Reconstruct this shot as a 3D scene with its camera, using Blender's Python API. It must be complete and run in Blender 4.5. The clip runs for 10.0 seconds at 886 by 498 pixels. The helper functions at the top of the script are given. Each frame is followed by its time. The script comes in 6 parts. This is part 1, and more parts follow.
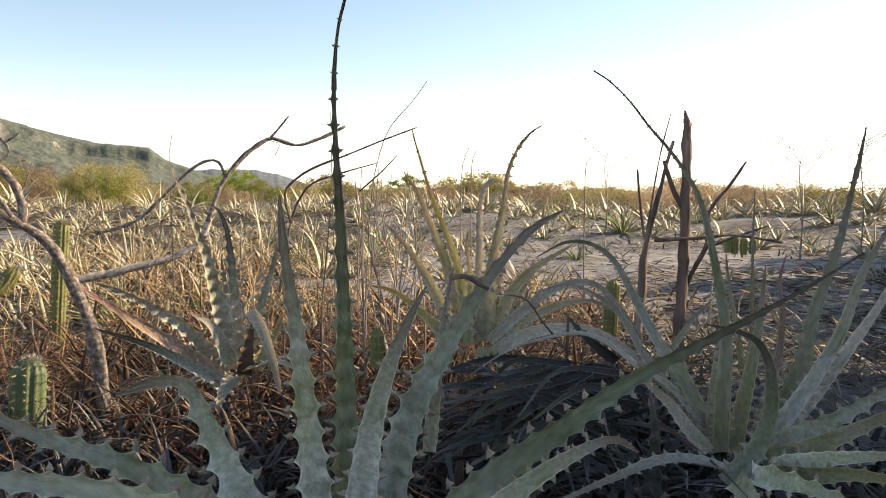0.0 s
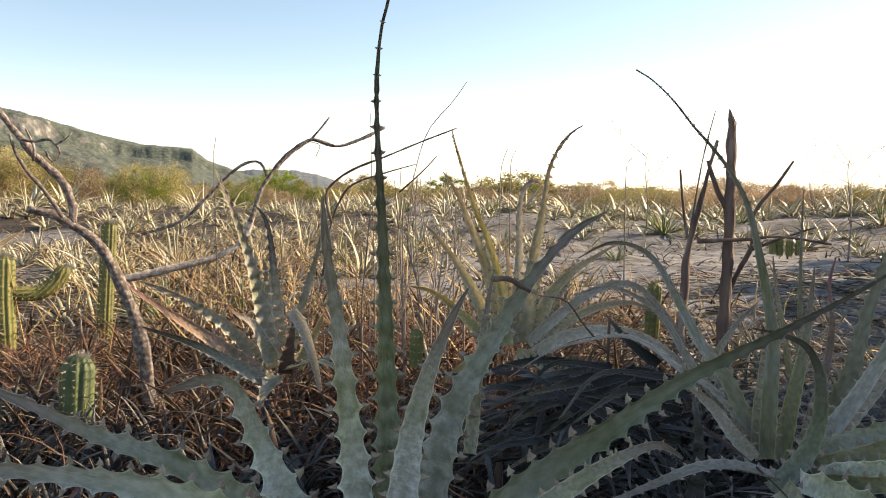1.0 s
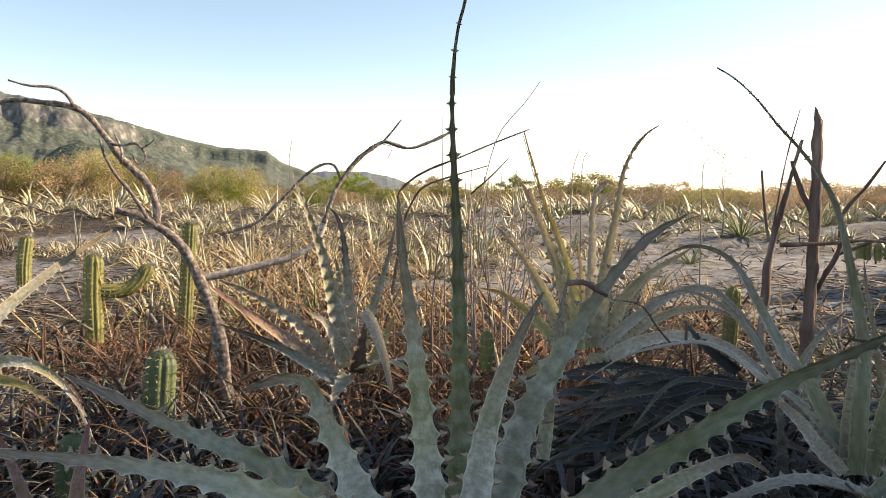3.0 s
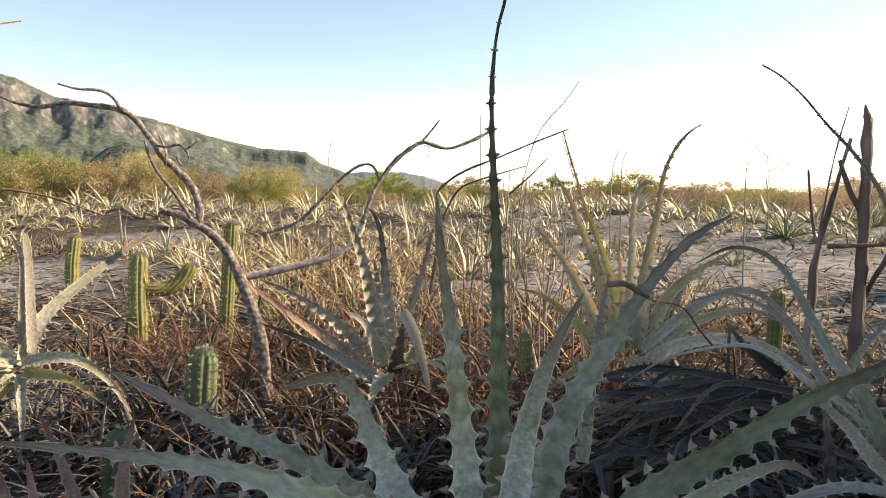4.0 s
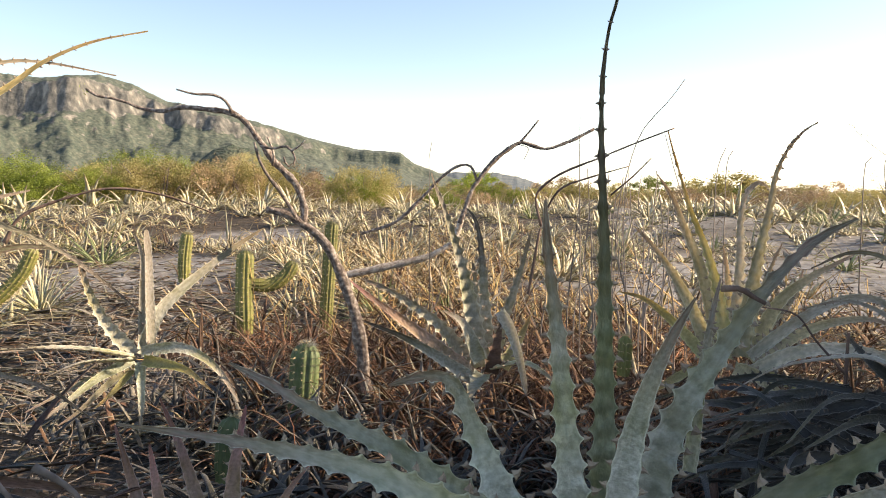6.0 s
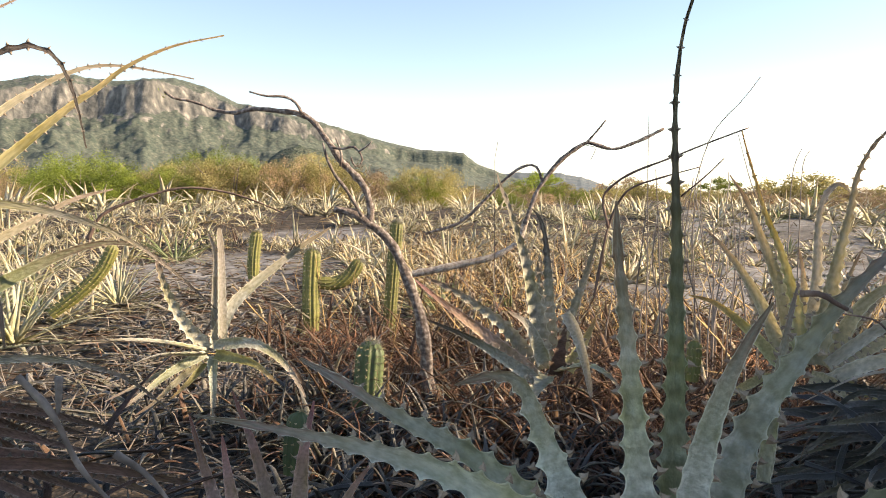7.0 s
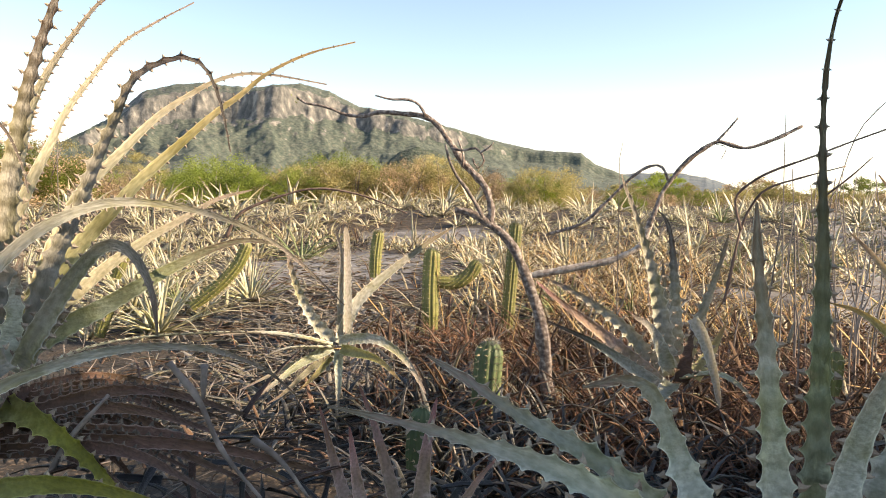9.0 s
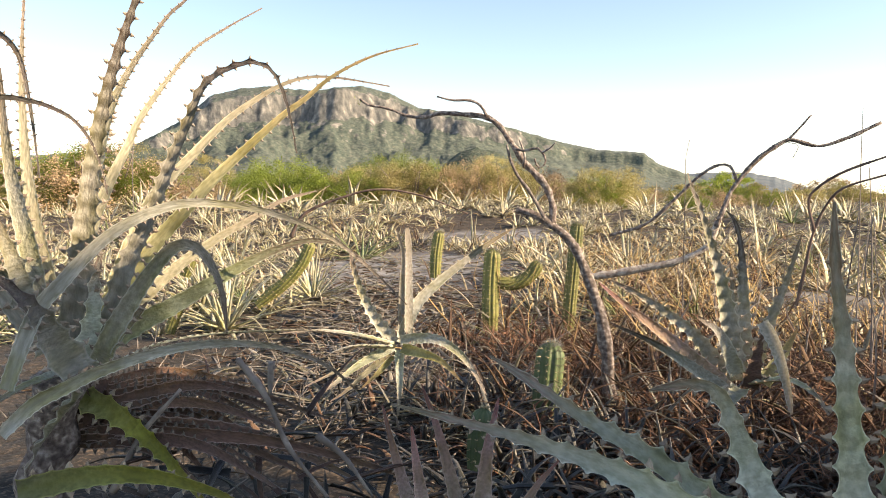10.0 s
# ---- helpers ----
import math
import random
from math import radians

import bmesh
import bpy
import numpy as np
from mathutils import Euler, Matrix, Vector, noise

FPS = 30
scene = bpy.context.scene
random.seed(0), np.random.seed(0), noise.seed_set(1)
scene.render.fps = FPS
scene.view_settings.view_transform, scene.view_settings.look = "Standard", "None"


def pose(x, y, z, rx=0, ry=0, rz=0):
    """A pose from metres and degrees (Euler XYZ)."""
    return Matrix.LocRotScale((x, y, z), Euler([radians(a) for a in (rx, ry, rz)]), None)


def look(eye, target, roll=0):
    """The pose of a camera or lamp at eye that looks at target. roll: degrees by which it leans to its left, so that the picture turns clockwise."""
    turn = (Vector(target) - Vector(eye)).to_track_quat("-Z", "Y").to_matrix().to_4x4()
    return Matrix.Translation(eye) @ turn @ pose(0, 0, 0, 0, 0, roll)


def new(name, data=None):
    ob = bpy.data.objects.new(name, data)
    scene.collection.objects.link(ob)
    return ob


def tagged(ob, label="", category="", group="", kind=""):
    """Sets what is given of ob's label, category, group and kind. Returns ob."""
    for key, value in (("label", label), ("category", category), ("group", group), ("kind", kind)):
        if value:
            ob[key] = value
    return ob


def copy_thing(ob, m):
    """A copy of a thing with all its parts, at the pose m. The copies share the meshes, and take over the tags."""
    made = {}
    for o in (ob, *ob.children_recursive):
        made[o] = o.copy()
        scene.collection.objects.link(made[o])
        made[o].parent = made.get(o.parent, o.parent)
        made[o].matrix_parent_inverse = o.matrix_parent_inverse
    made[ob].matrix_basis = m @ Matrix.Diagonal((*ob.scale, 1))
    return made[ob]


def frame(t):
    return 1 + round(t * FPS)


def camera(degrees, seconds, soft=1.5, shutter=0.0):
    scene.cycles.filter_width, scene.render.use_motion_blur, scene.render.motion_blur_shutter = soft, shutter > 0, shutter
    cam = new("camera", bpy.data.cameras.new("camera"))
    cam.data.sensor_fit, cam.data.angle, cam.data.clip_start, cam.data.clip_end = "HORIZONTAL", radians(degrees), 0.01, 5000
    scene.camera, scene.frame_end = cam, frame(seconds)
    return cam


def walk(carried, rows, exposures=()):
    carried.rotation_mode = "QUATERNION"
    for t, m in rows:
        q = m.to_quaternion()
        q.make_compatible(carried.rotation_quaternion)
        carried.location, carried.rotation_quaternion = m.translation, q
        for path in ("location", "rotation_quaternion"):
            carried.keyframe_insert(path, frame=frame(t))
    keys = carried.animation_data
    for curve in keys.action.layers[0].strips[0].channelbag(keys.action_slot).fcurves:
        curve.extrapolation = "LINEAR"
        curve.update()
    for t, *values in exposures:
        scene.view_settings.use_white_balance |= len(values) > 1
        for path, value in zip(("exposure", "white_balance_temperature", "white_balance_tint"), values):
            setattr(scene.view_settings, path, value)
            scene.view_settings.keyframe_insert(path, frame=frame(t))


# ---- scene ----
cam = camera(62.45, 10.0, soft=1.0)
PATH = [
    (0, pose(-0.0000, 0.0000, 0.8500, 85.401, 0.172, 0.001)),
    (0.5, pose(-0.0025, 0.0014, 0.8510, 85.399, 0.180, 1.446)),
    (1, pose(-0.0061, 0.0024, 0.8524, 85.410, 0.209, 2.952)),
    (1.5, pose(-0.0073, 0.0038, 0.8521, 85.447, 0.296, 4.248)),
    (2, pose(-0.0112, 0.0033, 0.8533, 85.535, 0.321, 5.407)),
    (2.5, pose(-0.0146, 0.0051, 0.8540, 85.531, 0.249, 6.831)),
    (4, pose(-0.0185, 0.0099, 0.8538, 85.571, 0.274, 11.233)),
    (4.5, pose(-0.0232, 0.0082, 0.8541, 85.573, 0.244, 12.749)),
    (5, pose(-0.0258, 0.0067, 0.8542, 85.605, 0.231, 14.477)),
    (6.5, pose(-0.0426, -0.0034, 0.8549, 85.615, -0.014, 20.807)),
    (7, pose(-0.0451, -0.0060, 0.8547, 85.636, -0.135, 23.335)),
    (7.5, pose(-0.0500, -0.0086, 0.8549, 85.646, -0.186, 25.561)),
    (8, pose(-0.0519, -0.0114, 0.8552, 85.670, -0.176, 27.943)),
    (8.5, pose(-0.0550, -0.0157, 0.8552, 85.679, -0.226, 30.108)),
    (9, pose(-0.0574, -0.0212, 0.8547, 85.676, -0.207, 32.390)),
    (9.5, pose(-0.0595, -0.0239, 0.8544, 85.695, -0.192, 34.644)),
    (10, pose(-0.0618, -0.0270, 0.8543, 85.716, -0.066, 37.015)),
]
walk(cam, PATH, [(0, 1.06, 7250, 11.5), (5, 1.18, 7250, 11.5), (10, 1.30, 7250, 11.5)])

# ---- world, sun, exposure ----
SUN_AZ, SUN_EL = 68.0, 24.0            # degrees clockwise from +y, degrees above the horizon
world = bpy.data.worlds.new("world")
scene.world = world
world.use_nodes = True
wn = world.node_tree
sky = wn.nodes.new("ShaderNodeTexSky")
sky.sky_type = "NISHITA"
sky.sun_disc = False
sky.sun_elevation, sky.sun_rotation = radians(SUN_EL), radians(SUN_AZ)
sky.air_density, sky.dust_density, sky.ozone_density = 0.9, 0.25, 0.4
# whitish haze low over the horizon
up_way = wn.nodes.new("ShaderNodeSeparateXYZ")
wn.links.new(wn.nodes.new("ShaderNodeTexCoord").outputs["Generated"], up_way.inputs[0])
haze = wn.nodes.new("ShaderNodeMapRange")
haze.interpolation_type = "SMOOTHSTEP"
haze.inputs[2].default_value, haze.inputs[3].default_value, haze.inputs[4].default_value = 0.18, 0.55, 1.0
wn.links.new(up_way.outputs[2], haze.inputs[0])
sky_tone = wn.nodes.new("ShaderNodeHueSaturation")
wn.links.new(haze.outputs[0], sky_tone.inputs["Saturation"])
wn.links.new(sky.outputs[0], sky_tone.inputs["Color"])
wn.links.new(sky_tone.outputs[0], wn.nodes["Background"].inputs[0])
wn.nodes["Background"].inputs[1].default_value = 0.116
SUN_DIR = Vector((math.sin(radians(SUN_AZ)) * math.cos(radians(SUN_EL)), math.cos(radians(SUN_AZ)) * math.cos(radians(SUN_EL)), math.sin(radians(SUN_EL))))
sun = new("sun", bpy.data.lights.new("sun", "SUN"))
sun.data.energy, sun.data.angle, sun.data.color = 5.0, radians(0.6), (1.0, 0.84, 0.62)
sun.matrix_world = look(SUN_DIR * 40, (0, 0, 0))


# ---- materials ----
def material(name):
    m = bpy.data.materials.new(name)
    m.use_nodes = True
    nt = m.node_tree
    return m, nt, nt.nodes["Principled BSDF"], nt.nodes["Material Output"]


def node(nt, kind, **values):
    n = nt.nodes.new(kind)
    for key, value in values.items():
        n.inputs[key].default_value = value
    return n


def ramp(nt, source, stops):
    r = nt.nodes.new("ShaderNodeValToRGB")
    while len(r.color_ramp.elements) < len(stops):
        r.color_ramp.elements.new(0.5)
    for e, (p, c) in zip(r.color_ramp.elements, stops):
        e.position, e.color = p, (*c, 1)
    nt.links.new(source, r.inputs[0])
    return r.outputs[0]


def mix(nt, a, b, fac, mode="MIX"):
    m = nt.nodes.new("ShaderNodeMix")
    m.data_type, m.blend_type = "RGBA", mode
    for socket, value in ((m.inputs[6], a), (m.inputs[7], b), (m.inputs[0], fac)):
        if hasattr(value, "is_linked"):
            nt.links.new(value, socket)
        else:
            socket.default_value = (*value, 1) if isinstance(value, tuple) else value
    return m.outputs[2]


def noise_of(nt, scale, detail=4, coords="Object", stretch=None):
    tc = nt.nodes.new("ShaderNodeTexCoord")
    n = node(nt, "ShaderNodeTexNoise", Scale=scale, Detail=detail)
    if stretch:
        mp = nt.nodes.new("ShaderNodeMapping")
        mp.inputs["Scale"].default_value = stretch
        nt.links.new(tc.outputs[coords], mp.inputs[0])
        nt.links.new(mp.outputs[0], n.inputs["Vector"])
    else:
        nt.links.new(tc.outputs[coords], n.inputs["Vector"])
    return n.outputs["Fac"]


def bump(nt, bsdf, height, strength, distance):
    b = node(nt, "ShaderNodeBump", Strength=strength, Distance=distance)
    nt.links.new(height, b.inputs["Height"])
    nt.links.new(b.outputs[0], bsdf.inputs["Normal"])


def rand_shift(nt, colour, amount, island=False):
    """Vary the brightness of a colour from object to object, or from piece to piece of a joined mesh."""
    info = nt.nodes.new("ShaderNodeNewGeometry" if island else "ShaderNodeObjectInfo")
    hsv = nt.nodes.new("ShaderNodeHueSaturation")
    mr = node(nt, "ShaderNodeMapRange")
    mr.inputs[3].default_value, mr.inputs[4].default_value = 1 - amount, 1 + amount
    nt.links.new(info.outputs["Random Per Island" if island else "Random"], mr.inputs[0])
    nt.links.new(mr.outputs[0], hsv.inputs["Value"])
    nt.links.new(colour, hsv.inputs["Color"])
    return hsv.outputs[0]


def leaf_material(name, base, middle, end, through_light=0.28, rough=0.5, blotch=(0.30, 0.25, 0.16), island=False, turn=0.74, mottle=1.0):
    """Waxy strap leaf: colour runs from base to tip, with cross bands, blotches and some light let through."""
    m, nt, bsdf, out = material(name)
    uv = nt.nodes.new("ShaderNodeUVMap")
    sep = nt.nodes.new("ShaderNodeSeparateXYZ")
    nt.links.new(uv.outputs[0], sep.inputs[0])
    along = ramp(nt, sep.outputs[1], [(0.0, base), (0.45, middle), (turn, tuple(0.5 * a + 0.5 * b for a, b in zip(middle, end))), (min(0.95, turn + 0.16), end)])
    wax = noise_of(nt, 14, 5)
    band = noise_of(nt, 9, 3, "UV", (0.5, 3.6, 1))
    c = mix(nt, along, ramp(nt, band, [(0.36, (0.66, 0.68, 0.64)), (0.50, (0.92, 0.92, 0.92)), (0.62, (1.16, 1.16, 1.18))]), 1.0, "MULTIPLY")
    c = mix(nt, c, ramp(nt, wax, [(0.40, (1.08, 1.08, 1.08)), (0.56, (0.94, 0.93, 0.90)), (0.70, (0.66, 0.64, 0.56))]), 1.0, "MULTIPLY")
    patch = noise_of(nt, 7, 5)
    c = mix(nt, c, mix(nt, c, (0.86, 0.86, 0.52), 1.0, "MULTIPLY"), ramp(nt, patch, [(0.44, (0, 0, 0)), (0.62, (0.9 * mottle,) * 3)]))
    spots = noise_of(nt, 46, 4)
    c = mix(nt, c, blotch, ramp(nt, spots, [(0.62, (0, 0, 0)), (0.72, (0.55 * mottle,) * 3)]))
    c = mix(nt, c, tuple(0.66 * v for v in middle), ramp(nt, sep.outputs[0], [(0.18, (0, 0, 0)), (0.5, (0.55, 0.55, 0.55)), (0.82, (0, 0, 0))]))
    rim = ramp(nt, sep.outputs[0], [(0.0, (0.9, 0.9, 0.9)), (0.10, (0, 0, 0)), (0.90, (0, 0, 0)), (1.0, (0.9, 0.9, 0.9))])
    c = mix(nt, c, tuple(min(0.8, 1.25 * v + 0.16) for v in middle), rim)
    c = rand_shift(nt, c, 0.30 if name.startswith("leaf_field") else 0.20, island)
    nt.links.new(c, bsdf.inputs["Base Color"])
    bsdf.inputs["Roughness"].default_value = rough
    bump(nt, bsdf, noise_of(nt, 16, 4, "UV", (0.35, 3.0, 1)), 0.6, 0.008)
    tr = nt.nodes.new("ShaderNodeBsdfTranslucent")
    warm = mix(nt, c, (0.80, 0.66, 0.26), 0.25)
    nt.links.new(warm, tr.inputs[0])
    ms = nt.nodes.new("ShaderNodeMixShader")
    ms.inputs[0].default_value = through_light
    nt.links.new(bsdf.outputs[0], ms.inputs[1])
    nt.links.new(tr.outputs[0], ms.inputs[2])
    nt.links.new(ms.outputs[0], out.inputs[0])
    return m


def plain_material(name, stops, scale, rough=0.8, relief=0.4, depth=0.01, fine=8.0, stretch=None, vary=0.15, island=False):
    m, nt, bsdf, out = material(name)
    a = noise_of(nt, scale, 6, "Object", stretch)
    b = noise_of(nt, scale * fine, 5, "Object", stretch)
    c = ramp(nt, a, stops)
    c = mix(nt, c, (0.12, 0.10, 0.08), ramp(nt, b, [(0.5, (0, 0, 0)), (0.8, (0.6, 0.6, 0.6))]))
    nt.links.new(rand_shift(nt, c, vary, island), bsdf.inputs["Base Color"])
    bsdf.inputs["Roughness"].default_value = rough
    bump(nt, bsdf, b, relief, depth)
    return m


# bluish-white base is wax, with sky reflection put into the colour
LIVE = leaf_material("leaf_grey_green", (0.64, 0.65, 0.66), (0.49, 0.51, 0.42), (0.30, 0.21, 0.18), 0.22, turn=0.66, mottle=0.8)
DARKTIP = leaf_material("leaf_dark_tipped", (0.359, 0.374, 0.312), (0.203, 0.226, 0.133), (0.0936, 0.0624, 0.0507), 0.15, turn=0.56)
GREY = leaf_material("leaf_blue_grey", (0.471, 0.456, 0.403), (0.441, 0.426, 0.365), (0.289, 0.198, 0.167), 0.24)
GREYTIP = leaf_material("leaf_grey_dark_tip", (0.47, 0.46, 0.42), (0.40, 0.39, 0.34), (0.09, 0.055, 0.05), 0.15, turn=0.58)
# brownish grey lowered so the left plant's main leaves look shaded
BROWNSHADE = leaf_material("leaf_brown_shade", (0.34, 0.32, 0.27), (0.24, 0.215, 0.18), (0.085, 0.055, 0.05), 0.08, turn=0.56)
PALE = leaf_material("leaf_pale_yellow", (0.612, 0.552, 0.383), (0.629, 0.578, 0.442), (0.476, 0.34, 0.315), 0.5, mottle=0.15)
# yellower tone paints a sunlit glow into the grey-green leaves
SILVERGREEN = leaf_material("leaf_silver_green", (0.415, 0.415, 0.302), (0.39, 0.377, 0.277), (0.277, 0.183, 0.17), 0.38, 0.45)
PINKY = leaf_material("leaf_pinkish", (0.44, 0.39, 0.33), (0.46, 0.31, 0.28), (0.40, 0.15, 0.16), 0.25)
# pale withered tone, brightened to put sunlight into the colour
PALEPINK = leaf_material("leaf_withered_pale_sunlit", (0.663, 0.62, 0.552), (0.646, 0.595, 0.544), (0.51, 0.425, 0.391), 0.45, mottle=0.3)
OCHRE = leaf_material("leaf_ochre", (0.50, 0.50, 0.32), (0.56, 0.50, 0.28), (0.52, 0.32, 0.15), 0.45)
YELLOW = leaf_material("leaf_yellow_green", (0.231, 0.245, 0.14), (0.322, 0.322, 0.042), (0.294, 0.252, 0.042), 0.3)
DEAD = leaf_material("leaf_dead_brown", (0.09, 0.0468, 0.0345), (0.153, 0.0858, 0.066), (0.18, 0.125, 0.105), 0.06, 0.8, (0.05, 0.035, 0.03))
# grey dead leaves taken near black, with the hollows' shade in the colour
DEADSHADE = leaf_material("leaf_dead_grey_shade", (0.016, 0.015, 0.015), (0.050, 0.048, 0.052), (0.19, 0.178, 0.17), 0.03, 0.48, (0.010, 0.009, 0.009))
# base colours carry the orange-brown shade between the field leaves
FIELD = leaf_material("leaf_field", (0.3, 0.204, 0.103), (0.64, 0.597, 0.475), (0.55, 0.408, 0.302), 0.16)
FIELDJOINED = leaf_material("leaf_field_joined", (0.32, 0.224, 0.119), (0.62, 0.576, 0.454), (0.53, 0.398, 0.292), 0.16, island=True)
FIELDPALE = leaf_material("leaf_field_pale", (0.50, 0.46, 0.26), (0.68, 0.66, 0.53), (0.60, 0.50, 0.36), 0.3)
FIELDGREEN = leaf_material("leaf_field_green", (0.34, 0.38, 0.22), (0.26, 0.33, 0.17), (0.40, 0.34, 0.16), 0.3)
STRIPS = leaf_material("strips_pale", (0.40, 0.325, 0.24), (0.50, 0.43, 0.335), (0.55, 0.48, 0.395), 0.25, 0.8, island=True)
STRIPSGREY = leaf_material("strips_grey", (0.208, 0.184, 0.168), (0.288, 0.264, 0.248), (0.352, 0.32, 0.296), 0.12, 0.85, island=True)
STRIPSDARK = leaf_material("strips_brown", (0.0768, 0.0395, 0.0282), (0.139, 0.076, 0.0514), (0.221, 0.125, 0.088), 0.15, 0.85, island=True)
CRUMB = leaf_material("leaf_crumbs", (0.0805, 0.0342, 0.0234), (0.184, 0.0808, 0.0522), (0.345, 0.171, 0.117), 0.15, 0.85, island=True)
SPINE = plain_material("spine_horn", [(0.3, (0.20, 0.14, 0.10)), (0.7, (0.40, 0.33, 0.25))], 40, 0.5)
SPINEDARK = plain_material("spine_withered", [(0.3, (0.05, 0.038, 0.03)), (0.7, (0.15, 0.12, 0.095))], 40, 0.6)
BARK = plain_material("bark_grey", [(0.36, (0.12, 0.088, 0.078)), (0.52, (0.26, 0.205, 0.185)), (0.66, (0.52, 0.45, 0.41))], 70, 0.9, 0.9, 0.008, 4)
# lighter copy of the grey bark, with sunlight put into the colour
BARKSUNLIT = plain_material("bark_sunlit", [(0.36, (0.26, 0.20, 0.17)), (0.52, (0.48, 0.41, 0.36)), (0.68, (0.64, 0.58, 0.52))], 60, 0.9, 0.9, 0.008, 4)
BARKDARK = plain_material("bark_dark", [(0.35, (0.07, 0.045, 0.038)), (0.55, (0.17, 0.11, 0.09)), (0.7, (0.34, 0.25, 0.20))], 18, 0.9, 0.9, 0.008, 4, (1, 1, 0.2))
TWIG = plain_material("twig_grey", [(0.35, (0.15, 0.12, 0.105)), (0.65, (0.34, 0.29, 0.26))], 25, 0.9, 0.5, 0.003, 4, None, 0.3)
# wide stops paint lit twigs and black gaps into the tangle
LITTER = plain_material("dry_twigs", [(0.38, (0.016, 0.009, 0.007)), (0.54, (0.098, 0.042, 0.026)), (0.68, (0.48, 0.245, 0.14))], 3, 0.9, 0.3, 0.002, 6, None, 0.45, True)
STRAW = plain_material("dry_straw", [(0.3, (0.36, 0.22, 0.09)), (0.6, (0.54, 0.37, 0.16)), (0.75, (0.64, 0.50, 0.28))], 2, 0.8, 0.3, 0.002, 6, None, 0.4, True)
# one skin in two painted tones: darker for shade, yellower for sun
CACTUSSHADE = plain_material("cactus_skin_shaded", [(0.3, (0.045, 0.07, 0.028)), (0.6, (0.095, 0.125, 0.048)), (0.75, (0.18, 0.19, 0.09))], 14, 0.6, 0.4, 0.004, 5)
CACTUSSUN = plain_material("cactus_skin_sunlit", [(0.3, (0.12, 0.13, 0.035)), (0.6, (0.22, 0.21, 0.06)), (0.75, (0.32, 0.28, 0.10))], 12, 0.6, 0.4, 0.004, 5)
THORN = plain_material("cactus_thorns", [(0.3, (0.30, 0.22, 0.11)), (0.7, (0.52, 0.43, 0.26))], 20, 0.6)
WOOL = plain_material("cactus_wool", [(0.3, (0.42, 0.40, 0.36)), (0.7, (0.6, 0.58, 0.52))], 40, 0.95)


def foliage_material(name, dark, light, through_light=0.4):
    m, nt, bsdf, out = material(name)
    c = ramp(nt, noise_of(nt, 1.3, 3), [(0.3, dark), (0.7, light)])
    c = rand_shift(nt, rand_shift(nt, c, 0.12, True), 0.40)
    nt.links.new(c, bsdf.inputs["Base Color"])
    bsdf.inputs["Roughness"].default_value = 0.6
    tr = nt.nodes.new("ShaderNodeBsdfTranslucent")
    nt.links.new(c, tr.inputs[0])
    ms = nt.nodes.new("ShaderNodeMixShader")
    ms.inputs[0].default_value = through_light
    nt.links.new(bsdf.outputs[0], ms.inputs[1])
    nt.links.new(tr.outputs[0], ms.inputs[2])
    nt.links.new(ms.outputs[0], out.inputs[0])
    return m


GREENLEAF = foliage_material("foliage_green", (0.12, 0.165, 0.025), (0.29, 0.33, 0.06), 0.5)
OLIVELEAF = foliage_material("foliage_olive", (0.27, 0.235, 0.085), (0.46, 0.39, 0.165), 0.45)
BROWNLEAF = foliage_material("foliage_brown", (0.28, 0.20, 0.115), (0.46, 0.325, 0.20), 0.35)


def ground_material():
    """Pale sand with litter-covered brown areas, blackened for shade under plants, and scattered dark crumbs."""
    m, nt, bsdf, out = material("sandy_ground")
    big = noise_of(nt, 0.55, 5)
    mid = noise_of(nt, 5, 6)
    fine = noise_of(nt, 70, 5)
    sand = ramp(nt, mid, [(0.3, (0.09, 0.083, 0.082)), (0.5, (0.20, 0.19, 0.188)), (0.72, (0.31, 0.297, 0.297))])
    soil_shade = ramp(nt, mid, [(0.3, (0.008, 0.006, 0.005)), (0.7, (0.045, 0.032, 0.023))])
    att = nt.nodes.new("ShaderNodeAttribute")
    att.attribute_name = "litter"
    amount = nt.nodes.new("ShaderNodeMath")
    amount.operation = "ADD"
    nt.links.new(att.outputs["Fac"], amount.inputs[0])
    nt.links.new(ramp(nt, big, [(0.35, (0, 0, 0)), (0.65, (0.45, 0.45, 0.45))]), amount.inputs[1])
    c = mix(nt, sand, soil_shade, ramp(nt, amount.outputs[0], [(0.3, (0, 0, 0)), (0.75, (1, 1, 1))]))
    c = mix(nt, c, (0.12, 0.085, 0.06), ramp(nt, fine, [(0.52, (0, 0, 0)), (0.64, (0.85, 0.85, 0.85))]))
    nt.links.new(c, bsdf.inputs["Base Color"])
    bsdf.inputs["Roughness"].default_value = 0.95
    bump(nt, bsdf, mid, 1.0, 0.07)
    return m


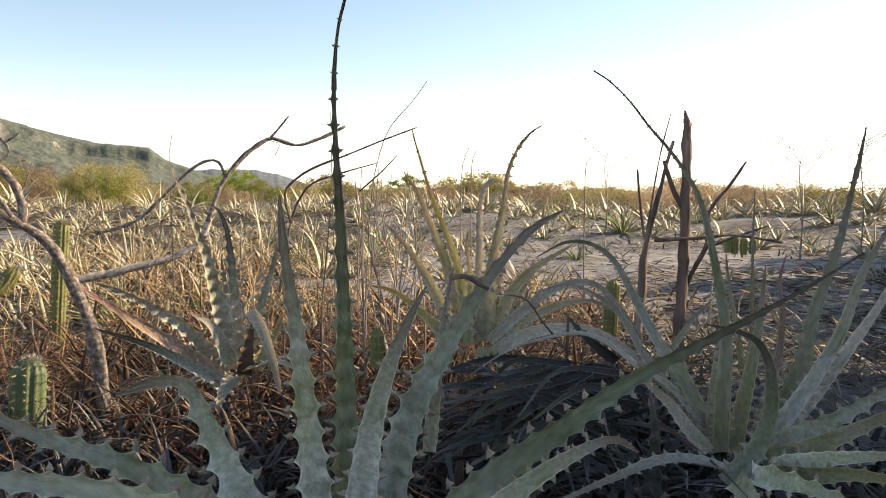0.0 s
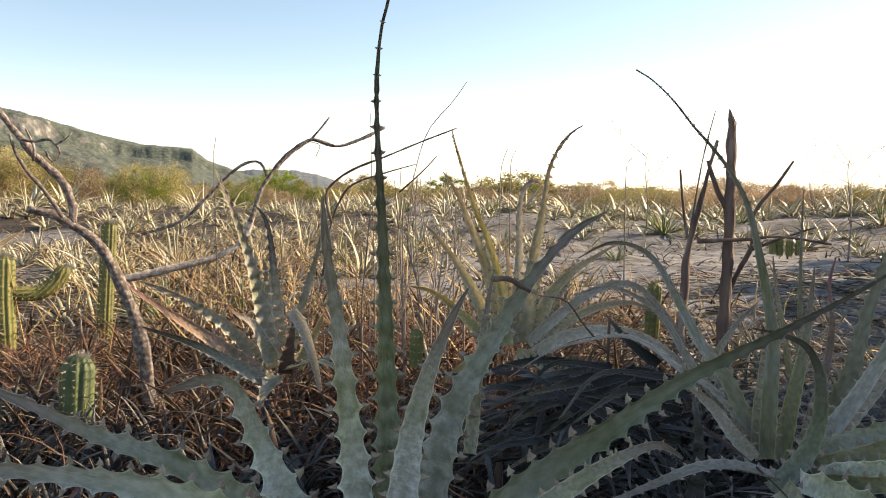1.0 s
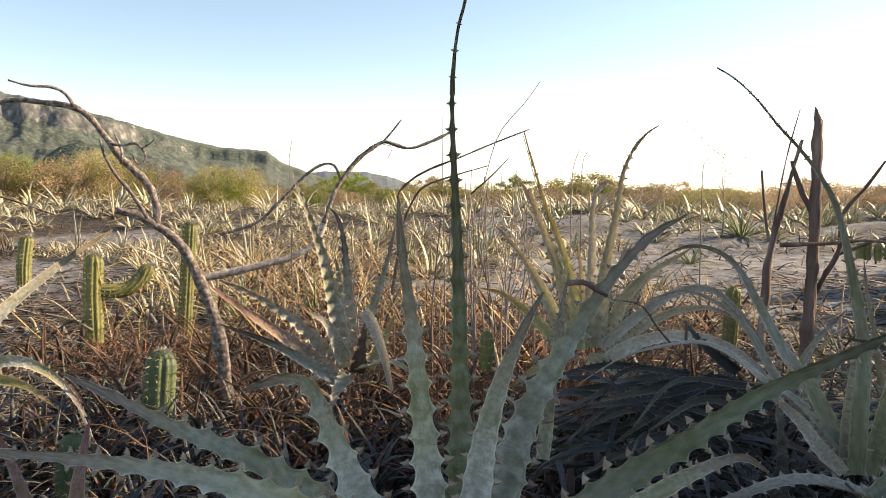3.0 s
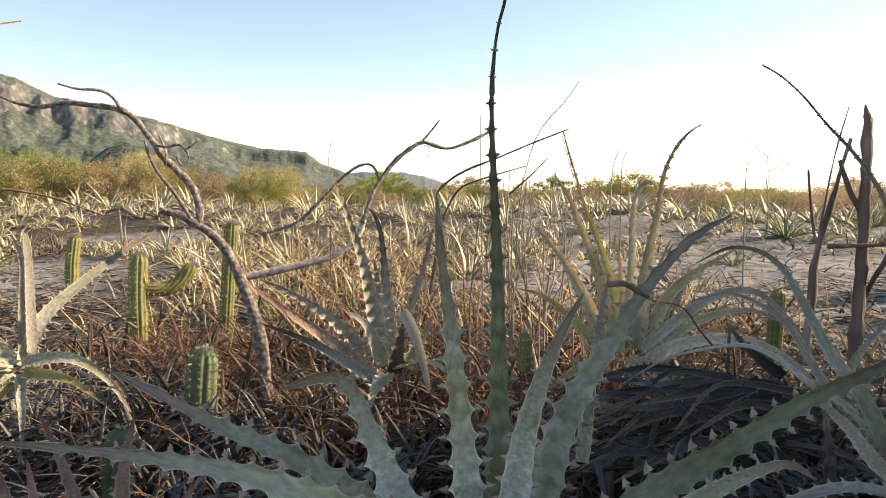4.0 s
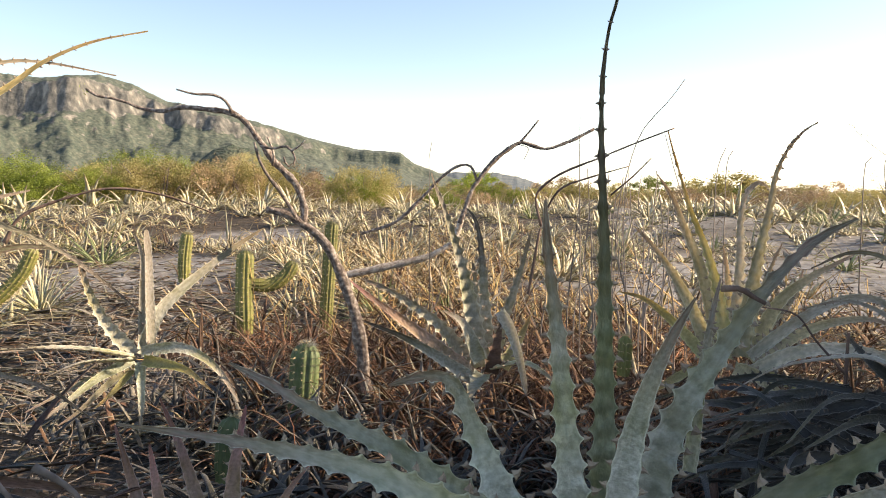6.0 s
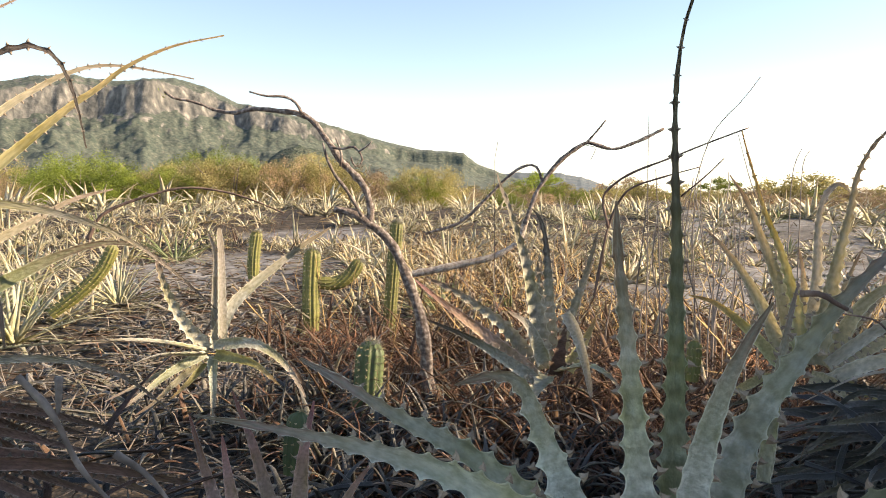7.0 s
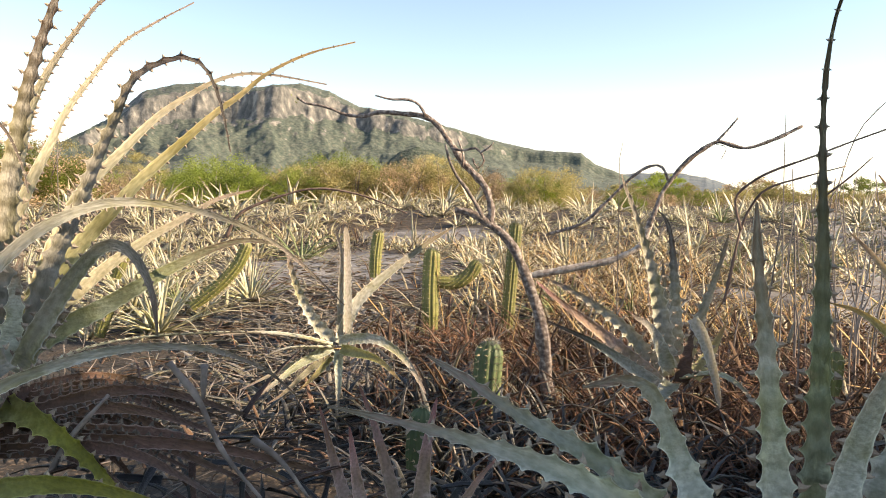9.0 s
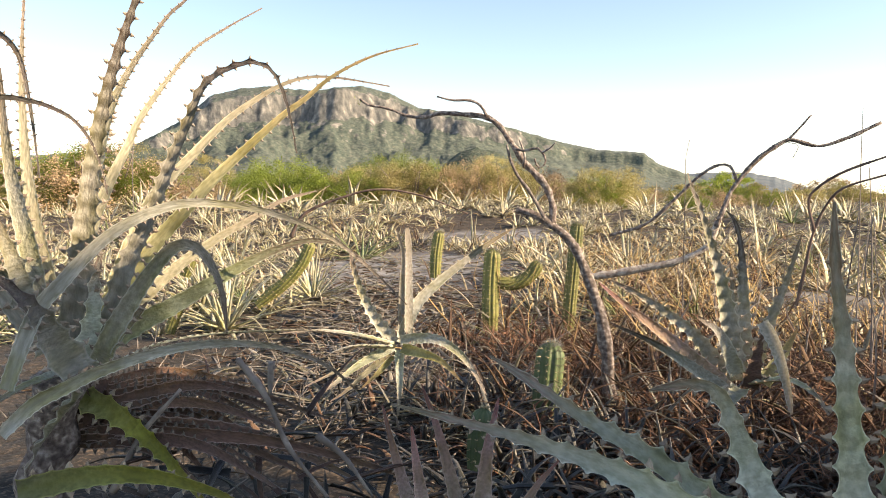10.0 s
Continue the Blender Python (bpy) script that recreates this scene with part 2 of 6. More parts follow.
def mountain_material():
    """Scrub-green slopes with pale tan and grey rock where it is steep."""
    m, nt, bsdf, out = material("mountain")
    geo = nt.nodes.new("ShaderNodeNewGeometry")
    sep = nt.nodes.new("ShaderNodeSeparateXYZ")
    nt.links.new(geo.outputs["Normal"], sep.inputs[0])
    n1 = noise_of(nt, 0.09, 8)
    n2 = noise_of(nt, 0.055, 8, "Object", (1, 1, 0.30))
    # slopes and rock shifted bluish: distance haze put into the colour
    green = ramp(nt, n1, [(0.32, (0.046, 0.064, 0.054)), (0.50, (0.076, 0.092, 0.074)), (0.62, (0.108, 0.116, 0.094)), (0.72, (0.155, 0.15, 0.125))])
    rock = ramp(nt, n2, [(0.34, (0.075, 0.076, 0.075)), (0.45, (0.115, 0.113, 0.108)), (0.56, (0.168, 0.158, 0.145)), (0.70, (0.32, 0.295, 0.26))])
    place = nt.nodes.new("ShaderNodeSeparateXYZ")
    nt.links.new(geo.outputs["Position"], place.inputs[0])
    high = node(nt, "ShaderNodeMapRange")
    high.inputs[1].default_value, high.inputs[2].default_value = 110, 290
    high.inputs[3].default_value, high.inputs[4].default_value = 0.10, -0.22
    nt.links.new(place.outputs[2], high.inputs[0])
    upness = nt.nodes.new("ShaderNodeMath")
    upness.operation = "ADD"
    nt.links.new(sep.outputs[2], upness.inputs[0])
    nt.links.new(high.outputs[0], upness.inputs[1])
    steep = nt.nodes.new("ShaderNodeMath")
    steep.operation = "MULTIPLY_ADD"
    nt.links.new(noise_of(nt, 0.03, 9), steep.inputs[0])
    steep.inputs[1].default_value = 0.8
    nt.links.new(upness.outputs[0], steep.inputs[2])
    c = mix(nt, rock, green, ramp(nt, steep.outputs[0], [(0.96, (0, 0, 0)), (1.06, (1, 1, 1))]))
    nt.links.new(c, bsdf.inputs["Base Color"])
    bsdf.inputs["Roughness"].default_value = 1.0
    bump(nt, bsdf, noise_of(nt, 0.05, 9), 0.35, 18)
    return m


# ---- tools ----
UP = "up"
# leaves with this face turn their flat side to the camera's place
VIEW = "clearing"
CAMERASPOT = Vector((0.0, 0.0, 0.9))
SUNWARD = Vector((0.75, -0.35, 0.3))


def smooth(t):
    t = max(0.0, min(1.0, t))
    return t * t * (3 - 2 * t)


def ground_z(x, y):
    r = math.hypot(x, y)
    z = 0.14 * smooth((r - 3) / 4) * noise.noise((x * 0.45, y * 0.45, 3.1)) + 0.42 * smooth((r - 6) / 9) * noise.noise((x * 0.11, y * 0.11, 7.7))
    z += 0.018 * noise.noise((x * 2.3, y * 2.3, 1.0)) * smooth((60 - r) / 30)
    z += 0.05 * noise.noise((x * 1.1, y * 1.1, 5.0)) * smooth((r - 3) / 3) * smooth((40 - r) / 20)
    z += 0.36 * smooth((r - 9) / 9) * (1 - smooth((r - 19) / 14))
    z -= 0.042 * max(0.0, x - 9) * smooth((r - 8) / 30)
    return z


def link_mesh(name, verts, faces, mat, smooth_shade=True):
    me = bpy.data.meshes.new(name)
    me.from_pydata(verts, [], faces)
    me.materials.append(mat)
    if smooth_shade:
        me.polygons.foreach_set("use_smooth", [True] * len(me.polygons))
    return me


def part(name, me, parent, label=""):
    ob = new(name, me)
    ob.parent = parent
    return tagged(ob, label)


def thing(name, place, label, category, group="", kind=""):
    ob = new(name)
    ob.empty_display_size = 0.1
    ob.location = place
    return tagged(ob, label, category, group, kind)


def spline(points, n):
    """n + 1 points of a smooth curve through the given ones, evenly spread along it."""
    p = [Vector(q) for q in points]
    p = [p[0] * 2 - p[1]] + p + [p[-1] * 2 - p[-2]]
    fine = []
    for i in range(1, len(p) - 2):
        for k in range(12):
            t = k / 12
            a, b, c, d = p[i - 1], p[i], p[i + 1], p[i + 2]
            fine.append(0.5 * ((2 * b) + (c - a) * t + (2 * a - 5 * b + 4 * c - d) * t * t + (3 * b - a - 3 * c + d) * t ** 3))
    fine.append(p[-2])
    acc = [0.0]
    for a, b in zip(fine, fine[1:]):
        acc.append(acc[-1] + (b - a).length)
    out, j = [], 0
    for k in range(n + 1):
        s = acc[-1] * k / n
        while j < len(acc) - 2 and acc[j + 1] < s:
            j += 1
        t = (s - acc[j]) / max(1e-9, acc[j + 1] - acc[j])
        out.append(fine[j].lerp(fine[j + 1], min(1.0, t)))
    return out, acc[-1]


def strap(plant, mat, points, width, face=UP, tip=0, bare=0):
    """One toothed strap leaf of a bromeliad along a curve, with its marginal spines as a part of their own."""
    base = plant.location.copy()
    length = spline(points, 4)[1]
    tooth = min(0.036, max(0.018, 0.55 * width))
    teeth = max(4, int(length / tooth))
    n = teeth * 8
    mid, length = spline(points, n)
    spin = radians(random.uniform(-20, 20))
    half = width / 2
    verts, faces, uvs, sides = [], [], [], []
    for i, p in enumerate(mid):
        s = i / n
        t = (mid[min(n, i + 1)] - mid[max(0, i - 1)]).normalized()
        hint = face if isinstance(face, Vector) else (CAMERASPOT - p).normalized() if face == VIEW else Vector((-0.25 * t.x, -0.25 * t.y, 1))
        w = t.cross(hint)
        w = w.normalized() if w.length > 1e-4 else Vector((1, 0, 0))
        w = (Matrix.Rotation(spin * (0.4 + s), 3, t) @ w).normalized()
        up = w.cross(t).normalized()
        hw = half * max(0.03, (1 - s) ** (tip or 0.8)) * (0.80 + 0.20 * smooth(s / 0.12)) + 0.0012
        lobe = 1 - min(0.40 if width > 0.062 else 0.16, 0.0096 / hw) * math.sin(math.pi * (i % 8) / 8) ** 0.55 if s < 0.84 else 1
        chan = 0.34 * hw * (1 - 0.45 * s)
        thick = 0.13 * hw + 0.0008
        pillow = (0.0055 if width > 0.062 else 0.0003) * math.cos(2 * math.pi * (i % 8) / 8) * min(1, hw / 0.02)
        ring = []
        for side in (0, 1):
            for u in (-1, -0.55, 0, 0.55, 1):
                e = lobe if abs(u) == 1 else 1
                ring.append(p + w * (hw * u * e) + up * (chan * (u * u - 0.5) + pillow * abs(u) - side * thick * (1 - u * u)))
        verts += [q - base for q in ring]
        uvs += [((u + 1) / 2, s) for _ in (0, 1) for u in (-1, -0.55, 0, 0.55, 1)]
        if i % 8 == 0 and 0.03 < s < 0.97:
            sides.append((ring[0] - base, -w, t, up, hw))
            sides.append((ring[4] - base, w, t, up, hw))
    for i in range(n):
        for k in range(4):
            a = i * 10 + k
            faces.append((a, a + 1, a + 11, a + 10))
            faces.append((a + 5, a + 15, a + 16, a + 6))
    me = link_mesh("leaf", verts, faces, mat)
    layer = me.uv_layers.new(name="UVMap")
    index = np.empty(len(me.loops), dtype=np.int32)
    me.loops.foreach_get("vertex_index", index)
    layer.data.foreach_set("uv", np.array(uvs, dtype=np.float32)[index].ravel())
    blade = part("leaf", me, plant)
    if bare:
        return blade
    sv, sf = [], []
    for p, out, t, up, hw in sides:
        size = min(0.0135, 0.38 * hw + 0.0025) * random.uniform(0.75, 1.15)
        root = 0.6 * size
        k = len(sv)
        lean = t * (0.55 if random.random() < 0.8 else -0.5)
        o = p - out * 0.0015
        kink = p + out * size * 0.55 + lean * size * 0.1 + up * size * 0.15
        sv += [o - t * root, o + t * root, o + up * root * 0.5, o - up * root * 0.5,
               kink - t * root * 0.4, kink + t * root * 0.4, kink + up * root * 0.3, kink - up * root * 0.3, p + out * size + lean * size * 0.7 + up * size * 0.3]
        for a, b in ((0, 2), (2, 1), (1, 3), (3, 0)):
            sf += [(k + a, k + b, k + b + 4, k + a + 4), (k + a + 4, k + b + 4, k + 8)]
    tagged(part("toothed_margin", link_mesh("toothed_margin", sv, sf, SPINEDARK if mat in (DEAD, DEADSHADE) else SPINE, False), blade, "hooked horn-coloured teeth"), kind="stuff")
    return blade


def tube(points, r0, r1, sides=8, rough=0.0, bumps=0, split=0, step=0.02, seed=0):
    """Vertices and faces of a tapering, uneven round limb along a curve."""
    length = spline(points, 4)[1]
    n = max(6, min(90, int(length / step)))
    mid, length = spline(points, n)
    verts, faces = [], []
    ref = Vector((0.31, 0.83, 0.46))
    for i, p in enumerate(mid):
        s = i / n
        t = (mid[min(n, i + 1)] - mid[max(0, i - 1)]).normalized()
        a = t.cross(ref).normalized()
        b = t.cross(a)
        r = r0 + (r1 - r0) * s
        if bumps and i % 3 == 0:
            r *= 1.16
        for k in range(sides):
            ang = 2 * math.pi * k / sides
            q = p + (a * math.cos(ang) + b * math.sin(ang)) * r
            jag = 1 + rough * noise.noise((q.x * 16 + seed, q.y * 16, q.z * 16)) + 0.5 * rough * noise.noise((q.x * 60, q.y * 60, q.z * 25 + seed))
            q = p + (q - p) * jag
            if split and i == n:
                q.z += 0.05 * noise.noise((k * 1.7, 2.0, 5.0)) + (0.05 if k in (1, 2) else -0.02)
            verts.append(q)
    for i in range(n):
        for k in range(sides):
            a, b = i * sides + k, i * sides + (k + 1) % sides
            faces.append((a, b, b + sides, a + sides))
    faces.append(tuple(range(sides - 1, -1, -1)))
    faces.append(tuple(n * sides + k for k in range(sides)))
    return verts, faces


def limb(owner, name, mat, points, r0, r1, bumps=0, split=0):
    base = owner.location
    v, f = tube(points, r0, r1, 10 if r0 > 0.01 else 6, 0.35, bumps, split, seed=len(bpy.data.meshes))
    return part(name, link_mesh(name, [q - base for q in v], f, mat), owner)


def stalk(points, r):
    x, y, z = points[0]
    points = [(x, y, ground_z(x, y) - 0.02)] + points
    v, f = tube(points, r, r * 0.4, 4, 0.2, step=0.05)
    base = Vector(points[0])
    ob = new("dry_stalk", link_mesh("dry_stalk", [q - base for q in v], f, TWIG))
    ob.location = base
    tagged(ob, "thin dry upright plant stalk", "stalk", "dry stalks")


def column(owner, name, points, r, skin=None):
    """A ribbed cactus column with a domed tip, and rows of thorns on its ribs."""
    ribs = 11
    length = spline(points, 4)[1]
    n = max(10, int(length / 0.012))
    mid, length = spline(points, n)
    base = owner.location
    verts, faces, tv, tf = [], [], [], []
    m = ribs * 4
    for i, p in enumerate(mid):
        t = (mid[min(n, i + 1)] - mid[max(0, i - 1)]).normalized()
        a = t.cross(Vector((0.3, 0.9, 0.1))).normalized()
        b = t.cross(a)
        left = length * (1 - i / n)
        rr = r * math.sqrt(max(0.02, 1 - max(0.0, 1 - left / (1.1 * r)) ** 2)) * (0.85 + 0.15 * smooth(i / n * 4))
        for k in range(m):
            ang = 2 * math.pi * k / m
            rib = 1 - 0.20 * (k % 4 == 2) - 0.09 * (k % 2)
            d = a * math.cos(ang) + b * math.sin(ang)
            verts.append(p + d * rr * rib - base)
            if k % 4 == 0 and i % 2 == 0 and i:
                root = p + d * rr - base
                side = t.cross(d)
                for _ in range(4):
                    tip = root + (d + side * random.uniform(-0.9, 0.9) + t * random.uniform(-0.4, 0.9)).normalized() * random.uniform(0.008, 0.02) * (1.35 if r > 0.03 else 1)
                    q = len(tv)
                    tv += [root + side * 0.0012, root - side * 0.0012, root + t * 0.0018, tip]
                    tf += [(q, q + 1, q + 3), (q + 1, q + 2, q + 3), (q + 2, q, q + 3)]
    for i in range(n):
        for k in range(m):
            a, b = i * m + k, i * m + (k + 1) % m
            faces.append((a, b, b + m, a + m))
    faces.append(tuple(n * m + k for k in range(m)))
    col = part(name, link_mesh(name, verts, faces, skin or CACTUSSHADE), owner)
    tagged(part("thorn_cover", link_mesh("thorn_cover", tv, tf, THORN, False), col, "pale bristly thorns"), kind="stuff")
    if r > 0.035:
        wv, wf = [], []
        top = mid[-1] - base
        for _ in range(320):
            d = Vector((random.gauss(0, 1), random.gauss(0, 1), random.uniform(0.1, 1.4))).normalized()
            o = top - Vector((0, 0, 0.6 * r)) + Vector((d.x * r * 0.7, d.y * r * 0.7, d.z * r * 0.6))
            q = len(wv)
            s = d.cross(Vector((0.2, 0.4, 0.9))).normalized() * 0.0012
            wv += [o + s, o - s, o + d * random.uniform(0.012, 0.024)]
            wf.append((q, q + 1, q + 2))
        tagged(part("wool", link_mesh("wool", wv, wf, WOOL, False), col, "pale woolly tip"), kind="stuff")


# ---- ground ----
# patches of open sand: x, y, radius
SANDY = [(-1.45, 1.5, 0.3), (-1.95, 1.75, 0.35), (-2.3, 2.3, 0.6), (-5.3, 6.4, 1.5), (-4.6, 5.3, 1.1), (-3.9, 4.4, 1.0), (-3.2, 3.6, 0.8), (-7.0, 10.5, 1.2), (-2.4, 3.9, 0.6), (-0.5, 6.2, 1.3), (2.6, 6.2, 2.1), (3.8, 4.3, 1.3), (3.5, 9.5, 2.2), (-4.9, 6.0, 0.9), (-3.6, 5.0, 0.8), (6.5, 8.0, 2.0), (1.0, 9.0, 1.6)]


def build_ground():
    rings, spokes = [0.0], 300
    r = 0.25
    while r < 4700:
        rings.append(r)
        r *= 1.035 if r < 40 else 1.12
    verts, faces, litter = [], [], []
    for r in rings:
        for k in range(spokes):
            a = 2 * math.pi * k / spokes
            x, y = r * math.sin(a), r * math.cos(a)
            verts.append((x, y, ground_z(x, y)))
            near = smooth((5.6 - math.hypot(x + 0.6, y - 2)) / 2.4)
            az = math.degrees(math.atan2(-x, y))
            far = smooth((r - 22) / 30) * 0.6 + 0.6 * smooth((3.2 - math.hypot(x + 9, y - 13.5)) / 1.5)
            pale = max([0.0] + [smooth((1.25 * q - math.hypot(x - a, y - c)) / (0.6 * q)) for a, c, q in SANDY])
            # mask holds litter, plus painted shade under near plants and among field leaves
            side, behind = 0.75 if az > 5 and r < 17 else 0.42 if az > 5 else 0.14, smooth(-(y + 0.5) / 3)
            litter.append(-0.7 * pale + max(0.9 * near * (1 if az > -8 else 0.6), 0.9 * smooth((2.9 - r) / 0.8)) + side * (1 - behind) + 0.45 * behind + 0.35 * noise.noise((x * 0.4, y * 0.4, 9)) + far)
    for i in range(len(rings) - 1):
        for k in range(spokes):
            a, b = i * spokes + k, i * spokes + (k + 1) % spokes
            faces.append((a, a + spokes, b + spokes, b))
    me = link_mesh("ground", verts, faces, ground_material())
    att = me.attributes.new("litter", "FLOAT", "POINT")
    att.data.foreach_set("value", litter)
    tagged(new("ground", me), "pale sandy ground with brown plant litter and painted-in shade", "ground", kind="structure")


build_ground()


# ---- mountains ----
def ridge(rows, az):
    for (a0, e0), (a1, e1) in zip(rows, rows[1:]):
        if a0 <= az <= a1:
            return e0 + (e1 - e0) * (az - a0) / (a1 - a0)
    return 0.0


def mountain(name, rows, near, crest, label, rough=1.0, cliff=1.0, mat=None):
    """A range seen along an arc: rows give the crest's elevation in degrees by azimuth to the left."""
    verts, faces = [], []
    na, nr = (520, 84) if crest == 3000 else (200, 30)
    a0, a1 = rows[0][0], rows[-1][0]
    for i in range(na + 1):
        az = a0 + (a1 - a0) * i / na
        goal = ridge(rows, az) + 0.07 * noise.noise((az * 1.7, 0.3, 0)) + 0.05 * noise.noise((az * 6, 1.3, 0))
        column = []
        for j in range(nr + 1):
            s = j / nr
            rr = near + (crest - near) * s
            x, y = -rr * math.sin(radians(az)), rr * math.cos(radians(az))
            wave = noise.fractal((x * 0.0022, y * 0.0022, 4.0), 1.0, 2.0, 6)
            spur = noise.fractal((az * 0.16 + 3, s * 0.6, 1.0), 1.0, 2.0, 4)
            q = min(1.0, max(0.0, s + rough * (0.07 * wave + 0.09 * spur)))
            lift = 0.66 * min(1, q / 0.7) ** 1.5 + 0.22 * cliff * smooth((q - 0.68) / 0.07) + (0.34 - 0.22 * cliff) * smooth((q - 0.72) / 0.3)
            lift += rough * (0.018 * noise.fractal((x * 0.03, y * 0.03, 3.0), 1.0, 2.0, 3) + 0.030 * noise.fractal((x * 0.011, y * 0.011, 6.0), 1.0, 2.0, 4) + 0.05 * wave + 0.04 * abs(noise.fractal((x * 0.006, y * 0.006, 2.0), 1.0, 2.0, 4))) * math.sin(math.pi * s)
            column.append((x, y, max(0.0, lift), rr))
        top = max(l / rr for _, _, l, rr in column)
        k = math.tan(radians(goal)) / top
        verts += [(x, y, l * k - 3 * (1 - s / nr)) for s, (x, y, l, rr) in enumerate(column)]
        rr = crest * 1.14
        verts.append((-rr * math.sin(radians(az)), rr * math.cos(radians(az)), -20))
    w = nr + 2
    for i in range(na):
        for j in range(w - 1):
            a = i * w + j
            faces.append((a, a + w, a + w + 1, a + 1))
    tagged(new(name, link_mesh(name, verts, faces, mat or MOUNTAIN)), label, "mountain", kind="structure")


HILL = plain_material("hill_scrub", [(0.34, (0.022, 0.036, 0.026)), (0.52, (0.050, 0.066, 0.046)), (0.68, (0.10, 0.105, 0.07))], 0.045, 1.0, 0.6, 20, 3.0)
# distance haze of the far mountain, put into its rock colour
HAZEROCK = plain_material("hazy_blue_rock", [(0.34, (0.09, 0.115, 0.135)), (0.52, (0.12, 0.145, 0.165)), (0.68, (0.17, 0.185, 0.195))], 0.02, 1.0, 0.4, 20, 4.0)
MOUNTAIN = mountain_material()
mountain("mountain_main", [(15.5, 0.3), (18.07, 1.36), (20.69, 2.30), (21.73, 3.15), (25.06, 3.40), (27.61, 3.95), (31.95, 5.18), (36.32, 6.27), (38.95, 6.69), (41.13, 7.74), (43.29, 8.26), (45.01, 8.14), (46.72, 7.85), (48.41, 7.89), (50.08, 8.09), (52.54, 7.79), (54.56, 7.18), (56.18, 5.58), (59.67, 3.54), (61.53, 3.01), (66.09, 2.62), (78.0, 1.2)], 2000, 3000, "flat-topped mountain with tan cliffs and green scrub slopes")
mountain("mountain_far", [(9.0, 0.1), (10.20, 0.43), (10.91, 0.63), (12.37, 1.19), (14.23, 1.57), (15.75, 1.63), (18.08, 1.61), (20.07, 1.37), (22.09, 0.83), (30.0, 0.5)], 2900, 4000, "low far mountain with bluish haze in its colour", 0.7, 0.4, HAZEROCK)


def foothill(az, r, height, radius):
    """A small rounded cone of a hill."""
    cx, cy = -r * math.sin(radians(az)), r * math.cos(radians(az))
    n = 70
    verts, faces = [], []
    for i in range(n + 1):
        for j in range(n + 1):
            u, v = 2 * i / n - 1, 2 * j / n - 1
            x, y = cx + u * radius, cy + v * radius
            d = min(1.0, math.hypot(u, v) * (1 + 0.18 * noise.noise((u * 2.2, v * 2.2, 3))))
            z = height * (0.5 + 0.5 * math.cos(math.pi * d)) ** 0.85 * (1 + 0.10 * noise.fractal((u * 4, v * 4, 1), 1.0, 2.0, 4))
            verts.append((x, y, z - 4))
    for i in range(n):
        for j in range(n):
            a = i * (n + 1) + j
            faces.append((a, a + n + 1, a + n + 2, a + 1))
    tagged(new("hill_front", link_mesh("hill_front", verts, faces, HILL)), "small green foothill before the mountain", "hill", kind="structure")


foothill(34.0, 1750, 112, 200)


# ---- shrubs and far scrub ----
def crown_mesh(name, seed, height, spread, clumps, leaves, size, mat, low=0.08):
    rng = random.Random(seed)
    verts, faces = [], []
    for _ in range(clumps):
        a, q = rng.uniform(0, 2 * math.pi), math.sqrt(rng.random())
        cz = height * rng.uniform(low, 0.93) * (1 - 0.35 * q * q)
        c = Vector((spread * q * math.cos(a), spread * q * math.sin(a), cz))
        cr = spread * rng.uniform(0.13, 0.22)
        for _ in range(leaves):
            p = c + Vector((rng.gauss(0, 0.5), rng.gauss(0, 0.5), rng.gauss(0, 0.42))) * cr
            d = Vector((rng.gauss(0, 1), rng.gauss(0, 1), rng.gauss(0, 0.7))).normalized()
            e = d.cross(Vector((rng.gauss(0, 1), rng.gauss(0, 1), rng.gauss(0, 1)))).normalized()
            s = size * rng.uniform(0.6, 1.3)
            k = len(verts)
            verts += [p - d * s, p + e * s * 0.45, p + d * s, p - e * s * 0.45]
            faces.append((k, k + 1, k + 2, k + 3))
    return link_mesh(name, verts, faces, mat, False)


def stems_mesh(name, seed, height, spread, count, mat, thick=0.03):
    rng = random.Random(seed)
    verts, faces = [], []
    for _ in range(count):
        a = rng.uniform(0, 2 * math.pi)
        q = spread * rng.uniform(0.2, 0.9)
        top = (q * math.cos(a), q * math.sin(a), height * rng.uniform(0.55, 0.95))
        mid = (top[0] * 0.4 + rng.gauss(0, 0.08), top[1] * 0.4 + rng.gauss(0, 0.08), top[2] * 0.5)
        v, f = tube([(0, 0, -0.1), mid, top], thick, thick * 0.25, 5, 0.3, step=height / 8)
        k = len(verts)
        verts += v
        faces += [tuple(x + k for x in g) for g in f]
    return link_mesh(name, verts, faces, mat)


def shrub_kind(seed, height, spread, mat, label, clumps=44, leaves=60, size=0.085):
    ob = thing("shrub", (0, -60 - seed, -3), label, "shrub", "scrub bushes on the plain")
    part("trunk", stems_mesh("trunk", seed, height, spread, 6, BARK), ob)
    tagged(part("crown", crown_mesh("crown", seed + 50, height, spread, clumps, leaves, size, mat), ob), kind="stuff")
    return ob


def shrub_kinds(seed, clumps, leaves, size):
    return [
        shrub_kind(seed + 1, 2.2, 1.5, GREENLEAF, "dense green leafy shrub on the plain", clumps, leaves, size),
        shrub_kind(seed + 2, 1.7, 1.4, OLIVELEAF, "olive shrub with yellowing leaves", clumps, leaves, size),
        shrub_kind(seed + 3, 1.4, 1.3, BROWNLEAF, "dry brown shrub with sparse leaves", clumps, leaves * 3 // 4, size * 0.85),
        shrub_kind(seed + 4, 2.8, 1.6, OLIVELEAF, "tall olive shrub with open crown", clumps, leaves, size),
        shrub_kind(seed + 5, 1.2, 1.5, OLIVELEAF, "low spreading olive shrub", clumps, leaves, size),
    ]


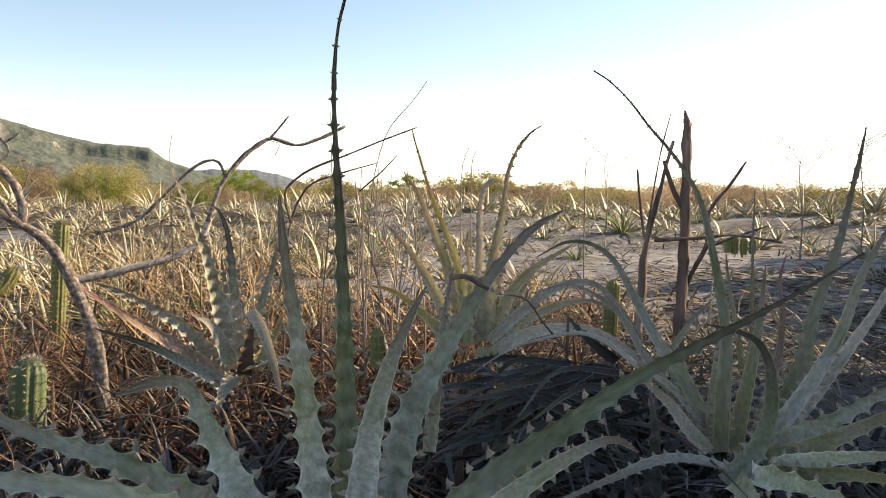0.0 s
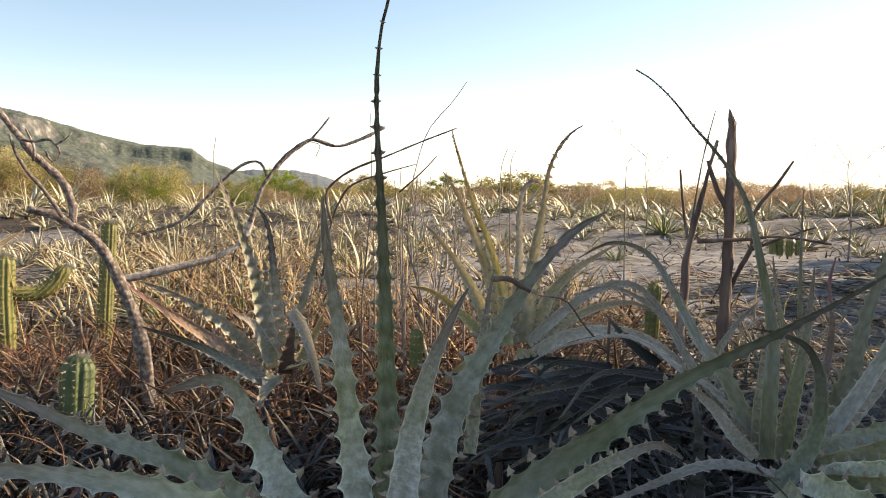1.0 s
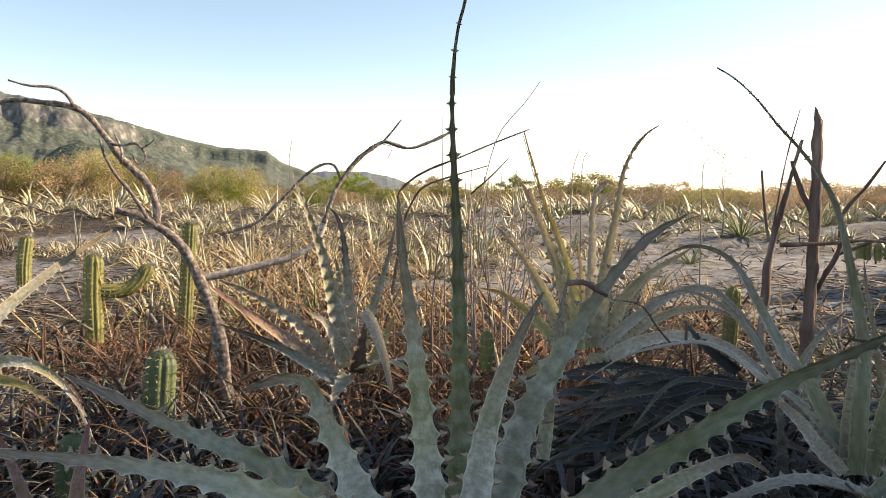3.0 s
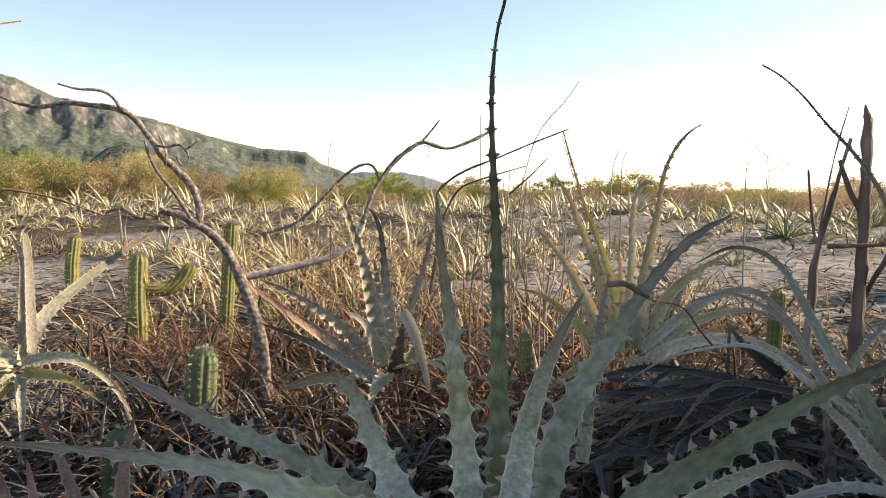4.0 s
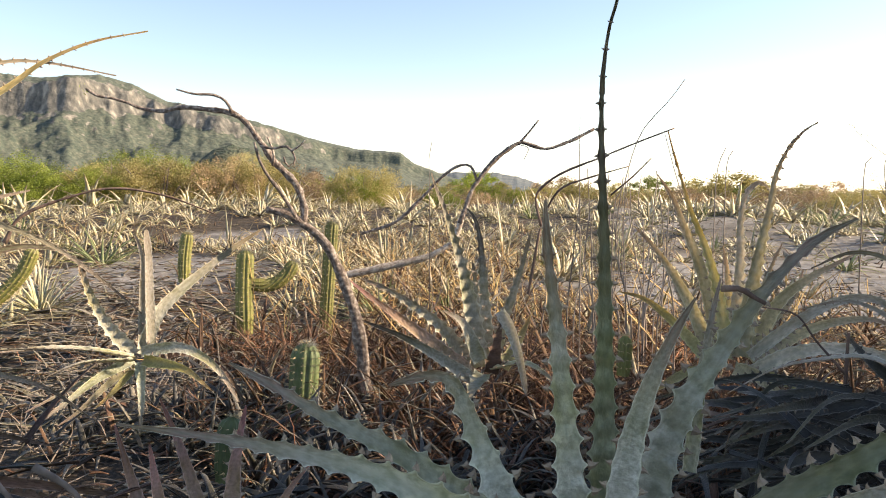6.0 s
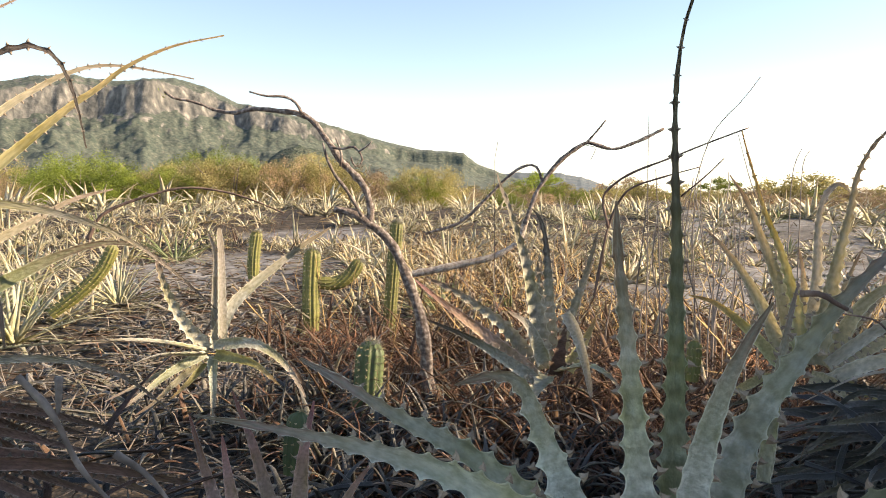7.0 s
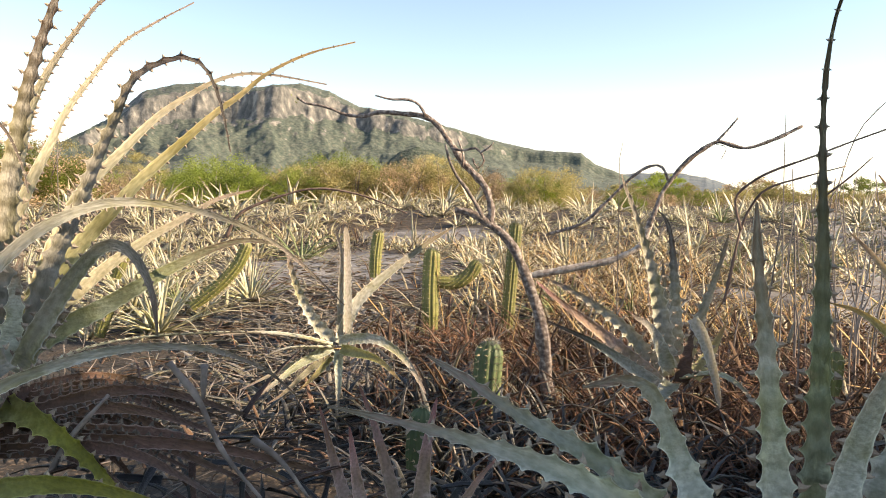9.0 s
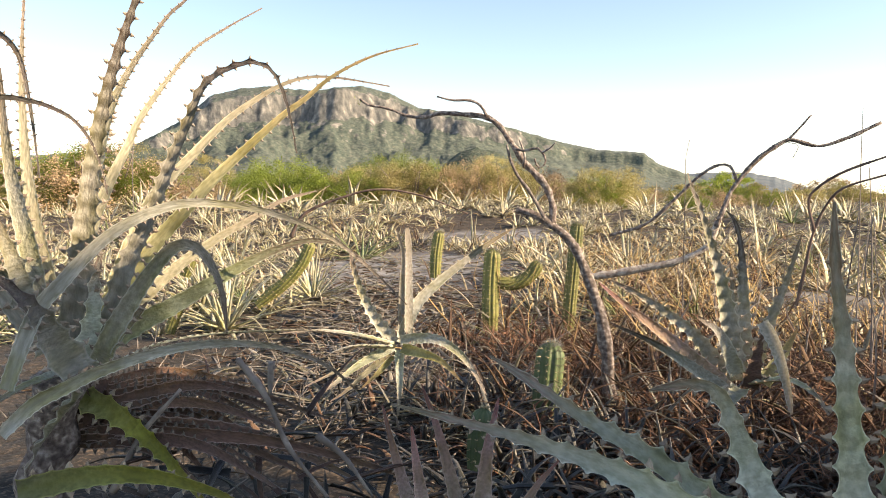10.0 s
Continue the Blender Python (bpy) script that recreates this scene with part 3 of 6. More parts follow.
SHRUBS = shrub_kinds(0, 50, 110, 0.055)
FINESHRUBS = shrub_kinds(20, 70, 240, 0.028)


HEIGHTS = (2.2, 1.7, 1.4, 2.8, 1.2)


def tallest(az, r):
    """Scrub height at a bearing, fitted to the camera's view: lower towards the right of the range."""
    return 0.85 + r * math.tan(radians(0.6 + 2.4 * smooth((az - 8) / 40)))


def scatter_shrubs():
    rng = random.Random(11)
    placed = 0
    while placed < 215:
        az = rng.uniform(8, 78) if rng.random() < 0.72 else rng.uniform(-42, 8)
        left = smooth((az - 2) / 22)
        start = 84 - 65 * left
        r = start + (rng.random() ** 2.0) * 52
        x, y = -r * math.sin(radians(az)), r * math.cos(radians(az))
        tall = 0.75 + 0.30 * left + 0.45 * smooth(1 - abs(az - 1) / 11)
        pick = rng.random()
        pool = FINESHRUBS if r < 46 else SHRUBS
        which = 0 if pick < 0.14 + 0.16 * left else 1 if pick < 0.52 else 4 if pick < 0.46 else 2 if pick < 0.93 else 3
        if placed < 20:
            # leafy bushes standing out before the dry ones
            az = (24, 28, 31, 34, 37, 40, 43, 45, 47, 50, 53, 56, 60, 64, 20, 38, 36, 42, 48, 30)[placed] + rng.uniform(-1, 1)
            r = rng.uniform(21, 34)
            x, y = -r * math.sin(radians(az)), r * math.cos(radians(az))
            pool, which = FINESHRUBS, 0 if placed % 3 else 1
        kind = pool[which]
        s = min(tall * rng.uniform(0.7, 1.15), tallest(az, r) * rng.uniform(0.6, 1.0) / HEIGHTS[which])
        placed += 1
        ob = copy_thing(kind, pose(x, y, ground_z(x, y) - 0.03, 0, 0, rng.uniform(0, 360)))
        ob.scale = (s * rng.uniform(0.9, 1.4), s * rng.uniform(0.9, 1.4), s)


def skyline_trees():
    """Taller bushes that stand out on the far edge of the plain."""
    rng = random.Random(17)
    for k in range(30):
        az = rng.uniform(-34, 18)
        r = rng.uniform(66, 88)
        x, y = -r * math.sin(radians(az)), r * math.cos(radians(az))
        which = rng.choice((0, 2, 2, 3, 4, 2, 1))
        kind = SHRUBS[which]
        s = tallest(az, r) * rng.uniform(0.8, 1.7) / HEIGHTS[which]
        ob = copy_thing(kind, pose(x, y, ground_z(x, y) - 0.03, 0, 0, rng.uniform(0, 360)))
        ob.scale = (1.25 * s, 1.25 * s, s)


def dry_thicket():
    """Low brown bushes that close the plain beyond the open sand."""
    rng = random.Random(29)
    for k in range(52):
        az = rng.uniform(-44, 6)
        r = rng.uniform(24, 52) + 14 * smooth((az + 18) / 24)
        x, y = -r * math.sin(radians(az)), r * math.cos(radians(az))
        kind = (FINESHRUBS if r < 34 else SHRUBS)[rng.choice((2, 2, 2, 2, 4))]
        s = rng.uniform(0.5, 0.85)
        ob = copy_thing(kind, pose(x, y, ground_z(x, y) - 0.03, 0, 0, rng.uniform(0, 360)))
        ob.scale = (1.5 * s, 1.5 * s, s)


scatter_shrubs()
skyline_trees()
dry_thicket()
for ob in SHRUBS + FINESHRUBS:
    for o in (*ob.children_recursive, ob):
        bpy.data.objects.remove(o)


def far_scrub(name, mat, seed, count, r0, r1, size, label):
    rng = np.random.default_rng(seed)
    az = np.radians(rng.uniform(-48, 82, count))
    r = r0 + (r1 - r0) * rng.random(count) ** 1.7
    lum = 150
    verts = np.empty((count, lum, 4, 3))
    tall, wide = rng.uniform(0.5, 1.2, count), rng.uniform(0.7, 1.7, count)
    gz = np.array([ground_z(-q * math.sin(a), q * math.cos(a)) for q, a in zip(r, az)])
    for k in range(lum):
        q = rng.normal(0, 1, (count, 3))
        q *= (rng.random(count) ** 0.4 / np.linalg.norm(q, axis=1))[:, None]
        q[:, 2] = np.abs(q[:, 2])
        c = np.stack([-r * np.sin(az), r * np.cos(az), gz], 1) + q * np.stack([1.15 * size * wide, 1.15 * size * wide, size * tall], 1)
        d = rng.normal(0, 1, (count, 3)); d /= np.linalg.norm(d, axis=1)[:, None]
        e = np.cross(d, rng.normal(0, 1, (count, 3))); e /= np.linalg.norm(e, axis=1)[:, None]
        s = (rng.uniform(0.025, 0.060, count) * (r / 60) ** 0.8)[:, None]
        verts[:, k, 0], verts[:, k, 1], verts[:, k, 2], verts[:, k, 3] = c - d * s, c + e * s * 0.6, c + d * s, c - e * s * 0.6
    v = verts.reshape(-1, 3)
    f = np.arange(len(v)).reshape(-1, 4)
    tagged(new(name, link_mesh(name, v.tolist(), f.tolist(), mat, False)), label, "scrub", kind="stuff")


far_scrub("far_scrub_olive", OLIVELEAF, 21, 650, 58, 420, 1.5, "olive scrub covering the distant plain")
far_scrub("far_scrub_green", GREENLEAF, 22, 380, 66, 500, 1.7, "green bushes scattered over the distant plain")
far_scrub("far_scrub_brown", BROWNLEAF, 23, 1500, 34, 330, 1.0, "brown dry scrub on the distant plain")


# ---- unseen trees added beside the clearing, which keep the near plants and sand in shade ----
def shade_tree(x, y, height, spread, seed, low=0.08, clumps=84, leaves=110):
    ob = thing("tree", (x, y, ground_z(x, y)), "unseen leafy tree added to cast shade", "tree", "trees beside the clearing")
    part("trunk", stems_mesh("trunk", seed, height, spread * 0.7, 6, BARKDARK, 0.06), ob)
    tagged(part("crown", crown_mesh("crown", seed + 9, height, spread, clumps, leaves, 0.115, GREENLEAF, low), ob), kind="stuff")


shade_tree(4.6, 2.5, 4.4, 1.05, 71, 0.30, 115)
shade_tree(5.0, 1.5, 4.0, 1.5, 72, 0.08, 70, 90)
shade_tree(4.75, 3.4, 4.2, 0.55, 74, 0.40, 58)
shade_tree(4.85, 4.05, 3.2, 0.48, 79, 0.10, 40, 80)
shade_tree(7.4, 7.0, 3.2, 1.7, 77, 0.08, 60, 60)
shade_tree(10.4, 9.9, 3.4, 2.2, 78)


def sapling(x, y, height, seed):
    """A thin, almost bare young tree with a few leaves left on its twigs."""
    rng = random.Random(seed)
    ob = thing("sapling", (x, y, ground_z(x, y)), "thin nearly bare sapling with few leaves", "tree", "bare saplings")
    trunk = [(0, 0, -0.05), (0.03, 0.02, height * 0.4), (-0.02, 0.05, height * 0.8), (0.02, 0.02, height)]
    v, f = tube(trunk, 0.014, 0.004, 6, 0.3, step=0.1)
    part("trunk", link_mesh("trunk", v, f, TWIG), ob)
    lv, lf = [], []
    for _ in range(11):
        a, h = rng.uniform(0, 2 * math.pi), height * rng.uniform(0.35, 0.95)
        d = Vector((math.cos(a), math.sin(a), rng.uniform(0.2, 0.9))) * rng.uniform(0.35, 0.7)
        p = Vector((0, 0, h))
        tip = p + d + Vector((0, 0, 0.06))
        v, f = tube([p, p + d * 0.5, tip], 0.006, 0.002, 4, 0.3, step=0.1)
        part("branch", link_mesh("branch", v, f, TWIG), ob)
        for _ in range(9):
            q = p.lerp(tip, rng.uniform(0.5, 1.05)) + Vector((rng.gauss(0, 0.04), rng.gauss(0, 0.04), rng.gauss(0, 0.04)))
            e = Vector((rng.gauss(0, 1), rng.gauss(0, 1), rng.gauss(0, 1))).normalized() * 0.02
            w = e.cross(Vector((0.3, 0.4, 0.8))).normalized() * 0.009
            k = len(lv)
            lv += [q - e, q + w, q + e, q - w]
            lf.append((k, k + 1, k + 2, k + 3))
    tagged(part("crown", link_mesh("crown", lv, lf, OLIVELEAF, False), ob), kind="stuff")


sapling(5.9, 10.3, 1.75, 91)
sapling(4.7, 9.6, 1.45, 92)
sapling(3.0, 13.5, 1.5, 93)


# ---- bromeliads of the field ----
def field_leaf(rng, length, width, elev, droop, az, n=10, fine=False):
    """Verts, faces and uvs of a slim four-sided leaf of a distant rosette."""
    verts, faces, uvs = [], [], []
    d = Vector((math.cos(az), math.sin(az), 0))
    w = Vector((-math.sin(az), math.cos(az), 0))
    p = d * 0.03
    ang = elev
    for i in range(n + 1):
        s = i / n
        t = d * math.cos(ang) + Vector((0, 0, math.sin(ang)))
        up = w.cross(t) * -1
        hw = width / 2 * max(0.04, (1 - s) ** 0.85) * (1.0 - (0.18 if fine and i % 2 else 0))
        verts += [p - w * hw + up * hw * 0.35, p - up * hw * 0.15, p + w * hw + up * hw * 0.35, p - up * (hw * 0.35 + 0.001)]
        uvs += [(0, s), (0.5, s), (1, s), (0.5, s)]
        p = p + t * length / n
        ang -= droop / n * (0.4 + 1.2 * s) + rng.gauss(0, 0.03)
    for i in range(n):
        for k in range(4):
            a, b = i * 4 + k, i * 4 + (k + 1) % 4
            faces.append((a, b, b + 4, a + 4))
    return verts, faces, uvs


def uv_mesh(name, verts, faces, uvs, mat):
    me = link_mesh(name, verts, faces, mat)
    layer = me.uv_layers.new(name="UVMap")
    index = np.empty(len(me.loops), dtype=np.int32)
    me.loops.foreach_get("vertex_index", index)
    layer.data.foreach_set("uv", np.array(uvs, dtype=np.float32)[index].ravel())
    return me


def rosette_leaves(rng, count, length, width, n, fine):
    for k in range(count):
        q = (k + rng.random()) / count
        elev = radians(78 - 74 * q ** 0.65 + rng.gauss(0, 13))
        droop = radians(rng.uniform(0, 60) + 90 * rng.random() * (rng.random() < 0.6))
        az = k * 2.399 + rng.gauss(0, 0.2)
        yield field_leaf(rng, length * rng.uniform(0.65, 1.12), width * rng.uniform(0.8, 1.15), elev, droop, az, n, fine)


def rosette(seed, count, length, width, mat, label, n=12):
    rng = random.Random(seed)
    ob = thing("bromeliad", (0, -80 - seed, -3), label, "bromeliad", "bromeliads of the field")
    for v, f, u in rosette_leaves(rng, count, length, width, n, n > 10):
        part("leaf", uv_mesh("leaf", v, f, u, mat), ob)
    return ob


NEAR = [rosette(31, 22, 0.54, 0.058, FIELD, "sunlit straw-coloured bromeliad rosette on sand"),
        rosette(32, 18, 0.60, 0.060, FIELD, "straw-coloured bromeliad with long upright leaves"),
        rosette(33, 24, 0.48, 0.056, FIELD, "low dry bromeliad rosette among straw"),
        rosette(34, 38, 0.66, 0.032, FIELDGREEN, "green narrow-leaved bromeliad rosette"),
        rosette(35, 44, 0.72, 0.034, FIELDPALE, "large pale bromeliad with many narrow silvery leaves")]
FARS = [rosette(41, 20, 0.60, 0.060, FIELD, "pale distant bromeliad rosette", 8),
        rosette(42, 18, 0.68, 0.064, FIELD, "tall pale distant bromeliad", 8),
        rosette(43, 22, 0.50, 0.060, FIELD, "low pale distant bromeliad", 8),
        rosette(44, 22, 0.6, 0.05, FIELDGREEN, "green distant bromeliad rosette", 8)]


def open_sand(x, y, az, r):
    if any((x - a) ** 2 + (y - c) ** 2 < q * q for a, c, q in SANDY):
        return True
    return az < 6 and (r < 6.0 or r < 17 and noise.noise((x * 0.3, y * 0.3, 2)) < -0.16)


def scatter_rosettes():
    rng = random.Random(5)
    taken = []
    tries = 0
    while len(taken) < 296 and tries < 60000:
        tries += 1
        az = rng.uniform(-40, 72)
        r = 3.5 + 16.3 * rng.random() ** 1.25
        if r < 4.3 and az < 8 or r < 5 and az > 36:
            continue
        x, y = -r * math.sin(radians(az)), r * math.cos(radians(az))
        gap = 0.34 + 0.016 * r if az > 8 else 0.50 + 0.02 * r
        if az > 14 and r > 17.5:
            continue
        if az >= 6 and noise.noise((x * 0.55, y * 0.55, 6)) < -0.28:
            continue
        if any((x - a) ** 2 + (y - c) ** 2 < gap * gap for a, c in taken) or open_sand(x, y, az, r):
            continue
        taken.append((x, y))
        green = rng.random() < 0.08
        pool = NEAR if r < 9 else FARS
        kind = pool[3] if green else pool[rng.randrange(3)]
        s = rng.choice((0.55, 0.7, 0.8, 0.95, 1.15)) * rng.uniform(0.9, 1.1)
        if r < 6.5:
            s = min(s, 0.72 if r > 4.6 else 0.6)
        if az > 12 and r > 11.5:
            s = 0.8 * s
        ob = copy_thing(kind, pose(x, y, ground_z(x, y) - 0.02, rng.uniform(-12, 12), rng.uniform(-12, 12), rng.uniform(0, 360)))
        ob.scale = (s, s, s * rng.uniform(0.9, 1.2))
    # green rosettes that stand out
    for x, y, s, kind in ((-3.85, 2.75, 1.0, 4), (-4.6, 3.1, 1.0, 4), (-4.3, 3.9, 0.9, 4), (-5.3, 3.6, 1.0, 4), (-5.0, 2.6, 1.0, 4), (-5.9, 4.4, 1.0, 4), (-6.6, 6.9, 1.25, 3), (1.75, 9.6, 0.8, 3), (3.35, 13.6, 1.5, 3), (2.7, 16.5, 1.5, 3), (5.4, 15.5, 1.2, 3)):
        ob = copy_thing(NEAR[kind], pose(x, y, ground_z(x, y) - 0.02, 0, 0, 40 * x))
        ob.scale = (s, s, s)


def rosette_field():
    """The countless rosettes further out, joined."""
    rng = random.Random(8)
    verts, faces, uvs = [], [], []
    for _ in range(1150):
        az = rng.uniform(-42, 74)
        r = 17 + 55 * rng.random() ** 1.5
        x, y = -r * math.sin(radians(az)), r * math.cos(radians(az))
        if az > 12 and r > 18:
            continue
        if az < 8 and noise.noise((x * 0.12, y * 0.12, 2)) < -0.12:
            continue
        s = rng.uniform(0.55, 1.5)
        base = Vector((x, y, ground_z(x, y) - 0.02))
        for v, f, u in rosette_leaves(rng, 12, 0.62 * s, 0.10 * s, 4, False):
            k = len(verts)
            verts += [q + base for q in v]
            uvs += u
            faces += [tuple(i + k for i in g) for g in f]
    tagged(new("bromeliad_field", uv_mesh("bromeliad_field", verts, faces, uvs, FIELDJOINED)), "dense field of pale bromeliads reaching the scrub", "bromeliads", kind="stuff")


def middle_field():
    """Small crowded rosettes and seedlings between the larger ones, joined."""
    rng = random.Random(18)
    verts, faces, uvs = [], [], []
    for _ in range(1500):
        az = rng.uniform(-40, 74)
        r = 4.6 + 15 * rng.random() ** 1.1
        x, y = -r * math.sin(radians(az)), r * math.cos(radians(az))
        if any((x - a) ** 2 + (y - c) ** 2 < 0.8 * q * q for a, c, q in SANDY):
            continue
        if az < 6 and (r < 6 or noise.noise((x * 0.3, y * 0.3, 2)) < -0.08):
            continue
        s = rng.uniform(0.35, 0.8) * (0.7 if r < 7 else 1)
        base = Vector((x, y, ground_z(x, y) - 0.02))
        for v, f, u in rosette_leaves(rng, rng.randint(8, 14), 0.55 * s, 0.052 * (0.5 + 0.5 * s) * (1 + r / 40), 6, False):
            k = len(verts)
            verts += [q + base for q in v]
            uvs += u
            faces += [tuple(i + k for i in g) for g in f]
    tagged(new("bromeliad_seedlings", uv_mesh("bromeliad_seedlings", verts, faces, uvs, FIELDJOINED)), "crowded small straw-coloured bromeliads between larger ones", "bromeliads", kind="stuff")


scatter_rosettes()
middle_field()
rosette_field()
for ob in NEAR + FARS:
    for o in (*ob.children_recursive, ob):
        bpy.data.objects.remove(o)


# ---- the large plants near the path ----
random.seed(3)

front = thing("bromeliad", (-0.109, 1.079, 0.291), "large pale grey-green spiny bromeliad with tall saw-edged leaves", "bromeliad", "large spiny bromeliads")
strap(front, DARKTIP, [(-0.145, 1.079, 0.291), (-0.146, 1.071, 0.545), (-0.148, 1.060, 0.758), (-0.154, 1.048, 0.960), (-0.146, 1.028, 1.058), (-0.129, 1.004, 1.114)], 0.0693, face=VIEW, tip=1.35)
strap(front, LIVE, [(-0.175, 1.021, 0.321), (-0.192, 1.016, 0.511), (-0.207, 1.009, 0.667), (-0.218, 0.997, 0.771), (-0.220, 0.983, 0.845)], 0.0672, face=VIEW)
strap(front, LIVE, [(-0.122, 1.012, 0.386), (-0.105, 1.012, 0.502), (-0.081, 1.014, 0.591), (-0.052, 1.018, 0.662), (-0.024, 1.022, 0.715)], 0.0526, face=VIEW)
strap(front, LIVE, [(-0.093, 1.119, 0.341), (-0.063, 1.128, 0.466), (-0.029, 1.137, 0.545), (0.012, 1.147, 0.615), (0.060, 1.159, 0.692), (0.108, 1.171, 0.752), (0.148, 1.180, 0.790), (0.196, 1.190, 0.817)], 0.0751, face=VIEW)
strap(front, LIVE, [(-0.222, 0.934, 0.366), (-0.276, 0.948, 0.457), (-0.318, 0.960, 0.538), (-0.346, 0.970, 0.584), (-0.384, 0.976, 0.593), (-0.449, 0.981, 0.572)], 0.0720, face=VIEW)
strap(front, LIVE, [(-0.221, 1.003, 0.333), (-0.352, 0.986, 0.424), (-0.444, 0.977, 0.477), (-0.545, 0.965, 0.519), (-0.632, 0.956, 0.563), (-0.704, 0.950, 0.594)], 0.0698, face=VIEW)
strap(front, LIVE, [(-0.142, 0.892, 0.373), (-0.313, 0.870, 0.448), (-0.418, 0.862, 0.485), (-0.541, 0.849, 0.507), (-0.661, 0.835, 0.519), (-0.799, 0.817, 0.528)], 0.0740, face=VIEW, tip=1)
strap(front, DARKTIP, [(-0.054, 1.021, 0.321), (0.072, 1.077, 0.412), (0.192, 1.130, 0.475), (0.321, 1.184, 0.542), (0.499, 1.239, 0.614), (0.640, 1.292, 0.671), (0.778, 1.345, 0.732)], 0.0754, face=VIEW, tip=1.25)
strap(front, LIVE, [(0.011, 0.936, 0.384), (0.111, 0.961, 0.452), (0.183, 0.984, 0.487), (0.239, 1.005, 0.499), (0.280, 1.023, 0.474)], 0.0405, face=VIEW)
strap(front, GREY, [(-0.025, 1.218, 0.404), (-0.009, 1.247, 0.554), (0.005, 1.271, 0.649), (0.018, 1.293, 0.712)], 0.0290, face=VIEW)

right = thing("bromeliad", (0.647, 1.506, 0.235), "grey-green spiny bromeliad rosette with narrow arching leaves", "bromeliad", "large spiny bromeliads")
strap(right, SILVERGREEN, [(0.628, 1.618, 0.256), (0.647, 1.659, 0.375), (0.667, 1.701, 0.498), (0.664, 1.736, 0.601), (0.655, 1.766, 0.694), (0.645, 1.792, 0.775), (0.630, 1.812, 0.837), (0.601, 1.834, 0.900), (0.564, 1.854, 0.957), (0.525, 1.873, 1.008), (0.480, 1.897, 1.075), (0.433, 1.917, 1.128), (0.392, 1.931, 1.159)], 0.0462, face=VIEW, tip=1.5)
strap(right, SILVERGREEN, [(0.662, 1.637, 0.248), (0.707, 1.684, 0.368), (0.743, 1.721, 0.467), (0.766, 1.749, 0.544), (0.785, 1.777, 0.623), (0.794, 1.791, 0.663)], 0.0494, face=VIEW)
strap(right, GREY, [(0.644, 1.676, 0.234), (0.614, 1.729, 0.327), (0.585, 1.770, 0.400), (0.551, 1.800, 0.450), (0.523, 1.829, 0.502), (0.489, 1.871, 0.582), (0.447, 1.914, 0.666), (0.393, 1.942, 0.706), (0.329, 1.966, 0.708), (0.256, 1.992, 0.667)], 0.0452, face=VIEW, tip=0.9)
# pale material paints direct sun on this short leaf
strap(right, PALEPINK, [(0.603, 1.618, 0.256), (0.559, 1.643, 0.307), (0.531, 1.661, 0.348), (0.502, 1.676, 0.377), (0.472, 1.690, 0.404)], 0.0385, face=VIEW, tip=0.4)
strap(right, SILVERGREEN, [(0.714, 1.637, 0.248), (0.788, 1.664, 0.346), (0.842, 1.689, 0.447), (0.877, 1.713, 0.550), (0.911, 1.732, 0.628), (0.953, 1.754, 0.721), (0.989, 1.779, 0.829), (1.017, 1.798, 0.912), (1.043, 1.818, 1.002)], 0.0676, face=VIEW, tip=0.9)
strap(right, GREY, [(0.701, 1.579, 0.270), (0.805, 1.608, 0.389), (0.861, 1.625, 0.462), (0.908, 1.641, 0.536), (0.952, 1.662, 0.637), (0.990, 1.676, 0.700), (1.030, 1.689, 0.758), (1.073, 1.704, 0.830)], 0.0451, face=VIEW)
# pale material stands for this leaf's sunlit edges
strap(right, PALEPINK, [(0.738, 1.619, 0.268), (0.839, 1.648, 0.364), (0.943, 1.681, 0.475), (1.020, 1.706, 0.564), (1.067, 1.723, 0.629), (1.131, 1.744, 0.708)], 0.0488, face=VIEW)
strap(right, DARKTIP, [(0.587, 1.476, 0.241), (0.653, 1.497, 0.300), (0.691, 1.516, 0.367), (0.702, 1.534, 0.435), (0.697, 1.548, 0.487), (0.676, 1.559, 0.524), (0.633, 1.570, 0.544), (0.576, 1.582, 0.555)], 0.0517, face=VIEW, tip=0.9)
strap(right, LIVE, [(0.669, 1.520, 0.285), (0.752, 1.496, 0.340), (0.822, 1.476, 0.382), (0.896, 1.453, 0.442), (0.970, 1.427, 0.508)], 0.0676, face=VIEW)
strap(right, SILVERGREEN, [(0.672, 1.499, 0.275), (0.759, 1.462, 0.322), (0.813, 1.437, 0.359), (0.871, 1.408, 0.403), (0.936, 1.373, 0.455)], 0.0572, face=VIEW)
strap(right, LIVE, [(0.687, 1.479, 0.276), (0.757, 1.434, 0.305), (0.805, 1.400, 0.323), (0.849, 1.367, 0.338), (0.913, 1.315, 0.360)], 0.0470, face=VIEW)
strap(right, SILVERGREEN, [(0.666, 1.458, 0.266), (0.736, 1.414, 0.281), (0.785, 1.381, 0.297), (0.836, 1.343, 0.303), (0.899, 1.291, 0.311)], 0.0487, face=VIEW)
strap(right, LIVE, [(0.623, 1.439, 0.274), (0.681, 1.391, 0.276), (0.732, 1.342, 0.271), (0.790, 1.277, 0.260)], 0.0664, face=VIEW)
strap(right, GREY, [(0.589, 1.438, 0.263), (0.609, 1.402, 0.243), (0.622, 1.353, 0.208)], 0.0687, face=VIEW)
strap(right, PALEPINK, [(0.593, 1.478, 0.271), (0.542, 1.468, 0.289), (0.478, 1.454, 0.302), (0.417, 1.438, 0.299), (0.343, 1.417, 0.278), (0.272, 1.396, 0.258), (0.202, 1.375, 0.239)], 0.0494, face=UP, tip=0.9)
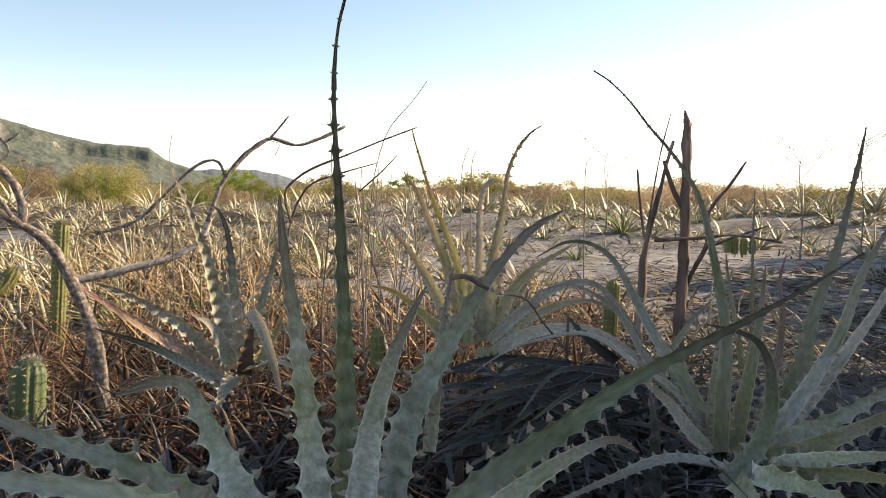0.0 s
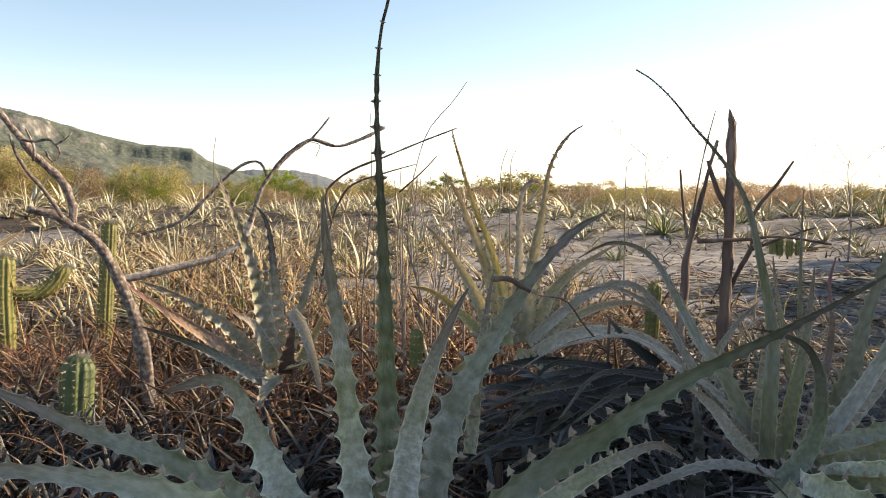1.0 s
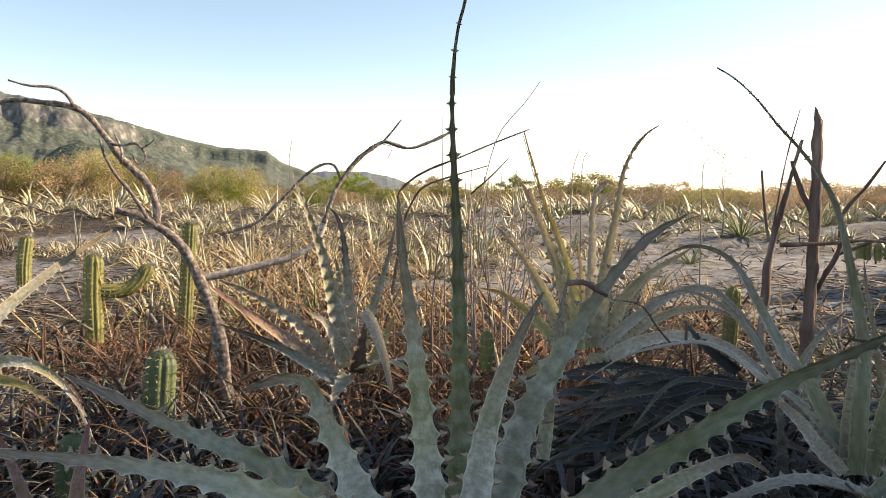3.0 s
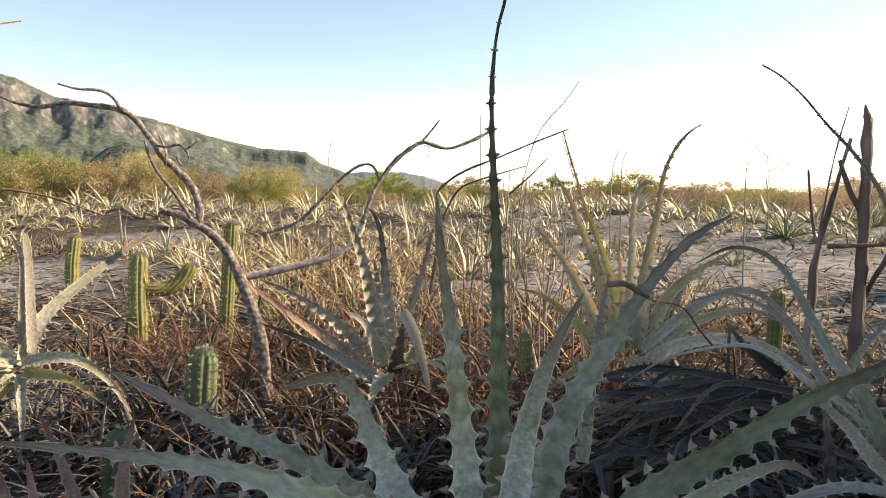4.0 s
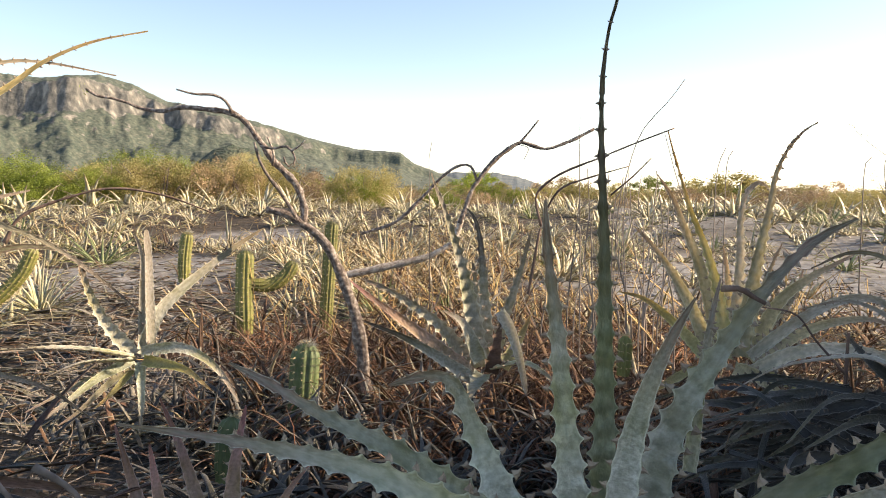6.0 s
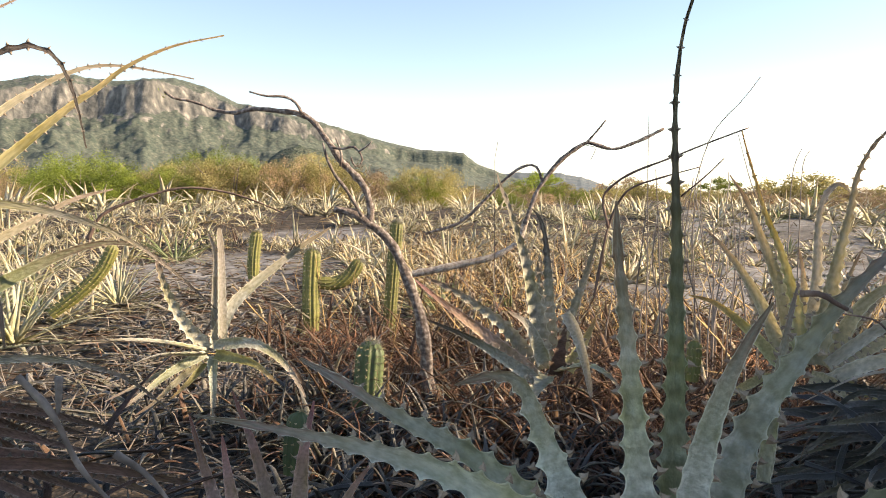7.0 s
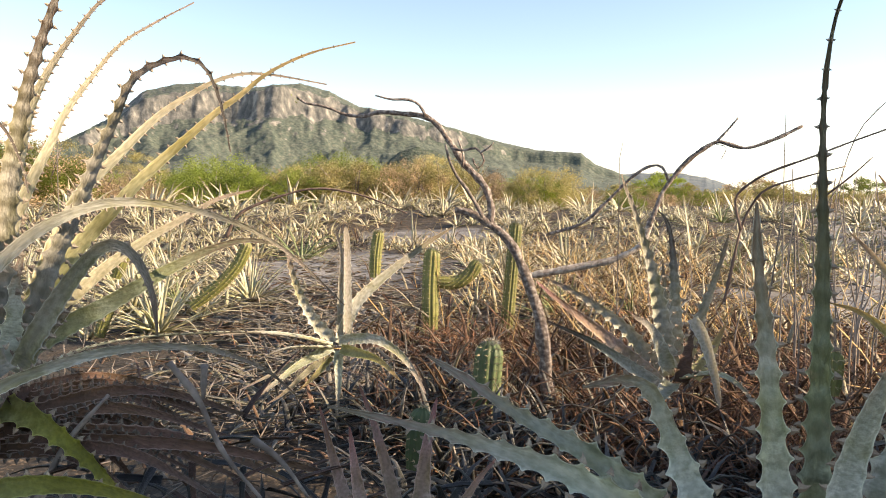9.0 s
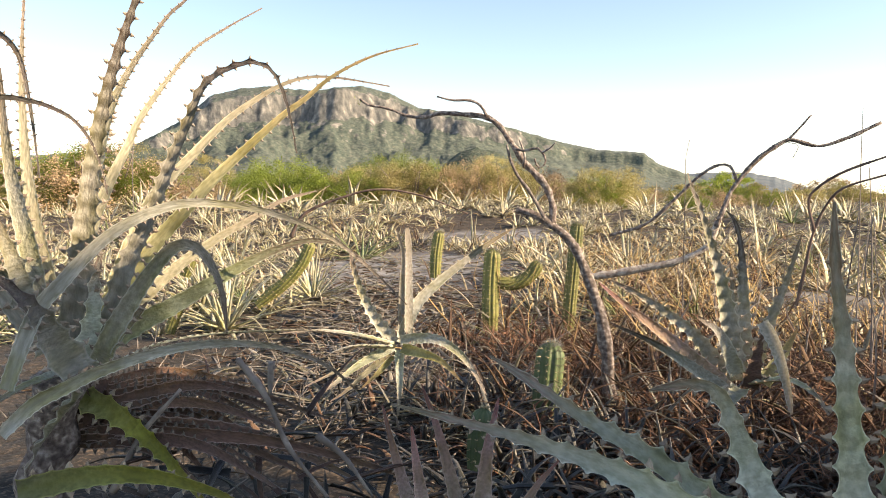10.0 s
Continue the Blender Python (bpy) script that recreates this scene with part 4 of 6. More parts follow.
# pale leaf drawn for a sunlit streak at the heart
strap(right, PALE, [(0.634, 1.676, 0.234), (0.643, 1.709, 0.333), (0.660, 1.738, 0.422), (0.675, 1.762, 0.500), (0.689, 1.783, 0.566)], 0.0399, face=VIEW)
strap(right, SILVERGREEN, [(0.706, 1.697, 0.240), (0.738, 1.735, 0.381), (0.754, 1.766, 0.499), (0.765, 1.798, 0.620), (0.776, 1.826, 0.731), (0.790, 1.856, 0.850)], 0.0215, face=VIEW, tip=1)
strap(right, PALE, [(0.738, 1.770, 0.400), (0.727, 1.805, 0.534), (0.718, 1.826, 0.617), (0.716, 1.843, 0.687)], 0.0195, face=VIEW)
strap(right, PINKY, [(0.781, 1.778, 0.254), (0.854, 1.842, 0.410), (0.884, 1.884, 0.520), (0.888, 1.916, 0.605), (0.916, 1.943, 0.677)], 0.0310, face=VIEW)
strap(right, PALEPINK, [(0.625, 1.700, 0.281), (0.560, 1.755, 0.362), (0.487, 1.796, 0.408), (0.450, 1.819, 0.439), (0.398, 1.846, 0.470), (0.344, 1.868, 0.480), (0.261, 1.899, 0.459), (0.174, 1.929, 0.423), (0.070, 1.966, 0.344)], 0.0404, face=UP, tip=0.9)
strap(right, PALEPINK, [(0.626, 1.741, 0.295), (0.538, 1.824, 0.387), (0.471, 1.912, 0.516), (0.405, 1.958, 0.570), (0.335, 1.995, 0.589), (0.246, 2.033, 0.560)], 0.0330, face=VIEW, tip=0.9)
strap(right, GREY, [(0.636, 1.807, 0.245), (0.595, 1.869, 0.405), (0.640, 1.901, 0.488), (0.717, 1.933, 0.558)], 0.0372, face=VIEW)

pale = thing("bromeliad", (0.137, 2.264, 0.312), "yellowish spiny bromeliad with long upright leaves on sand", "bromeliad", "large spiny bromeliads")
strap(pale, OCHRE, [(0.081, 2.317, 0.356), (0.068, 2.334, 0.503), (0.044, 2.343, 0.608), (0.009, 2.350, 0.713), (-0.027, 2.354, 0.801), (-0.054, 2.360, 0.889), (-0.081, 2.366, 0.978), (-0.099, 2.371, 1.045)], 0.0629, face=VIEW, tip=1.2)
strap(pale, PALE, [(0.066, 2.354, 0.357), (0.038, 2.375, 0.514), (0.001, 2.387, 0.638), (-0.044, 2.396, 0.746), (-0.080, 2.403, 0.836), (-0.129, 2.406, 0.912)], 0.0605, face=VIEW)
strap(pale, PALE, [(0.039, 2.329, 0.370), (-0.023, 2.334, 0.518), (-0.085, 2.334, 0.624), (-0.138, 2.331, 0.695), (-0.191, 2.327, 0.751)], 0.0529, face=VIEW)
strap(pale, PALEPINK, [(0.101, 2.383, 0.352), (0.117, 2.410, 0.530), (0.121, 2.429, 0.673), (0.120, 2.441, 0.763), (0.133, 2.454, 0.844), (0.172, 2.469, 0.885), (0.208, 2.478, 0.860)], 0.0646, face=VIEW, tip=0.7)
strap(pale, PALE, [(0.124, 2.327, 0.365), (0.148, 2.356, 0.538), (0.172, 2.380, 0.677), (0.197, 2.402, 0.800), (0.214, 2.420, 0.905), (0.248, 2.439, 0.985), (0.291, 2.457, 1.038), (0.331, 2.470, 1.065)], 0.0734, face=VIEW, tip=1)
strap(pale, PALE, [(0.152, 2.374, 0.356), (0.230, 2.424, 0.513), (0.319, 2.464, 0.591), (0.390, 2.493, 0.631), (0.453, 2.518, 0.665)], 0.0605, face=VIEW)
strap(pale, PALE, [(0.138, 2.412, 0.357), (0.182, 2.465, 0.524), (0.222, 2.502, 0.631), (0.251, 2.526, 0.695)], 0.0326, face=VIEW)
strap(pale, PALE, [(0.156, 2.313, 0.352), (0.256, 2.330, 0.423), (0.354, 2.346, 0.472), (0.469, 2.362, 0.490), (0.558, 2.371, 0.457)], 0.0485, face=VIEW)
strap(pale, PALEPINK, [(0.150, 2.228, 0.345), (0.259, 2.223, 0.407), (0.380, 2.215, 0.428), (0.483, 2.204, 0.410), (0.568, 2.187, 0.359), (0.621, 2.167, 0.296)], 0.0501, face=VIEW, tip=0.7)
strap(pale, PALEPINK, [(0.145, 2.271, 0.378), (0.265, 2.281, 0.483), (0.375, 2.290, 0.549), (0.469, 2.295, 0.555), (0.546, 2.291, 0.494), (0.628, 2.279, 0.389)], 0.0408, face=VIEW, tip=0.7)
strap(pale, OCHRE, [(0.030, 2.305, 0.357), (-0.065, 2.266, 0.466), (-0.149, 2.232, 0.538), (-0.223, 2.202, 0.563)], 0.0454, face=VIEW)
strap(pale, OCHRE, [(0.029, 2.241, 0.336), (-0.045, 2.182, 0.329), (-0.131, 2.099, 0.287)], 0.0476, face=VIEW)
strap(pale, OCHRE, [(0.154, 2.269, 0.327), (0.264, 2.242, 0.313), (0.360, 2.208, 0.269)], 0.0476, face=VIEW)
strap(pale, PALE, [(0.096, 2.442, 0.339), (0.095, 2.483, 0.481), (0.091, 2.514, 0.590), (0.076, 2.537, 0.683)], 0.0515, face=VIEW)
strap(pale, PALE, [(0.059, 2.413, 0.344), (-0.004, 2.448, 0.446), (-0.051, 2.470, 0.517), (-0.080, 2.494, 0.589)], 0.0511, face=VIEW)
strap(pale, PALE, [(0.149, 2.454, 0.339), (0.223, 2.508, 0.444), (0.298, 2.558, 0.533), (0.321, 2.586, 0.606)], 0.0515, face=VIEW)
strap(pale, PALE, [(0.101, 2.218, 0.353), (0.164, 2.197, 0.336), (0.224, 2.164, 0.290), (0.251, 2.130, 0.236)], 0.0501, face=VIEW)

grey = thing("bromeliad", (-0.640, 2.261, 0.270), "blue-grey spiny bromeliad with stiff spreading leaves", "bromeliad", "large spiny bromeliads")
strap(grey, GREY, [(-0.665, 2.215, 0.299), (-0.676, 2.217, 0.444), (-0.697, 2.216, 0.553), (-0.723, 2.213, 0.660), (-0.752, 2.209, 0.750), (-0.775, 2.206, 0.821), (-0.797, 2.202, 0.875), (-0.811, 2.200, 0.919)], 0.0901, face=VIEW, tip=0.95)
strap(grey, GREYTIP, [(-0.639, 2.242, 0.313), (-0.648, 2.253, 0.476), (-0.657, 2.261, 0.603), (-0.669, 2.267, 0.711), (-0.688, 2.268, 0.775), (-0.713, 2.265, 0.806)], 0.0727, face=VIEW)
strap(grey, GREY, [(-0.625, 2.276, 0.306), (-0.598, 2.298, 0.433), (-0.565, 2.320, 0.542), (-0.540, 2.337, 0.634), (-0.518, 2.355, 0.735)], 0.0626, face=VIEW)
strap(grey, GREY, [(-0.668, 2.204, 0.293), (-0.753, 2.154, 0.426), (-0.829, 2.113, 0.498), (-0.905, 2.073, 0.554), (-0.981, 2.033, 0.596)], 0.0718, face=VIEW)
strap(grey, PINKY, [(-0.659, 2.144, 0.290), (-0.783, 2.083, 0.408), (-0.873, 2.039, 0.486), (-0.946, 2.002, 0.549), (-0.992, 1.979, 0.593)], 0.0594, face=VIEW)
strap(grey, GREYTIP, [(-0.642, 2.086, 0.297), (-0.755, 2.005, 0.392), (-0.822, 1.955, 0.441), (-0.887, 1.907, 0.478), (-0.914, 1.886, 0.494)], 0.0459, face=VIEW)
strap(grey, GREY, [(-0.632, 2.143, 0.336), (-0.675, 2.111, 0.454), (-0.731, 2.082, 0.500)], 0.0592, face=VIEW)
strap(grey, PALEPINK, [(-0.560, 2.101, 0.503), (-0.523, 2.088, 0.447), (-0.489, 2.066, 0.360), (-0.466, 2.042, 0.275)], 0.0405, face=VIEW, tip=0.5)
# dark leaf put in to draw the shaded hollow at the centre
strap(grey, DEAD, [(-0.610, 2.196, 0.289), (-0.601, 2.235, 0.389), (-0.592, 2.265, 0.466)], 0.0711, face=VIEW)
strap(grey, OCHRE, [(-0.590, 2.262, 0.292), (-0.543, 2.305, 0.387), (-0.515, 2.334, 0.458)], 0.0547, face=VIEW)
strap(grey, GREY, [(-0.609, 2.095, 0.313), (-0.627, 2.033, 0.277), (-0.629, 1.982, 0.241)], 0.0783, face=UP)
strap(grey, GREY, [(-0.678, 2.304, 0.297), (-0.695, 2.348, 0.440), (-0.717, 2.380, 0.550), (-0.732, 2.400, 0.625)], 0.0748, face=VIEW)
strap(grey, LIVE, [(-0.610, 2.197, 0.306), (-0.506, 2.181, 0.333), (-0.432, 2.162, 0.306), (-0.393, 2.140, 0.261)], 0.0462, face=UP)

small = thing("bromeliad", (-1.794, 2.000, 0.238), "small pale bromeliad with a withered upright leaf", "bromeliad", "large spiny bromeliads")
strap(small, PALEPINK, [(-1.756, 2.012, 0.314), (-1.765, 2.023, 0.496), (-1.772, 2.032, 0.637), (-1.781, 2.035, 0.732)], 0.0405, face=SUNWARD, tip=0.25, bare=1)
strap(small, PALEPINK, [(-1.808, 2.031, 0.316), (-1.819, 2.050, 0.489), (-1.827, 2.065, 0.633), (-1.855, 2.063, 0.719)], 0.0309, face=VIEW, tip=0.5)
strap(small, GREY, [(-1.772, 1.982, 0.314), (-1.766, 2.064, 0.439), (-1.727, 2.147, 0.520), (-1.669, 2.246, 0.601), (-1.620, 2.325, 0.662), (-1.559, 2.413, 0.723)], 0.0563, face=VIEW, tip=0.7)
strap(small, GREY, [(-1.756, 1.934, 0.325), (-1.821, 1.889, 0.426), (-1.861, 1.857, 0.539), (-1.881, 1.839, 0.647)], 0.0631, face=VIEW, tip=0.6)
strap(small, GREY, [(-1.739, 1.944, 0.333), (-1.629, 1.987, 0.346), (-1.552, 2.013, 0.315), (-1.488, 2.029, 0.255), (-1.429, 2.037, 0.166)], 0.0473, face=VIEW, tip=0.7)
strap(small, LIVE, [(-1.708, 1.902, 0.310), (-1.683, 1.875, 0.192), (-1.669, 1.846, 0.085)], 0.0387, face=VIEW)
strap(small, GREY, [(-1.722, 1.896, 0.329), (-1.799, 1.784, 0.371), (-1.868, 1.678, 0.392), (-1.938, 1.560, 0.393)], 0.0464, face=UP)
strap(small, LIVE, [(-1.712, 1.878, 0.324), (-1.765, 1.771, 0.278), (-1.799, 1.679, 0.223), (-1.828, 1.600, 0.181)], 0.0384, face=VIEW)
strap(small, PALE, [(-1.729, 1.891, 0.310), (-1.778, 1.811, 0.237), (-1.817, 1.745, 0.177), (-1.848, 1.700, 0.146)], 0.0309, face=VIEW, bare=1)
strap(small, PALE, [(-1.742, 1.884, 0.316), (-1.822, 1.752, 0.260), (-1.892, 1.625, 0.206)], 0.0251, face=VIEW, bare=1)
strap(small, OCHRE, [(-1.725, 1.892, 0.296), (-1.750, 1.848, 0.238), (-1.790, 1.790, 0.179)], 0.0309, face=VIEW, bare=1)
strap(small, GREY, [(-1.702, 1.861, 0.328), (-1.769, 1.727, 0.343), (-1.810, 1.621, 0.317)], 0.0495, face=UP)
strap(small, OCHRE, [(-1.700, 1.906, 0.316), (-1.555, 1.921, 0.294), (-1.450, 1.919, 0.234)], 0.0464, face=VIEW)
strap(small, DEAD, [(-1.770, 2.003, 0.284), (-1.660, 2.057, 0.316), (-1.546, 2.104, 0.257), (-1.467, 2.128, 0.139)], 0.0446, face=VIEW)

left = thing("bromeliad", (-1.532, 0.649, 0.467), "big spiny bromeliad rosette with long backlit arching leaves", "bromeliad", "large spiny bromeliads")
strap(left, BROWNSHADE, [(-1.589, 0.703, 0.554), (-1.583, 0.728, 0.694), (-1.582, 0.746, 0.811), (-1.581, 0.765, 0.929), (-1.572, 0.789, 1.049), (-1.558, 0.816, 1.157), (-1.539, 0.847, 1.265), (-1.526, 0.870, 1.350), (-1.506, 0.898, 1.436)], 0.0752, face=VIEW, tip=0.9)
strap(left, BROWNSHADE, [(-1.557, 0.765, 0.560), (-1.537, 0.808, 0.702), (-1.511, 0.849, 0.810), (-1.490, 0.886, 0.920), (-1.471, 0.917, 1.006), (-1.455, 0.943, 1.080), (-1.431, 0.970, 1.117), (-1.391, 1.008, 1.140), (-1.368, 1.028, 1.141), (-1.345, 1.048, 1.125), (-1.326, 1.062, 1.082), (-1.312, 1.073, 1.015), (-1.303, 1.080, 0.944)], 0.0623, face=VIEW, tip=1.1)
strap(left, PALE, [(-1.638, 0.823, 0.631), (-1.638, 0.926, 0.833), (-1.604, 1.012, 0.940), (-1.568, 1.091, 1.031), (-1.531, 1.157, 1.089), (-1.498, 1.210, 1.127), (-1.461, 1.262, 1.148), (-1.414, 1.324, 1.150), (-1.332, 1.428, 1.134)], 0.0418, face=VIEW, tip=1.2)
strap(left, OCHRE, [(-1.641, 0.790, 0.571), (-1.605, 0.881, 0.705), (-1.560, 0.971, 0.820), (-1.530, 1.028, 0.892), (-1.490, 1.096, 0.967), (-1.448, 1.166, 1.043), (-1.417, 1.212, 1.086), (-1.379, 1.270, 1.145), (-1.319, 1.349, 1.198), (-1.246, 1.439, 1.234)], 0.0501, face=VIEW, tip=1.2)
strap(left, PALE, [(-1.715, 0.793, 0.654), (-1.743, 0.837, 0.767), (-1.752, 0.869, 0.832), (-1.757, 0.904, 0.900), (-1.758, 0.943, 0.969), (-1.761, 0.976, 1.033), (-1.750, 1.041, 1.129), (-1.730, 1.112, 1.222), (-1.692, 1.190, 1.288), (-1.647, 1.273, 1.349)], 0.0385, face=VIEW, tip=1.2)
strap(left, PALE, [(-1.776, 0.824, 0.673), (-1.804, 0.879, 0.873), (-1.819, 0.920, 1.011), (-1.819, 0.952, 1.097), (-1.807, 0.993, 1.178), (-1.788, 1.037, 1.252), (-1.770, 1.076, 1.313), (-1.749, 1.109, 1.352), (-1.721, 1.162, 1.431)], 0.0426, face=VIEW, tip=1)
strap(left, PALE, [(-1.686, 0.715, 0.663), (-1.725, 0.712, 0.748), (-1.758, 0.715, 0.834), (-1.791, 0.721, 0.934), (-1.819, 0.731, 1.036), (-1.846, 0.745, 1.154), (-1.874, 0.768, 1.301), (-1.887, 0.782, 1.383)], 0.0403, face=VIEW, tip=1.2)
strap(left, GREY, [(-1.621, 0.661, 0.638), (-1.644, 0.654, 0.754), (-1.665, 0.646, 0.835), (-1.683, 0.641, 0.927), (-1.696, 0.640, 1.020), (-1.705, 0.642, 1.112)], 0.0487, face=VIEW)
strap(left, BROWNSHADE, [(-1.574, 0.631, 0.612), (-1.664, 0.570, 0.769), (-1.693, 0.560, 0.980), (-1.681, 0.577, 1.134), (-1.655, 0.599, 1.175), (-1.631, 0.614, 1.166), (-1.607, 0.629, 1.139), (-1.590, 0.636, 1.100), (-1.574, 0.639, 1.034), (-1.559, 0.640, 0.957), (-1.547, 0.640, 0.885)], 0.0381, face=VIEW, tip=1.1)
strap(left, BROWNSHADE, [(-1.550, 0.609, 0.584), (-1.649, 0.545, 0.770), (-1.670, 0.540, 0.934), (-1.641, 0.567, 1.021), (-1.601, 0.597, 1.039), (-1.556, 0.629, 1.033), (-1.520, 0.654, 1.020), (-1.483, 0.678, 0.996), (-1.454, 0.695, 0.955), (-1.432, 0.704, 0.901), (-1.420, 0.707, 0.853)], 0.0351, face=VIEW, tip=1.1)
strap(left, GREY, [(-1.452, 0.525, 0.507), (-1.488, 0.594, 0.626), (-1.487, 0.647, 0.685), (-1.482, 0.702, 0.741), (-1.469, 0.754, 0.784), (-1.446, 0.816, 0.818), (-1.417, 0.876, 0.835), (-1.379, 0.947, 0.832), (-1.338, 1.020, 0.816), (-1.295, 1.095, 0.786), (-1.255, 1.161, 0.743), (-1.216, 1.232, 0.675), (-1.175, 1.306, 0.590)], 0.0345, face=VIEW, tip=0.9)
strap(left, GREY, [(-1.555, 0.652, 0.543), (-1.577, 0.622, 0.630), (-1.584, 0.607, 0.704), (-1.595, 0.589, 0.770), (-1.611, 0.564, 0.858)], 0.0835, face=VIEW)
strap(left, BROWNSHADE, [(-1.448, 0.654, 0.513), (-1.469, 0.624, 0.570), (-1.482, 0.601, 0.625), (-1.503, 0.572, 0.670), (-1.529, 0.536, 0.713)], 0.0909, face=VIEW)
strap(left, DARKTIP, [(-1.580, 0.782, 0.530), (-1.561, 0.851, 0.571), (-1.540, 0.908, 0.598), (-1.514, 0.980, 0.638), (-1.486, 1.054, 0.679), (-1.453, 1.129, 0.716), (-1.415, 1.203, 0.739), (-1.379, 1.265, 0.733), (-1.353, 1.309, 0.706)], 0.0538, face=VIEW, tip=0.9)
strap(left, GREY, [(-1.512, 0.733, 0.534), (-1.490, 0.766, 0.603), (-1.468, 0.799, 0.666), (-1.447, 0.826, 0.712), (-1.429, 0.848, 0.741), (-1.410, 0.866, 0.749), (-1.389, 0.884, 0.738), (-1.370, 0.901, 0.705), (-1.355, 0.915, 0.645), (-1.350, 0.921, 0.560)], 0.0487, face=VIEW, tip=0.8)
strap(left, PALE, [(-1.707, 0.865, 0.554), (-1.694, 0.931, 0.601), (-1.679, 1.014, 0.670), (-1.652, 1.112, 0.737), (-1.621, 1.196, 0.786), (-1.588, 1.282, 0.837), (-1.546, 1.366, 0.863)], 0.0399, face=VIEW)
strap(left, LIVE, [(-1.664, 0.812, 0.449), (-1.653, 0.874, 0.479), (-1.632, 0.949, 0.502), (-1.600, 1.036, 0.510), (-1.563, 1.126, 0.508), (-1.508, 1.245, 0.500), (-1.460, 1.341, 0.483), (-1.416, 1.426, 0.452)], 0.0308, face=UP)
strap(left, GREY, [(-1.456, 0.514, 0.426), (-1.440, 0.567, 0.473), (-1.421, 0.608, 0.494), (-1.395, 0.660, 0.519), (-1.361, 0.720, 0.540), (-1.319, 0.790, 0.556), (-1.272, 0.861, 0.558), (-1.222, 0.933, 0.547), (-1.183, 0.989, 0.522), (-1.149, 1.036, 0.488), (-1.116, 1.085, 0.429)], 0.0312, face=VIEW, tip=0.8)
strap(left, YELLOW, [(-1.407, 0.518, 0.334), (-1.362, 0.585, 0.344), (-1.319, 0.645, 0.346), (-1.273, 0.706, 0.332), (-1.230, 0.760, 0.307), (-1.199, 0.800, 0.282), (-1.168, 0.840, 0.243)], 0.0515, face=VIEW)
strap(left, YELLOW, [(-1.554, 0.693, 0.442), (-1.493, 0.725, 0.421), (-1.442, 0.750, 0.387), (-1.391, 0.773, 0.347), (-1.326, 0.800, 0.284), (-1.279, 0.818, 0.232)], 0.0673, face=VIEW)
strap(left, GREY, [(-1.446, 0.652, 0.480), (-1.466, 0.617, 0.430), (-1.483, 0.582, 0.370), (-1.486, 0.555, 0.302)], 0.0714, face=UP)
strap(left, LIVE, [(-1.507, 0.672, 0.511), (-1.505, 0.617, 0.502), (-1.499, 0.563, 0.491), (-1.482, 0.498, 0.467)], 0.0404, face=UP)
strap(left, LIVE, [(-1.539, 0.711, 0.511), (-1.549, 0.737, 0.600), (-1.564, 0.751, 0.669), (-1.570, 0.772, 0.739)], 0.0673, face=VIEW)
strap(left, GREY, [(-1.520, 0.724, 0.500), (-1.514, 0.759, 0.554), (-1.496, 0.800, 0.597), (-1.489, 0.823, 0.625)], 0.0534, face=VIEW)
limb(left, "stem", BARK, [(-1.599, 0.638, 0.210), (-1.568, 0.652, 0.379), (-1.528, 0.654, 0.489)], 0.05, 0.045)

young = thing("bromeliad", (-0.950, 1.184, 0.154), "young pink-tinged bromeliad shoots beside dry litter", "bromeliad", "large spiny bromeliads")
strap(young, PINKY, [(-1.012, 1.137, 0.154), (-1.068, 1.139, 0.288), (-1.113, 1.147, 0.395)], 0.0408, face=VIEW)
strap(young, PINKY, [(-0.993, 1.152, 0.154), (-1.030, 1.166, 0.264), (-1.060, 1.183, 0.349)], 0.0408, face=VIEW)
strap(young, PINKY, [(-0.931, 1.199, 0.154), (-0.995, 1.199, 0.337), (-1.046, 1.201, 0.440)], 0.0408, face=VIEW)
strap(young, PINKY, [(-0.902, 1.220, 0.154), (-0.911, 1.259, 0.301), (-0.910, 1.301, 0.409)], 0.0503, face=VIEW)
strap(young, PINKY, [(-0.850, 1.260, 0.154), (-0.822, 1.319, 0.228), (-0.798, 1.373, 0.274)], 0.0264, face=VIEW)
strap(young, PINKY, [(-1.046, 1.112, 0.154), (-1.102, 1.103, 0.179), (-1.179, 1.078, 0.193)], 0.0288, face=VIEW)

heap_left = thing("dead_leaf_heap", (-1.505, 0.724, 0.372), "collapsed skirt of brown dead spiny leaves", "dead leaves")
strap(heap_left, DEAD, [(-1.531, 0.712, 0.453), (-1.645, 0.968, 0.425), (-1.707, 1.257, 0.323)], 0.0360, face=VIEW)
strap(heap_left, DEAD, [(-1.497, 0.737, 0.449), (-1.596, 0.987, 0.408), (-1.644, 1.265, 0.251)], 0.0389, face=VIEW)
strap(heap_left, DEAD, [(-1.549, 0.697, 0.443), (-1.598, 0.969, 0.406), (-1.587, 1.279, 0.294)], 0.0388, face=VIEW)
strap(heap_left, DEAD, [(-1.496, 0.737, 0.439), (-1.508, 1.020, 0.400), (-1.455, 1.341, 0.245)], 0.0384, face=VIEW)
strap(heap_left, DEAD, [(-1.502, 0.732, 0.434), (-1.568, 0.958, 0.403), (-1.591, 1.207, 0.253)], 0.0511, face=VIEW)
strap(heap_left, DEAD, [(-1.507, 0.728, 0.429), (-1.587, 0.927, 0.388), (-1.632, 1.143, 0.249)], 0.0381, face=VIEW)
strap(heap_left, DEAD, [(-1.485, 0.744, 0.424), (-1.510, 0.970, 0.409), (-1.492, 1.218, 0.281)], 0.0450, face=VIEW)
